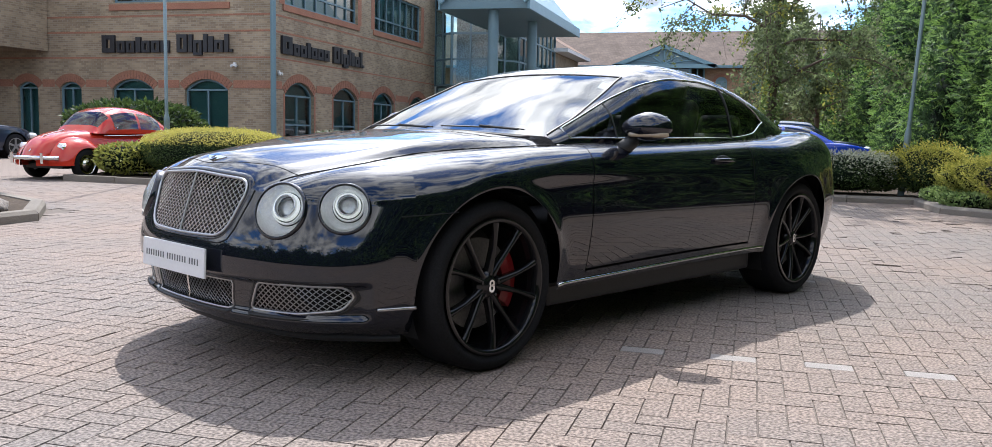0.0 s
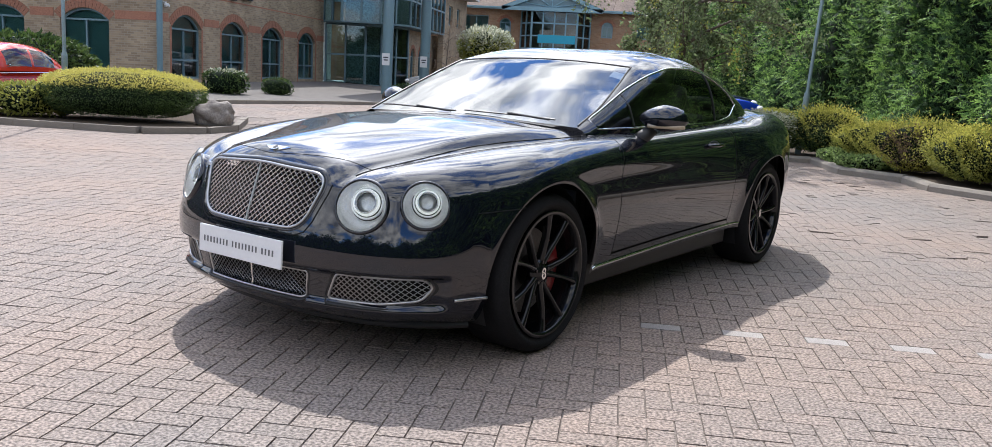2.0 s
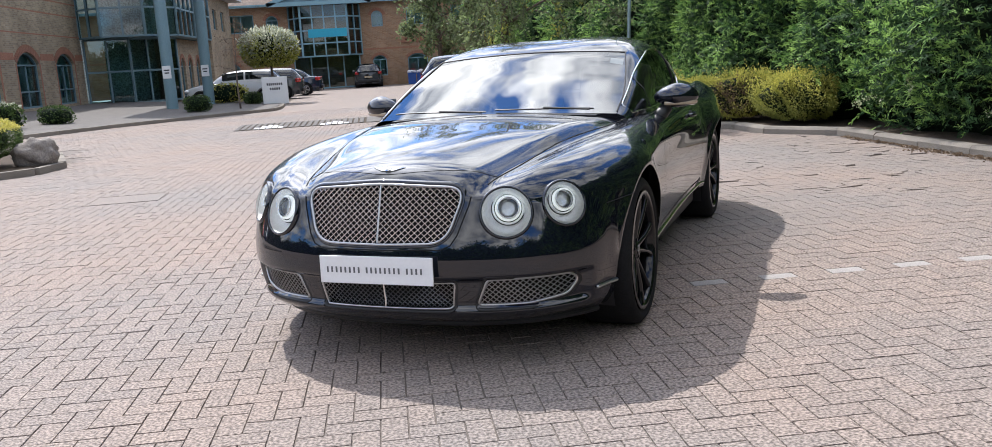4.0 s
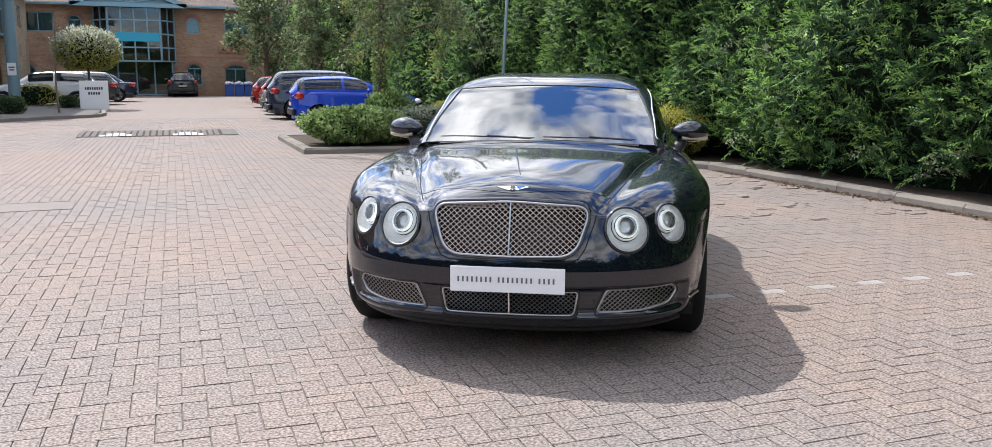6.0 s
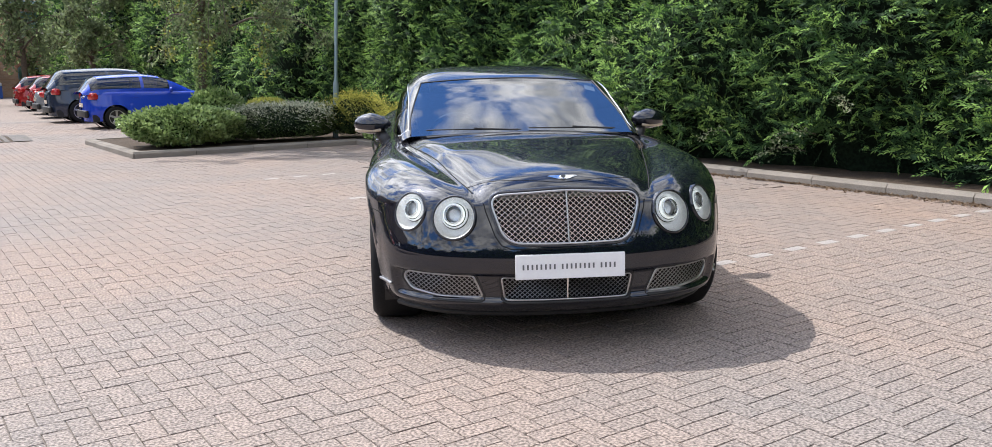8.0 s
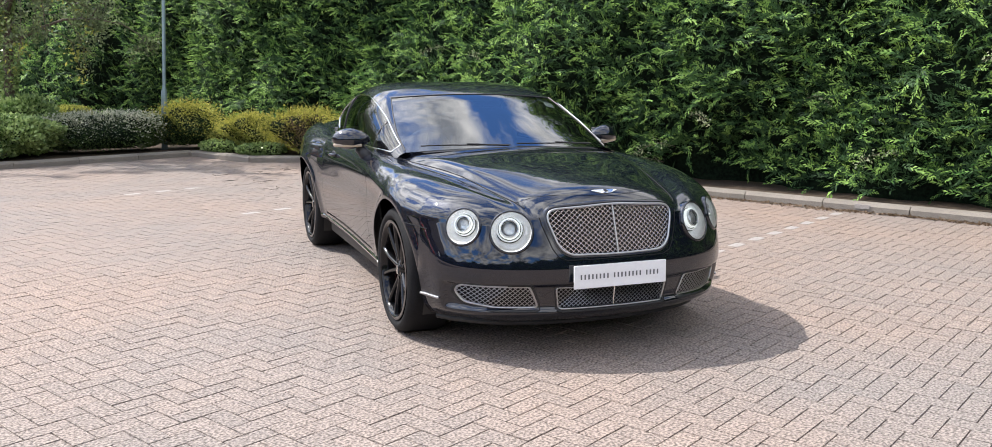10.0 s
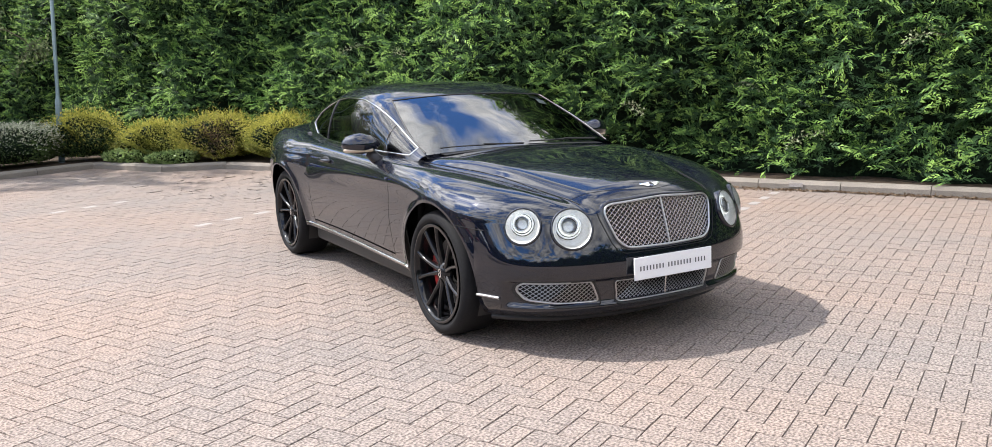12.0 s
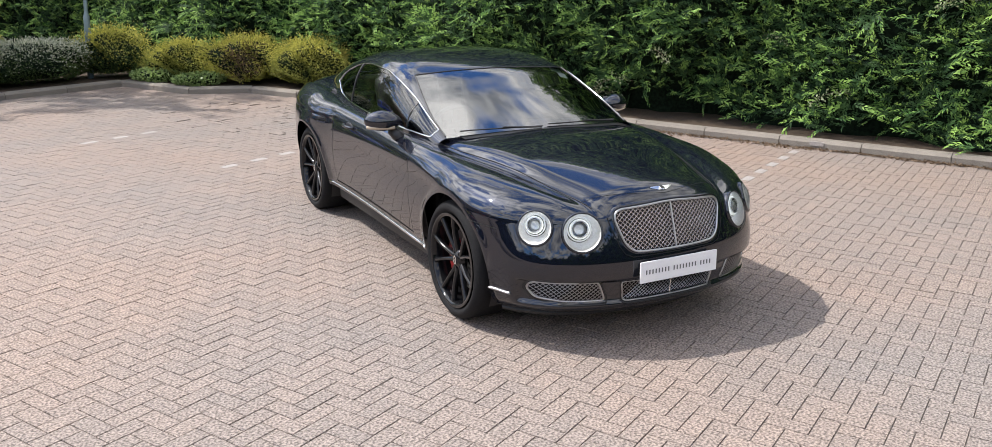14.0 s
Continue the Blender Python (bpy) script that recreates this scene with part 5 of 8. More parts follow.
# wheels
def wheel(x, y, s, front_wheel):
    w = new("wheel"); w.parent = GT; w["label"] = "black ten-spoke alloy wheel with a low tyre"
    w.location = (x, y, HUB)
    turn = Matrix.Rotation(math.pi / 2 * s, 4, "Y")      # own z points outwards
    R, W = TYRE, 0.275
    # added disc: keeps sun through the spokes off the ground
    bm = bmesh.new(); lathe(bm, [(0.272, -W / 2 + 0.018), (0.272, -W / 2 + 0.010), (0.0005, -W / 2 + 0.010)], 32, turn); part("light_stop", bm, M_trim, w, "dark disc added behind the brake to stop stray sun")
    bm = bmesh.new()
    rr = R - 0.073
    lathe(bm, [(rr, -W / 2 + 0.03), (rr + 0.02, -W / 2 + 0.005), (R - 0.035, -W / 2), (R - 0.008, -W / 2 + 0.022), (R, -W / 2 + 0.05), (R, W / 2 - 0.05), (R - 0.008, W / 2 - 0.022), (R - 0.035, W / 2), (rr + 0.022, W / 2 - 0.004), (rr, W / 2 - 0.02)], 64, turn)
    part("tyre", bm, M_tyre, w, "black low-profile tyre", True)
    f = W / 2 - 0.014
    bm = bmesh.new()
    lathe(bm, [(rr + 0.002, f + 0.008), (rr - 0.012, f + 0.012), (rr - 0.02, f - 0.002), (rr - 0.028, f - 0.03), (rr - 0.034, -0.09), (rr - 0.03, -W / 2 + 0.03)], 64, turn)
    part("rim", bm, M_rim, w, "gloss black rim", True)
    for k in range(5):
        for off in (-0.30, 0.30):
            a = k * 2 * math.pi / 5 + off + (0.31 if front_wheel else 0.1)
            bm = bmesh.new()
            secs = []
            for t, hw, hz, dep in ((0.035, 0.020, 0.020, 0.030), (0.09, 0.015, 0.018, 0.022), (0.16, 0.011, 0.018, 0.010), (0.215, 0.013, 0.016, 0.004), (rr - 0.018, 0.020, 0.014, 0.0)):
                aa = a - off * 0.42 * (1 - t / rr)
                c0 = Vector((math.cos(aa) * t, math.sin(aa) * t, f - dep - 0.004))
                tg = Vector((-math.sin(aa), math.cos(aa), 0))
                secs.append([bm.verts.new(turn @ (c0 + tg * u * hw + Vector((0, 0, v)))) for u, v in ((-1, -hz * 1.6), (-0.9, -0.004), (-0.35, 0.004), (0.35, 0.004), (0.9, -0.004), (1, -hz * 1.6))])
            for p, q in zip(secs, secs[1:]):
                for i in range(6):
                    bm.faces.new((p[i], p[(i + 1) % 6], q[(i + 1) % 6], q[i]))
            part("spoke", bm, M_rim, w, "", True)
    bm = bmesh.new(); lathe(bm, [(0.0, f - 0.022), (0.030, f - 0.022), (0.034, f - 0.026), (0.062, f - 0.034), (0.066, f - 0.07)], 28, turn); hub = part("hub", bm, M_rim, w, "", True)
    bm = bmesh.new()
    for z0, hh in ((-0.0105, 0.017), (0.0105, 0.015)):
        lathe(bm, [(hh * 0.45, 0), (hh * 0.45, 0.004), (hh, 0.004), (hh, 0)], 16, turn @ Matrix.Translation((z0 * (-1 if s > 0 else 1), 0, f - 0.0215)))
    part("centre_cap", bm, M_chrome, hub, "bright metal centre emblem")
    for k in range(5):
        a = (k + 0.5) * 2 * math.pi / 5
        bm = bmesh.new(); lathe(bm, [(0.0, f - 0.024), (0.007, f - 0.024), (0.008, f - 0.05)], 8, turn @ Matrix.Translation((0.048 * math.cos(a), 0.048 * math.sin(a), 0)))
        part("lug_nut", bm, M_rim, hub)
    bm = bmesh.new(); lathe(bm, [(0.07, -0.01), (0.07, 0.012), (0.19, 0.012), (0.19, -0.012), (0.07, -0.012)], 48, turn); part("brake_disc", bm, M_disc, w, "grey steel brake disc")
    bm = bmesh.new()
    dirn = 1 if front_wheel else -1
    arc = []
    for a in np.linspace(-0.62, 0.62, 9):
        aa = a + (0 if dirn > 0 else math.pi)
        arc.append([bm.verts.new(Vector((s * zz, math.cos(aa) * r, math.sin(aa) * r))) for r, zz in ((0.125, -0.03), (0.125, 0.045), (0.165, 0.052), (0.20, 0.045), (0.205, -0.03))])
    for p, q in zip(arc, arc[1:]):
        for i in range(5):
            bm.faces.new((p[i], p[(i + 1) % 5], q[(i + 1) % 5], q[i]))
    bm.faces.new(arc[0][::-1]); bm.faces.new(arc[-1])
    part("caliper", bm, M_caliper, w, "red brake caliper")


for s in (1, -1):
    wheel(s * 0.806, FY, s, True)
    wheel(s * 0.788, RY + 0.012, s, False)


# headlamps
def headlamp(c, axis, r, s):
    c, axis = Vector((c[0] * s, c[1], c[2])), Vector((axis[0] * s, axis[1], axis[2])).normalized()
    z = axis
    x = Vector((0, 0, 1)).cross(z).normalized()
    y = z.cross(x)
    m = Matrix((x, y, z)).transposed().to_4x4(); m.translation = c
    h = new("headlamp"); h.parent = GT; h["label"] = "round clear headlamp with bright rings"
    bm = bmesh.new(); lathe(bm, [(r - 0.002, -0.02), (r + 0.001, 0.004), (r + 0.004, 0.006), (r + 0.009, 0.002), (r + 0.012, -0.008), (r + 0.013, -0.04)], 48, m); part("bezel", bm, M_black, h, "", True)
    # a stepped bowl: a clear rim band, then a deeper dish
    bm = bmesh.new(); lathe(bm, [(r - 0.001, 0.0), (r * 0.95, -0.010), (r * 0.90, -0.013), (r * 0.885, -0.022), (r * 0.80, -0.034), (r * 0.66, -0.052), (r * 0.5, -0.062), (0.001, -0.066)], 48, m); part("reflector", bm, M_reflector, h, "pale silver reflector bowl", True)
    up = m @ Matrix.Translation((s * 0.10 * r, 0.20 * r, 0))
    for ri, ro, dz, mat, nm, lab in ((0.40, 0.455, -0.012, M_chrome, "projector_rim", "chrome projector rim"), (0.475, 0.535, -0.020, M_ring_lit, "position_light", "lit pale ring"), (0.60, 0.655, -0.030, M_ring, "outer_ring", "bright ring")):
        bm = bmesh.new(); lathe(bm, [(ri * r, -0.055), (ri * r, dz), (ri * r + 0.0015, dz + 0.002), (ro * r - 0.0015, dz + 0.002), (ro * r, dz), (ro * r, -0.055)], 40, up); part(nm, bm, mat, h, lab, True)
    for ri, dz in ((0.535, -0.034), (0.655, -0.044), (0.385, -0.030)):
        bm = bmesh.new(); lathe(bm, [(ri * r, dz - 0.004), (ri * r, dz), (ri * r + 0.0035, dz), (ri * r + 0.0035, dz - 0.004)], 40, up); part("dark_gap", bm, M_trim, h, "thin dark gap", True)
    bm = bmesh.new(); lathe(bm, [(0.385 * r, -0.036), (0.32 * r, -0.020), (0.18 * r, -0.010), (0.0005, -0.007)], 24, up); part("projector_lens", bm, M_bulb, h, "", True)
    bm = bmesh.new(); lathe(bm, [(0.40 * r, -0.06), (0.40 * r, -0.040), (0.24 * r, -0.046), (0.0005, -0.052)], 24, up); part("projector_back", bm, M_reflector, h, "", True)
    bm = bmesh.new(); lathe(bm, [(r, 0.0), (r * 0.9, 0.009), (r * 0.6, 0.020), (r * 0.3, 0.026), (0.0005, 0.028)], 48, m); o = part("lens", bm, M_lens, h, "clear glass lens", True)
    o.visible_shadow = False


for s in (1, -1):
    for c, axis, r in LAMPS:
        headlamp(c, axis, r, s)


# grilles: crossed wires in a bright frame
def wire_mesh(name, inside, x0, x1, z0, z1, pitch, proud, label, wire=0.0028, lean=0.62, mat=None):
    g = new(name); g.parent = GT; g["label"] = label
    for way, nm in ((1, "wires_up"), (-1, "wires_down")):
        bm = bmesh.new()
        k0 = x0 - (z1 - z0) / lean - 0.2
        k = k0
        while k < x1 + (z1 - z0) / lean + 0.2:
            run = []
            for z in np.linspace(z0, z1, 44):
                x = k + way * (z - (z0 + z1) / 2) * lean
                if inside(x, z):
                    run.append((x, nose_y(x, z, proud + 0.002 * way), z))
                elif len(run) > 1:
                    tube(bm, run, wire, 4, cap=False); run = []
                else:
                    run = []
            if len(run) > 1:
                tube(bm, run, wire, 4, cap=False)
            k += pitch
        part(nm, bm, mat or M_wire, g)
    return g


def surround(name, poly, inner, outer, grow, mat, label=""):
    """A band round an opening: its inner edge set back, its outer edge on the skin."""
    mid_x, mid_z = sum(p.x for p in poly) / len(poly), sum(p.y for p in poly) / len(poly)
    pts = dense(poly, 0.02)
    bm = bmesh.new()
    rings = []
    for g, proud in ((-0.002, inner), (0.004, outer - 0.002), (grow * 0.6, outer + 0.0015), (grow, outer - 0.001), (grow + 0.004, outer - 0.012)):
        ring = []
        for i, p in enumerate(pts):
            d = pts[(i + 1) % len(pts)] - pts[i - 1]
            nrm = Vector((d.y, -d.x)).normalized()
            if nrm.dot(p - Vector((mid_x, mid_z))) < 0:
                nrm = -nrm
            q = p + nrm * g
            ring.append(bm.verts.new((q.x, nose_y(q.x, q.y, proud), q.y)))
        rings.append(ring)
    n = len(pts)
    for a, b in zip(rings, rings[1:]):
        for i in range(n):
            bm.faces.new((a[i], a[(i + 1) % n], b[(i + 1) % n], b[i]))
    part(name, bm, mat, GT, label, True)


def skin(y0, y1, z, proud):
    """A run of points on the flank round the nose's corner, from y0 to y1."""
    out = []
    for i in range(len(OUT)):
        if y0 <= OUT[i, 1] <= y1:
            o = wall_in(OUT[i:i + 1, 1], np.array([z]))[0] - proud
            out.append((OUT[i, 0] + INW[i, 0] * o, OUT[i, 1] + INW[i, 1] * o, z))
    return out


def frame_tube(name, pts, r, mat, parent, label=""):
    bm = bmesh.new(); tube(bm, pts, r, 8, closed=True); return part(name, bm, mat, parent, label, True)


def dense(poly, step=0.03):
    out = []
    for a, b in zip(poly, poly[1:] + poly[:1]):
        n = max(1, int((b - a).length / step))
        out += [a + (b - a) * i / n for i in range(n)]
    return out


def on_nose(poly, proud):
    return [(p.x, nose_y(p.x, p.y, proud), p.y) for p in dense(poly)]


def on_nose_open(poly):
    run = []
    for a, b in zip(poly, poly[1:]):
        n = max(1, int((b - a).length / 0.02))
        run += [a + (b - a) * i / n for i in range(n)]
    return [(p.x, nose_y(p.x, p.y), p.y) for p in run + [poly[-1]]]


gm = wire_mesh("main_grille", lambda x, z: bool(in_shape(G, x, z)), -0.37, 0.37, 0.55, 0.79, 0.0285, -0.006, "bright diamond mesh radiator grille in a chrome surround", 0.0027, 1.15)
frame_tube("grille_frame", on_nose(G, 0.003), 0.0056, M_satin, gm, "chrome grille surround")
bm = bmesh.new(); tube(bm, [(0, nose_y(0, z, 0.006), z) for z in np.linspace(0.556, 0.79, 8)], 0.0038, 8); part("centre_bar", bm, M_satin, gm, "chrome centre bar")
LOWM = rounded([(-0.300, 0.272), (0.300, 0.272), (0.318, 0.384), (-0.318, 0.384)], 0.02)
lm = wire_mesh("lower_grille", lambda x, z: 0.274 < z < 0.384 and abs(x) < 0.302 + (z - 0.27) * 0.14, -0.32, 0.32, 0.27, 0.386, 0.0240, -0.008, "metal mesh lower grille", 0.0018, 1.1, M_wire_low)
frame_tube("grille_frame", on_nose(LOWM, -0.004), 0.0055, M_satin, lm, "thin bright frame")
bm = bmesh.new(); tube(bm, [(0, nose_y(0, z, -0.002), z) for z in np.linspace(0.274, 0.384, 5)], 0.0045, 8); part("centre_bar", bm, M_chrome, lm)
for s in (1, -1):
    FOG = rounded([(s * x, z) for x, z in FOGP], 0.022)
    fm = wire_mesh("fog_grille", lambda x, z, s=s: bool(in_shape(FOG_R, x * s, z)), min(s * 0.39, s * 0.78), max(s * 0.39, s * 0.78), 0.276, 0.398, 0.0240, -0.008, "metal mesh side intake grille", 0.0023, 1.1, M_wire_low)
    frame_tube("grille_frame", on_nose(FOG, -0.002), 0.0062, M_satin, fm, "thin bright frame")
    surround("intake_surround", FOG, -0.03, 0.0, 0.020, M_trim, "black intake surround")
    # bright strips
    bm = bmesh.new(); tube(bm, [(s * x, y, z) for x, y, z in skin(-2.055, -1.905, 0.309, 0.004)], 0.0075, 6)
    part("bumper_strip", bm, M_satin, GT, "bright bumper strip", True)
    bm = bmesh.new(); tube(bm, [(s * flank_x(y, 0.30, 0.006), y, 0.310 + 0.02 * (y + 1.1) / 2) for y in np.linspace(-1.095, 0.82, 40)], 0.0085, 8); part("sill_strip", bm, M_chrome, GT, "bright sill strip", True)
surround("intake_surround", LOWM, -0.03, 0.0, 0.018, M_trim, "black intake surround")
surround("grille_panel", G, -0.01, 0.001, 0.016, M_black, "black painted grille surround")

# plate with a row of dark shapes where its lettering stands
pl = new("front_plate"); pl.parent = GT; pl["label"] = "plain white plate with a row of dark lettering bars"
pl.matrix_local = Matrix.Translation((0, -2.4215, 0.4485)) @ Matrix.Rotation(-0.035, 4, "X")
bm = bmesh.new(); box(bm, 0, 0, 0, 0.525, 0.010, 0.117, 0.003); part("plate", bm, M_plate, pl, "white plate", False)
u = -0.232
for word in (8, 8, 4):
    for k in range(word):
        bm = bmesh.new(); box(bm, u + 0.0075, -0.0058, 0.0, 0.0085, 0.0016, 0.025, 0.001); part("lettering_bar", bm, M_text, pl)
        u += 0.0212
    u += 0.0165
bm = bmesh.new(); box(bm, 0, 0.012, 0, 0.34, 0.016, 0.10); part("plate_backing", bm, M_trim, pl)

# winged emblem
em = new("bonnet_emblem"); em.parent = GT; em["label"] = "small chrome winged emblem"
ey = -2.235
em.matrix_local = Matrix.Translation(on_top(0.0, ey, 0.001)) @ Matrix.Rotation(0.50, 4, "X")
bm = bmesh.new()
for s in (1, -1):
    v = [bm.verts.new((s * x, y, z)) for x, y, z in ((0.010, -0.012, 0.002), (0.030, -0.010, 0.003), (0.075, 0.014, 0.001), (0.060, 0.016, 0.004), (0.012, 0.014, 0.006))]
    lo = [bm.verts.new((a.co.x, a.co.y, -0.008)) for a in v]
    bm.faces.new(v)
    for i in range(5):
        bm.faces.new((v[i], v[(i + 1) % 5], lo[(i + 1) % 5], lo[i]))
part("wings", bm, M_chrome, em)
bm = bmesh.new(); lathe(bm, [(0.0165, -0.006), (0.0165, 0.006), (0.012, 0.008), (0.0005, 0.0085)], 24); part("roundel", bm, M_chrome, em)
bm = bmesh.new(); lathe(bm, [(0.0115, 0.0088), (0.0005, 0.0092)], 20); part("badge_field", bm, M_trim, em)

# shut lines of the bonnet and bumper


def shut_line(run, r=0.003):
    bm = bmesh.new(); tube(bm, run, r, 5); part("shut_line", bm, M_gap, GT, "dark panel gap")


for s in (1, -1):
    shut_line([on_top(s * float(crease_x(y)), y, 0.0003) for y in np.linspace(-2.20, -0.95, 60)], 0.0026)
    shut_line([(s * flank_x(y, z, 0.0), y, z) for y, z in zip(np.linspace(-1.96, -1.74, 10), np.linspace(0.655, 0.668, 10))], 0.0025)
across_y = [(x, -2.13 - 0.13 * (1 - (abs(x) / 0.455) ** 1.6)) for x in np.linspace(-0.455, 0.455, 50)]
shut_line([on_top(x, y, 0.0002) for x, y in across_y], 0.0014)
shut_line(on_nose_open([Vector(q) for q in ((-0.392, 0.735), (-0.385, 0.70), (-0.345, 0.585), (-0.318, 0.545), (-0.275, 0.528), (0.275, 0.528), (0.318, 0.545), (0.345, 0.585), (0.385, 0.70), (0.392, 0.735))]))

# ---- cabin ----
roof_z = curve([-1.02, -0.80, -0.50, -0.22, 0.0, 0.30, 0.60, 0.95, 1.30, 1.60, 1.85, 2.02], [0.982, 1.082, 1.212, 1.320, 1.362, 1.386, 1.378, 1.334, 1.260, 1.178, 1.100, 1.040])
base_w = curve([-1.02, -0.8, -0.6, 0.0, 0.6, 1.1, 1.5, 2.02], [0.765, 0.792, 0.806, 0.800, 0.760, 0.715, 0.655, 0.53])
sweep = curve([-1.02, -0.5, 0.0, 0.8, 1.4, 2.02], [0.07, 0.065, 0.045, 0.0, -0.06, -0.12])
box_x = curve([-1.02, -0.2, 0.5, 1.2, 2.02], [0.30, 0.32, 0.38, 0.50, 0.62])
tumble = curve([-1.02, -0.3, 0.3, 0.8, 1.4, 2.02], [0.03, 0.07, 0.11, 0.12, 0.10, 0.05])
ZB = 0.885


def cabin(y, a):
    """The glasshouse: y along it, a from the waistline (0) to the roof's middle (1)."""
    t = a * math.pi / 2
    h = np.sin(t) ** 0.5
    x = base_w(y) * max(np.cos(t), 0.0) ** box_x(y) * (1 - tumble(y) * h)
    z = ZB + (roof_z(y) - ZB) * h
    yy = y + sweep(y) * (x / base_w(y)) ** 2
    return np.array([x, yy, z])


def level(y, z):
    """The section's parameter at a height."""
    h = min(max((z - ZB) / (float(roof_z(y)) - ZB), 0.02), 0.999)
    return math.asin(h * h) * 2 / math.pi


def across(y, x):
    """The section's parameter at a place across."""
    lo, hi = 0.0, 1.0
    for _ in range(40):
        m = (lo + hi) / 2
        lo, hi = (m, hi) if cabin(y, m)[0] > x else (lo, m)
    return lo


low_z = curve([-1.02, -0.9, 0.0, 0.65, 1.0, 1.24, 2.02], [0.950, 0.956, 0.965, 0.973, 1.000, 1.070, 1.085])
high_z = curve([-1.02, -0.80, -0.5, -0.2, 0.1, 0.4, 0.71, 1.0, 1.15, 1.24, 2.02], [0.958, 1.045, 1.160, 1.245, 1.284, 1.288, 1.262, 1.196, 1.138, 1.082, 1.087])
edge_x = curve([-1.02, -0.80, -0.55, -0.30, 0.0, 0.6, 1.0, 1.5, 2.02], [0.705, 0.690, 0.652, 0.602, 0.555, 0.545, 0.53, 0.47, 0.35])


def side_lo(y):
    return level(y, float(low_z(y)))


def side_hi(y):
    return max(level(y, float(high_z(y))), side_lo(y) + 0.01)


def pill(y):
    return max(across(y, float(edge_x(y))), side_hi(y) + 0.03)


CY = sorted(set(list(np.round(np.linspace(-1.02, 2.02, 77), 3)) + [-0.915, -0.28, 0.655, 0.675, 1.24, 0.96, 1.78]))
n1, n2, n3, n4 = 4, 10, 5, 12


def a_list(y):
    lo, hi, p = float(side_lo(y)), float(side_hi(y)), float(pill(y))
    hi = max(hi, lo + 1e-3)
    p = max(p, hi + 0.03)
    return np.concatenate([np.linspace(0, lo, n1, endpoint=False), np.linspace(lo, hi, n2, endpoint=False), np.linspace(hi, p, n3, endpoint=False), [p] + [across(y, cabin(y, p)[0] * (1 - k / n4)) for k in range(1, n4)] + [1.0]])


CAB = np.array([[cabin(y, a) for a in a_list(y)] for y in CY])
for i, y in enumerate(CY):                             # gently bowed screens between the pillars
    f = float(max(smooth01((0.05 - y) / 0.33), smooth01((y - 0.80) / 0.16)))
    k0 = n1 + n2 + n3
    xp, zp = CAB[i, k0, 0], CAB[i, k0, 2]
    q = CAB[i, k0:, 0] / xp
    CAB[i, -1, 0] = 0.0
    CAB[i, k0:, 2] = CAB[i, k0:, 2] * (1 - f) + f * (float(roof_z(y)) - (float(roof_z(y)) - zp) * q**2)
cabin_parts = {"roof_panel": [], "windscreen": [], "rear_screen": [], "side_window": [], "quarter_window": []}
for i in range(len(CY) - 1):
    ym = (CY[i] + CY[i + 1]) / 2
    for j in range(CAB.shape[1] - 1):
        kind = "roof_panel"
        if n1 <= j < n1 + n2 and -0.92 < ym < 0.655:
            kind = "side_window"
        elif n1 <= j < n1 + n2 and 0.675 < ym < 1.24:
            kind = "quarter_window"
        elif j >= n1 + n2 + n3 and ym < -0.28:
            kind = "windscreen"
        elif j >= n1 + n2 + n3 and 0.96 < ym < 1.78:
            kind = "rear_screen"
        cabin_parts[kind].append((i, j))


def cabin_mesh(name, faces, sides, mat, label):
    vs, fs, idx = [], [], {}
    for s in sides:
        for i, j in faces:
            f = []
            for a, b in ((i, j), (i + 1, j), (i + 1, j + 1), (i, j + 1)):
                p = CAB[a, b]
                key = (a, b, s) if p[0] > 1e-6 else (a, b, 0)
                if key not in idx:
                    idx[key] = len(vs)
                    vs.append((p[0] * s, p[1], p[2]))
                f.append(idx[key])
            fs.append(f if s > 0 else f[::-1])
    o = raw(name, vs, fs, mat, GT, label, True)
    return o


cabin_mesh("roof_panel", cabin_parts["roof_panel"], (1, -1), M_black, "black painted roof and pillars")
o = cabin_mesh("windscreen", cabin_parts["windscreen"], (1, -1), M_screen, "raked windscreen reflecting sky"); o.visible_shadow = False
o = cabin_mesh("rear_screen", cabin_parts["rear_screen"], (1, -1), M_glassdark, "dark rear screen")
for s in (1, -1):
    cabin_mesh("side_window", cabin_parts["side_window"], (s,), M_side, "dark tinted side window")
    cabin_mesh("quarter_window", cabin_parts["quarter_window"], (s,), M_side, "dark tinted quarter window")
    ring = [cabin(y, float(side_hi(y))) for y in np.linspace(-0.915, 1.24, 60)] + [cabin(y, float(side_lo(y))) for y in np.linspace(1.235, -0.915, 60)]
    bm = bmesh.new(); tube(bm, [(p[0] * s * 1.002, p[1], p[2]) for p in ring], 0.0062, 6, closed=True); part("window_trim", bm, M_chrome, GT, "chrome side window surround", True)
    bm = bmesh.new(); tube(bm, [(p[0] * s * 1.002, p[1], p[2]) for p in [cabin(0.665, a) for a in np.linspace(float(side_lo(0.665)), float(side_hi(0.665)), 10)]], 0.007, 6); part("window_post", bm, M_trim, GT)
    bm = bmesh.new(); tube(bm, [(p[0] * s * 1.003, p[1], p[2]) for p in (cabin(-0.60, side_lo(-0.60)), cabin(-0.60, (side_lo(-0.60) + side_hi(-0.60)) / 2), cabin(-0.58, side_hi(-0.58)))], 0.006, 6); part("window_post", bm, M_trim, GT)
    # trim between screen and pillar
    bm = bmesh.new(); tube(bm, [(p[0] * s, p[1], p[2] + 0.002) for p in [cabin(y, float(pill(y))) for y in np.linspace(-1.0, -0.28, 30)]], 0.0045, 6); part("screen_trim", bm, M_trim, GT)
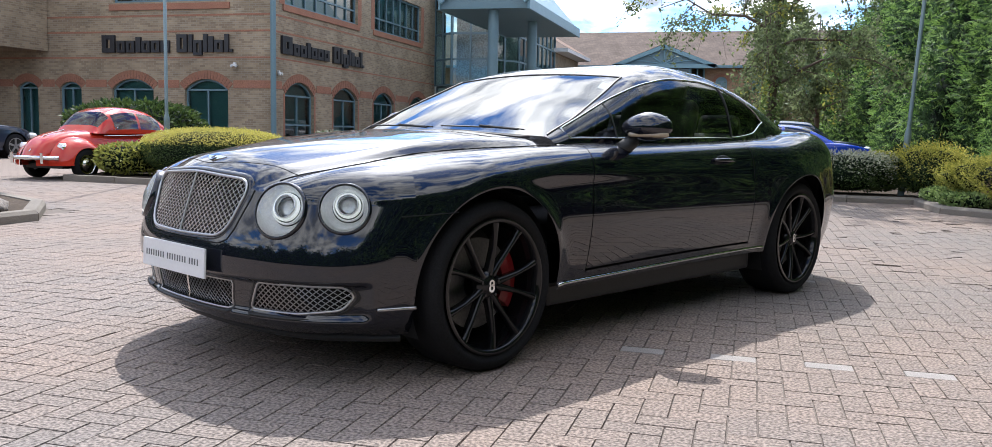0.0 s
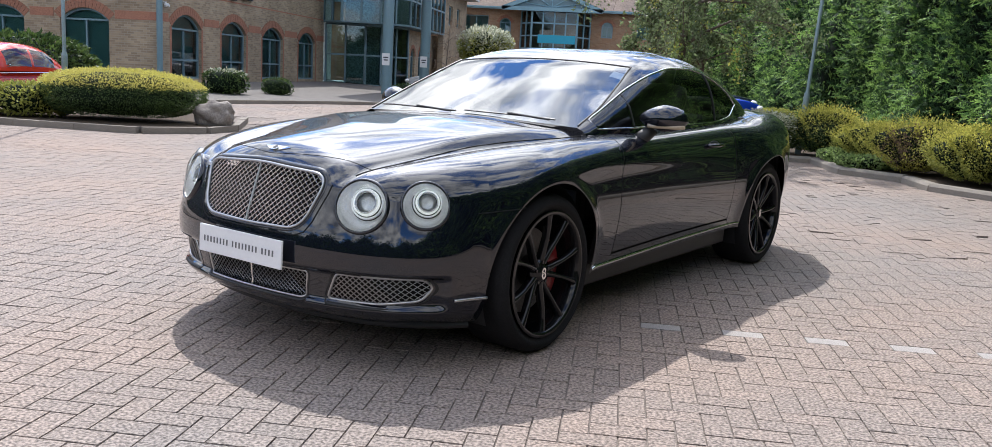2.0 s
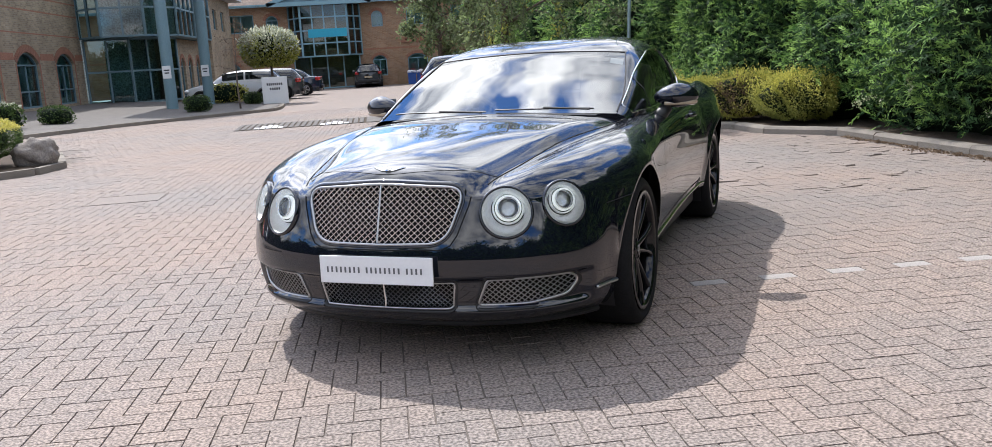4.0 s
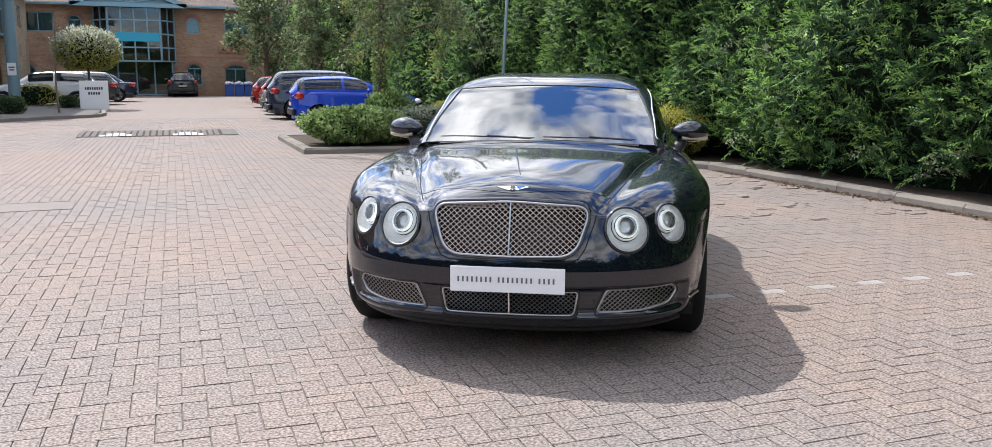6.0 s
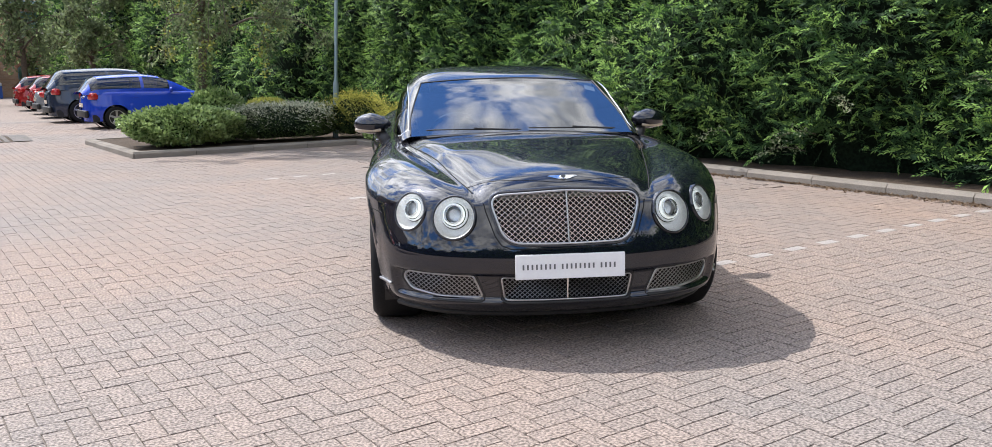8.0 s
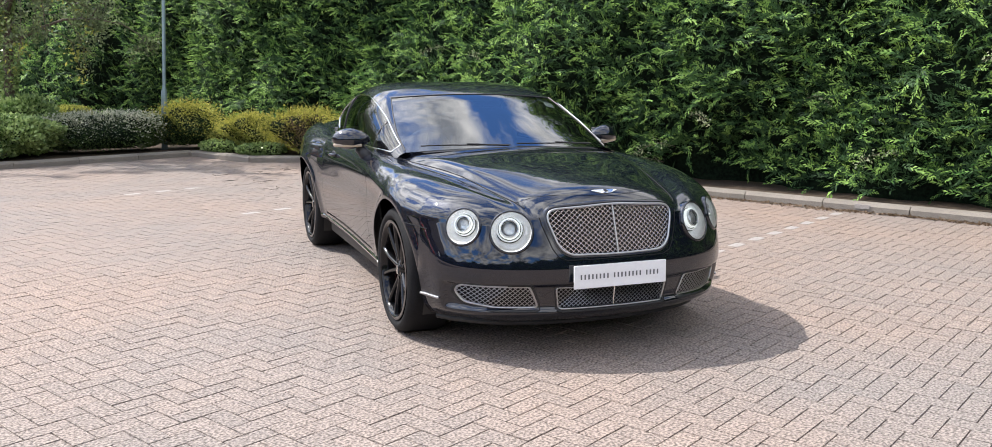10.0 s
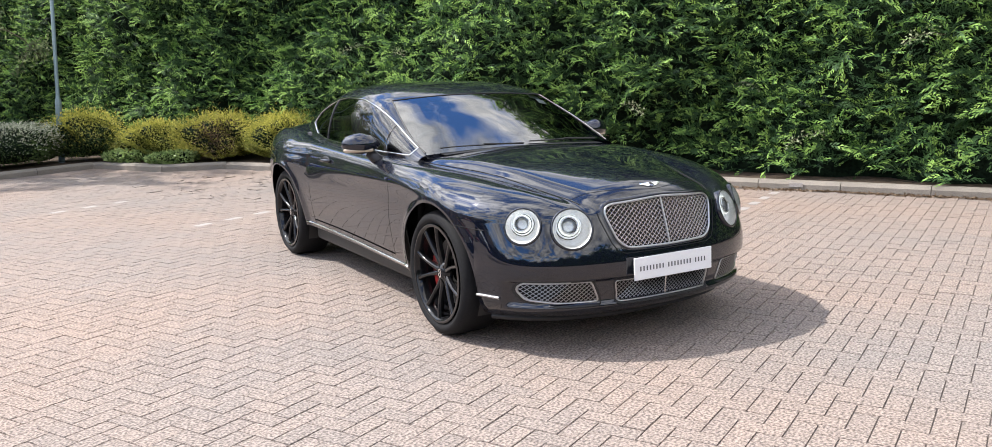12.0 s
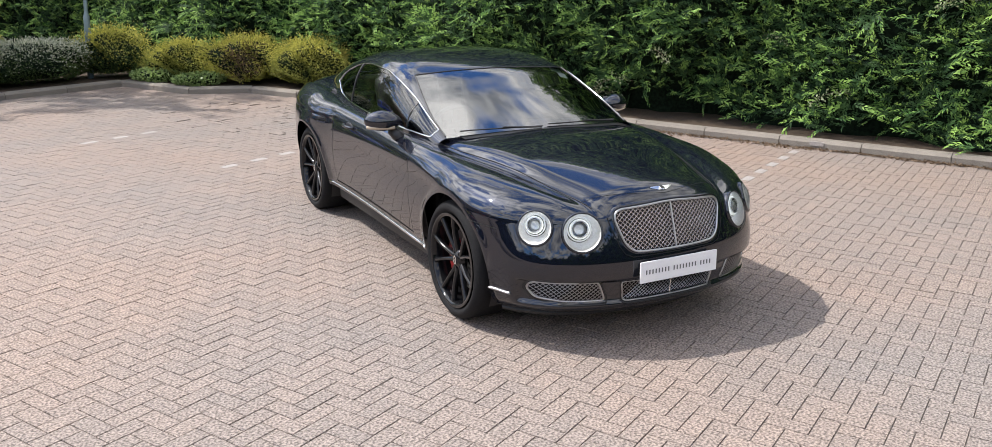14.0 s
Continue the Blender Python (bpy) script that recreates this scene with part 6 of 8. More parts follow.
top_row = CAB[CY.index(-0.28), n1 + n2 + n3:]
bm = bmesh.new(); tube(bm, [(p[0], p[1], p[2] + 0.001) for p in top_row] + [(-p[0], p[1], p[2] + 0.001) for p in top_row[::-1][1:]], 0.004, 6); part("screen_trim", bm, M_trim, GT)

# scuttle, wipers
bm = bmesh.new()
rows = []
for y, dz in ((-1.05, -0.004), (-0.94, 0.004)):
    rows.append([bm.verts.new((x, y + 0.07 * (x / 0.78) ** 2 + (0.0 if y > -1 else -0.02), 0.985 + dz - 0.03 * (x / 0.7) ** 2)) for x in np.linspace(-0.60, 0.60, 25)])
for i in range(24):
    bm.faces.new((rows[0][i], rows[0][i + 1], rows[1][i + 1], rows[1][i]))
part("scuttle_panel", bm, M_trim, GT, "black scuttle panel")
for x0, x1 in ((0.58, 0.03), (-0.02, -0.60)):
    wp = new("wiper"); wp.parent = GT; wp["label"] = "black windscreen wiper"

    def on_screen(x, up, x0=x0):
        y = -1.0 + up
        p = cabin(y, across(y, abs(x)))
        return Vector((x, p[1] - 0.008, p[2] + 0.008))
    bm = bmesh.new(); tube(bm, [on_screen(x, -0.004 + 0.014 * k) for k, x in zip(np.linspace(0, 1, 12), np.linspace(x0, x1, 12))], 0.0045, 5); part("blade", bm, M_trim, wp)
    bm = bmesh.new(); tube(bm, [on_screen(x0 - 0.02, -0.012) + Vector((0, -0.012, 0.002)), on_screen((x0 + x1) / 2, 0.004) + Vector((0, 0, 0.006))], 0.006, 6); part("arm", bm, M_trim, wp)
# tax discs in the corner of the screen
for k, (w, h, up) in enumerate(((0.10, 0.045, 0.70), (0.075, 0.06, 0.62))):
    p = cabin(-0.985 + 0.985 * up, float(pill(-0.985 + 0.985 * up)) + 0.06)
    bm = bmesh.new(); box(bm, 0, 0, 0, w, h, 0.001, 0, Matrix.Translation((p[0] - 0.02, p[1] + 0.012, p[2] - 0.02)) @ Matrix.Rotation(0.5, 4, "X") @ Matrix.Rotation(0.25, 4, "Y"))
    part("screen_sticker", bm, M_sign_white, GT, "small pale sticker inside the windscreen")


# mirrors and handles
for s in (1, -1):
    mi = new("door_mirror"); mi.parent = GT; mi["label"] = "black door mirror with a pale indicator strip"
    bm = bmesh.new()
    bmesh.ops.create_uvsphere(bm, u_segments=28, v_segments=16, radius=1.0)
    for v in bm.verts:
        x, y, z = v.co
        k = 1 - 0.28 * max(0, -x)                            # slimmer at its root
        v.co = Vector((x * 0.128, max(min(y, 0.62), -1) * 0.085 * k, z * 0.078 * k * (0.86 if z < 0 else 1)))
        v.co.y += 0.03 * (x + 1)
    for v in bm.verts:
        v.co = Vector((s * (v.co.x * 0.95 + 0.934), v.co.y * 0.95 - 0.515, v.co.z * 0.95 + 1.014))
    part("shell", bm, M_black, mi, "", True)
    bm = bmesh.new()
    tube(bm, [(s * (0.934 + 0.106 * math.sin(t)), -0.515 + 0.0285 * (math.sin(t) * 0.9 + 1) - 0.059 * math.cos(t) * 0.92, 0.979) for t in np.linspace(-0.55, 1.45, 16)], 0.013, 8); part("indicator", bm, M_amber, mi, "pale indicator strip", True)
    bm = bmesh.new(); tube(bm, [(s * 0.885, -0.51, 0.958), (s * 0.860, -0.545, 0.922), (s * 0.825, -0.57, 0.885)], 0.034, 10, taper=0.042); part("stalk", bm, M_trim, mi, "", True)
    bm = bmesh.new(); box(bm, s * 0.941, -0.458, 1.014, 0.18, 0.004, 0.109, 0.0); part("mirror_glass", bm, M_chrome, mi, "mirror glass")
    ha = new("door_handle"); ha.parent = GT; ha["label"] = "black door handle"
    bm = bmesh.new(); tube(bm, [(s * flank_x(y, 0.848, d), y, 0.850 - 0.02 * (y - 0.22) * 0) for y, d in ((0.225, 0.0), (0.25, 0.022), (0.32, 0.03), (0.40, 0.022), (0.425, 0.0))], 0.012, 8); part("grip", bm, M_black, ha, "", True)
    bm = bmesh.new(); bmesh.ops.create_uvsphere(bm, u_segments=16, v_segments=8, radius=1.0, matrix=Matrix.Translation((s * flank_x(0.325, 0.85, -0.004), 0.325, 0.85)) @ Matrix.Diagonal((0.008, 0.085, 0.026, 1))); part("cup", bm, M_trim, ha, "", True)
    # tail lamps
    bm = bmesh.new(); bmesh.ops.create_uvsphere(bm, u_segments=20, v_segments=10, radius=1.0, matrix=Matrix.Translation((s * 0.60, 2.205, 0.70)) @ Matrix.Diagonal((0.11, 0.03, 0.07, 1))); part("tail_lamp", bm, M_tail, GT, "red oval tail lamp", True)

# interior
bm = bmesh.new(); box(bm, 0, 0.35, 0.50, 1.40, 2.4, 0.08); part("cabin_floor", bm, M_leather, GT)
bm = bmesh.new(); box(bm, 0, -0.70, 0.80, 1.42, 0.52, 0.26, 0.06); part("dashboard", bm, M_dash, GT, "dark blue grey dashboard", True)
bm = bmesh.new()
for s in (1, -1):
    box(bm, s * 0.74, 0.2, 0.72, 0.06, 2.3, 0.42, 0.02)
part("door_lining", bm, M_leather, GT)
bm = bmesh.new(); box(bm, 0, 1.28, 0.80, 1.36, 0.25, 0.40, 0.05); part("parcel_shelf", bm, M_leather, GT)
for s in (1, -1):
    for y, sc in ((0.08, 1.0), (0.80, 0.66)):
        se = new("seat"); se.parent = GT; se["label"] = "dark leather car seat with a rounded headrest"
        bm = bmesh.new(); box(bm, s * 0.37, y - 0.05, 0.62, 0.50, 0.50, 0.18, 0.06); part("cushion", bm, M_leather, se, "", True)
        bm = bmesh.new(); box(bm, 0, 0, 0.30 * sc, 0.50 * sc, 0.15, 0.60 * sc, 0.07, Matrix.Translation((s * 0.37, y + 0.22, 0.62)) @ Matrix.Rotation(-0.32, 4, "X")); part("backrest", bm, M_leather, se, "", True)
        bm = bmesh.new(); box(bm, 0, 0, 0.66 * sc, 0.28, 0.11, 0.17, 0.05, Matrix.Translation((s * 0.37, y + 0.23, 0.62)) @ Matrix.Rotation(-0.30, 4, "X")); part("headrest", bm, M_leather, se, "", True)
sw = new("steering_wheel"); sw.parent = GT; sw["label"] = "dark steering wheel behind the windscreen"
mm = Matrix.Translation((-0.37, -0.36, 0.90)) @ Matrix.Rotation(-1.12, 4, "X")
bm = bmesh.new(); tube(bm, [mm @ Vector((0.185 * math.cos(a), 0.185 * math.sin(a), 0)) for a in np.linspace(0, 2 * math.pi, 36, endpoint=False)], 0.016, 8, closed=True); part("rim", bm, M_dash, sw, "", True)
bm = bmesh.new(); box(bm, 0, 0, 0, 0.36, 0.04, 0.02, 0.005, mm); box(bm, 0, -0.08, 0, 0.04, 0.18, 0.02, 0.005, mm); box(bm, 0, 0, 0.005, 0.13, 0.12, 0.04, 0.015, mm); part("spokes", bm, M_dash, sw)
bm = bmesh.new(); box(bm, 0, -0.14, 1.285, 0.22, 0.03, 0.06, 0.012); part("rear_view_mirror", bm, M_trim, GT, "dark rear-view mirror")
# ---- planting ----
def shrub(name, x, y, rx, ry, h, mat, label, count=2600, size=0.06, seed=1, box_like=2.6, rot=0.0, top=None, split=0.62, z0=0.08, dead=None, lump=0.10, width=0.5, edge=0.06, ragged=0.02):
    """A clipped or loose shrub: leaves all over a near-black core that stands in for inner shade."""
    r = np.random.default_rng(seed)
    t = thing(name, Matrix.Translation((x, y, z0)) @ Matrix.Rotation(rot, 4, "Z"), label, "shrub")

    def shell(th, ph, k=1.0):
        c, s_ = np.cos(th), np.sin(th)
        e = 2.0 / box_like
        cx, sy = np.sign(c) * np.abs(c) ** e, np.sign(s_) * np.abs(s_) ** e
        cp, sp = np.abs(np.cos(ph)) ** e, np.sign(np.sin(ph)) * np.abs(np.sin(ph)) ** e
        b = 1 + lump * (np.sin(3 * th + seed) * np.cos(2 * ph + seed) + 0.6 * np.sin(7 * th + 5 * ph + seed))
        return np.stack([rx * cx * cp * b * k, ry * sy * cp * b * k, h * 0.46 * (1 + sp * k * (0.85 + 0.15 * b)) + h * 0.04], -1)
    TH, PH = np.meshgrid(np.linspace(0, 2 * np.pi, 29), np.linspace(-1.5, 1.55, 14), indexing="ij")
    v = shell(TH, PH, 0.86).reshape(-1, 3)
    f = [(i * 14 + j, (i + 1) * 14 + j, (i + 1) * 14 + j + 1, i * 14 + j + 1) for i in range(28) for j in range(13)]
    raw("core", v, f, M_inner_shade, t, "near-black sheet for the shade between leaves", True)
    th, ph = r.uniform(0, 2 * np.pi, count), np.arcsin(r.uniform(-0.85, 1, count))
    p = shell(th, ph, 0.97) * (1 + r.normal(0, ragged, (count, 1)))
    p[:, 2] = np.maximum(p[:, 2], 0.02)
    nrm = p - np.array((0, 0, h * 0.42))
    nrm /= np.linalg.norm(nrm, axis=1, keepdims=True)
    q = leaves(r, p, nrm, size, width, 0.55, 0.2)
    # leaves above the split height take the top material
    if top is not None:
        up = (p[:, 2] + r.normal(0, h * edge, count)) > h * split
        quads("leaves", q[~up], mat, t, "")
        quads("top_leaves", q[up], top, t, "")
    elif dead is not None:
        away = np.linalg.norm(p - np.array(dead), axis=1) + r.normal(0, 0.12, count) > 0.24
        quads("leaves", q[away], mat, t, "")
        quads("dead_patch", q[~away], M_brown, t, "brown dead patch")["kind"] = "stuff"
    else:
        quads("leaves", q, mat, t, "")
    return t


# gold leaves above, green below: sun on the top put into the colour
shrub("clipped_hedge", -8.05, 8.55, 1.40, 0.95, 0.90, M_green, "large clipped hedge, golden top coloured as if sunlit", 36000, 0.027, 3, 2.4, 0.05, top=M_gold_top, split=0.64, lump=0.02, edge=0.025)
shrub("low_bush", -9.45, 8.2, 0.62, 0.55, 0.58, M_olive, "low untidy olive green bush beside a clipped hedge", 2600, 0.07, 4)
shrub("laurel_bush", -13.3, 13.0, 1.75, 1.0, 1.5, M_green, "broad dark green laurel bush before an office", 5200, 0.12, 5, 2.4)
shrub("rose_bush", -11.75, 20.4, 0.65, 0.5, 0.85, M_green, "green bush with pale flowers by a brick wall", 1500, 0.08, 6, top=M_silver, split=0.86)
shrub("round_bush", -10.8, 22.2, 0.45, 0.45, 0.62, M_green, "small dark round clipped bush by a wall", 1200, 0.06, 7)
shrub("round_bush", -7.35, 25.6, 0.42, 0.42, 0.60, M_green, "small dark round clipped bush near a column", 1200, 0.06, 8)
shrub("round_bush", -6.2, 30.6, 0.34, 0.32, 0.50, M_green, "small dark round bush behind a sign", 1000, 0.06, 9)
shrub("round_bush", -7.6, 33.0, 0.8, 0.6, 0.9, M_gold, "yellow green bush before parked cars", 1200, 0.08, 10)
# island with ivy and variegated shrub
shrub("ivy_clump", 0.70, 10.75, 0.92, 0.72, 0.68, M_ivy, "glossy green ivy mound round a tree", 13000, 0.062, 11, 2.2, width=0.8, lump=0.20, ragged=0.05)
shrub("ivy_clump", 1.45, 11.3, 0.52, 0.50, 0.98, M_ivy, "ivy climbing at the foot of a tree", 6000, 0.062, 12, 1.8, width=0.8, ragged=0.05)
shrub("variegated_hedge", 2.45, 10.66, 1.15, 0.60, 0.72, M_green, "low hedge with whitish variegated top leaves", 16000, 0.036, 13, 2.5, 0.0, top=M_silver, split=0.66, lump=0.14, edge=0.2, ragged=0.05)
shrub("green_shrub", 2.1, 12.4, 0.9, 0.6, 0.62, M_olive, "yellow green shrub on a kerbed island", 6000, 0.045, 14)
shrub("golden_shrub", 3.75, 14.8, 0.42, 0.5, 0.70, M_olive, "golden shrub before a conifer hedge", 5000, 0.045, 15, lump=0.17)
# gold tops over darker sides: sunlit and shaded leaves told by colour
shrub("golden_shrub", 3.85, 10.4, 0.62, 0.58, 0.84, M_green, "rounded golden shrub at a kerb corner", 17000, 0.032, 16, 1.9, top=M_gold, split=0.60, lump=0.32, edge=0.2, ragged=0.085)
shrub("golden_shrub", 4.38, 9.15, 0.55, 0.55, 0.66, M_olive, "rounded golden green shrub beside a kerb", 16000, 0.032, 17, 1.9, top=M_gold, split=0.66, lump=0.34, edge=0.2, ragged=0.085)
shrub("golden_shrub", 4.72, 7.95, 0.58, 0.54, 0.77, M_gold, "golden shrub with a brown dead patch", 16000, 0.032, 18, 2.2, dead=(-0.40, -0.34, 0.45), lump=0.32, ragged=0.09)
shrub("golden_shrub", 5.05, 6.75, 0.50, 0.56, 0.76, M_olive, "squarely clipped olive shrub, top coloured gold as if sunlit", 16000, 0.032, 19, 2.2, top=M_gold, split=0.66, lump=0.26, edge=0.18, ragged=0.08)
shrub("ground_ivy", 4.05, 8.35, 0.42, 0.30, 0.20, M_ivy, "low ivy spilling over a kerb", 1700, 0.045, 20, width=0.75)
shrub("ground_ivy", 3.95, 9.3, 0.36, 0.40, 0.22, M_ivy, "low ivy spilling over a kerb", 1700, 0.045, 21, width=0.75)


def tree(name, x, y, h, crown_r, label, count, size, seed, trunk=0.11, lean=(0, 0), mat=None, z0=0.08, limbs=14, low=0.24, rise=0.5, spread=0.10, ivy=0.0, light=None):
    """A tapered trunk that forks into limbs, branches and twigs, with the leaves strung along the twigs."""
    r = np.random.default_rng(seed)
    t = thing(name, Matrix.Translation((x, y, z0)), label, "tree")
    bm = bmesh.new()
    spine = [Vector((lean[0] * k * k + 0.06 * math.sin(4 * k + seed), lean[1] * k * k + 0.05 * math.cos(5 * k + seed), h * 0.92 * k)) for k in np.linspace(0, 1, 14)]
    tube(bm, spine, trunk, 10, taper=trunk * 0.15)
    twigs = []
    for k in range(limbs):
        q = low + (0.93 - low) * k / limbs
        s0 = spine[int(q * 13)].lerp(spine[min(13, int(q * 13) + 1)], q * 13 % 1)
        a = k * 2.4 + seed + r.normal(0, 0.25)
        reach = crown_r * r.uniform(0.75, 1.1) * (1 - 0.62 * max(0, q - 0.35))
        out = Vector((math.cos(a), math.sin(a), rise + r.normal(0, 0.12)))
        pts = [s0 + out * reach * u + Vector((0, 0, -0.35 * reach * u * u)) + Vector(r.normal(0, 0.03 * reach, 3)) * (u > 0) for u in (0, 0.25, 0.5, 0.75, 1.0)]
        tube(bm, pts, trunk * (0.42 - 0.2 * q), 6, taper=trunk * 0.06)
        for b in range(7):
            u = r.uniform(0.2, 1.0)
            p = pts[int(u * 3.999)].lerp(pts[int(u * 3.999) + 1], u * 4 % 1)
            d = (Vector(r.normal(0, 1, 3)) + out * 0.5).normalized() * reach * r.uniform(0.22, 0.45)
            e = p + d + Vector((0, 0, -0.12 * reach))
            m_ = (p + e) / 2 + Vector((0, 0, 0.05 * reach))
            tube(bm, [p, m_, e], trunk * 0.11, 5, taper=trunk * 0.04)
            twigs.append((p.lerp(m_, 0.4), m_, e))
            for c in range(3):
                w = m_.lerp(e, r.uniform(0.0, 1.0))
                v = w + Vector(r.normal(0, 0.15 * reach, 3)) + Vector((0, 0, -0.08 * reach))
                tube(bm, [w, v], trunk * 0.05, 4, taper=trunk * 0.025)
                twigs.append((w, (w + v) / 2, v))
    part("trunk", bm, M_bark, t, "brown tapered trunk and limbs", True)
    tw = np.array([[list(p) for p in w] for w in twigs])
    weight = r.uniform(0.15, 1.0, len(tw)) ** 1.5
    pick = r.choice(len(tw), count, p=weight / weight.sum())
    u = r.uniform(0, 1, (count, 1))
    p = tw[pick, 0] * (1 - u) ** 2 + tw[pick, 1] * 2 * u * (1 - u) + tw[pick, 2] * u * u + r.normal(0, spread, (count, 3))
    q = leaves(r, p, r.normal(0, 1, p.shape), size, 0.5, 0.6, -0.25)
    if light is not None:
        sunny = (pick % 9) == 0
        quads("crown", q[~sunny], mat or M_tree, t, "loose grey-green leaves")
        quads("crown_light", q[sunny], light, t, "yellow-green leaves")
    else:
        quads("crown", q, mat or M_tree, t, "loose green leaves")
    if ivy:
        n = 3000
        zz, aa = r.uniform(0, ivy, n), r.uniform(0, 2 * np.pi, n)
        rad = 0.145 - 0.06 * zz / ivy + 0.03 * np.sin(zz * 5 + aa * 2)
        cx, cy = np.interp(zz, [v.z for v in spine], [v.x for v in spine]), np.interp(zz, [v.z for v in spine], [v.y for v in spine])
        nr = np.stack([np.cos(aa), np.sin(aa), np.zeros(n)], 1)
        quads("ivy", leaves(r, np.stack([cx + rad * nr[:, 0], cy + rad * nr[:, 1], zz], 1), nr, 0.06, 0.8, 0.5, -0.3), M_ivy, t, "dark ivy up the trunk")
    return t


tree("birch_tree", 1.35, 11.7, 6.6, 2.5, "slender ivy-clad tree with airy grey-green leaves on an island", 22000, 0.07, 31, 0.10, (0.1, 0.2), limbs=16, low=0.30, spread=0.07, ivy=3.6, light=M_olive)
tree("broadleaf_tree", 2.0, 41.5, 8.0, 2.6, "grey-green tree before a far brick office", 9000, 0.20, 32, 0.16, limbs=14, low=0.22, rise=0.8, spread=0.14)
tree("broadleaf_tree", 3.6, 34.0, 6.5, 2.0, "light green tree beside parked cars", 7000, 0.16, 33, 0.13, limbs=12, spread=0.12)
# pale upper leaves paint the highlights on top of the crown
rt = shrub("round_tree", -5.6, 32.4, 1.13, 1.1, 1.75, M_olive, "small round-headed clipped tree behind a sign", 9000, 0.11, 34, 2.1, z0=1.36, lump=0.06, top=M_silver, split=0.55, edge=0.2, ragged=0.05)
rt["category"] = "tree"
bm = bmesh.new(); tube(bm, [(0, 0, -1.37), (0.03, 0, -0.6), (0, 0.02, 0.4)], 0.06, 8, taper=0.045); part("trunk", bm, M_bark, rt, "slim bare trunk", True)
tree("sapling", -6.05, 26.5, 3.6, 0.8, "thin almost bare sapling near a kerb", 240, 0.06, 35, 0.035, mat=M_brown, limbs=8, low=0.4)


# ---- posts and signs ----
def lamp_post(x, y, h, label, lean=0.0):
    t = thing("lamp_post", Matrix.Translation((x, y, 0.05)) @ Matrix.Rotation(lean, 4, "Y"), label, "lamp post")
    bm = bmesh.new(); lathe(bm, [(0.0, 0), (0.052, 0), (0.052, 1.04), (0.050, 1.08), (0.034, 1.14), (0.032, 1.2), (0.027, h), (0, h)], 16); part("pole", bm, M_post, t, "grey steel pole with a wider foot", True)
    bm = bmesh.new(); box(bm, 0, -0.0525, 0.62, 0.07, 0.004, 0.42, 0.001); part("access_door", bm, M_post, t)
    bm = bmesh.new(); tube(bm, [(0, 0, h), (-0.25, 0, h + 0.12), (-0.6, 0, h + 0.16)], 0.03, 8); part("bracket", bm, M_post, t)
    bm = bmesh.new(); box(bm, -0.8, 0, h + 0.16, 0.5, 0.2, 0.1, 0.03); part("lantern", bm, M_post, t)


lamp_post(3.46, 10.51, 7.5, "grey steel lamp post among shrubs", 0.05)
lamp_post(-9.32, 8.9, 7.5, "grey steel lamp post in a planting bed")

sg = thing("name_sign", pose(-5.28, 30.25, 0.04, 0, 0, 4), "white free-standing board with two lines of dark bars", "sign")
bm = bmesh.new(); box(bm, 0, 0, 0.55, 0.98, 0.10, 1.06, 0.01); board = part("board", bm, M_sign_white, sg)
for z, n, w0 in ((0.80, 8, 0.62), (0.62, 5, 0.42)):
    for k in range(n):
        bm = bmesh.new(); box(bm, -w0 / 2 + w0 * (k + 0.5) / n, -0.053, z, w0 / n * 0.72, 0.006, 0.095); part("lettering_bar", bm, M_sign_black, board)

bo = thing("boulder", pose(-6.42, 8.7, 0.05, 0, 0, 20) @ Matrix.Diagonal((0.68, 0.68, 0.92, 1)), "rounded grey brown boulder at a kerb", "boulder")
bm = bmesh.new(); bmesh.ops.create_icosphere(bm, subdivisions=4, radius=1)
for v in bm.verts:
    d = 1 + 0.34 * noise.noise(v.co * 1.6) + 0.13 * noise.noise(v.co * 4) + 0.05 * noise.noise(v.co * 11)
    v.co = Vector((v.co.x * 0.50 * d, v.co.y * 0.36 * d, 0.22 + v.co.z * 0.26 * d))
part("stone", bm, M_rock, bo, "", True)
bo2 = thing("boulder", pose(-6.35, 1.7, 0.05, 0, 0, 60), "flat grey brown stone inside a kerb", "boulder")
bm = bmesh.new(); bmesh.ops.create_icosphere(bm, subdivisions=3, radius=1)
for v in bm.verts:
    d = 1 + 0.2 * noise.noise(v.co * 1.9)
    v.co = Vector((v.co.x * 0.42 * d, v.co.y * 0.34 * d, 0.08 + v.co.z * 0.14 * d))
part("stone", bm, M_rock, bo2, "", True)

# kerb marker and drain cover, small things on the ground
km = thing("kerb_marker", pose(4.978, -1.35, 0.06), "small pale plate set in a kerb", "marker")
bm = bmesh.new(); box(bm, -0.003, 0, 0.0, 0.01, 0.16, 0.05, 0.002); part("plate", bm, M_white_paver, km)
mh = thing("manhole_cover", pose(-3.95, 4.35, 0.0, 0, 0, 3), "grey recessed manhole cover in the paving", "manhole cover")
bm = bmesh.new(); box(bm, 0, 0, -0.002, 0.72, 0.60, 0.008, 0.001); part("lid", bm, M_paver_one, mh)
bm = bmesh.new()
for a, b, w, l in ((0, 0.315, 0.78, 0.03), (0, -0.315, 0.78, 0.03), (0.375, 0, 0.03, 0.66), (-0.375, 0, 0.03, 0.66)):
    box(bm, a, b, 0.001, w, l, 0.010, 0.002)
part("frame", bm, M_paver_one, mh)
hump = thing("speed_hump", pose(-2.75, 16.3, 0.0, 0, 0, 0), "low speed hump of long grey setts with white arrow marks", "speed hump")


def hump_z(y):
    return 0.045 * min(1.0, max(0.0, (y + 1.0) / 0.9), max(0.0, (1.3 - y) / 0.9)) + 0.003


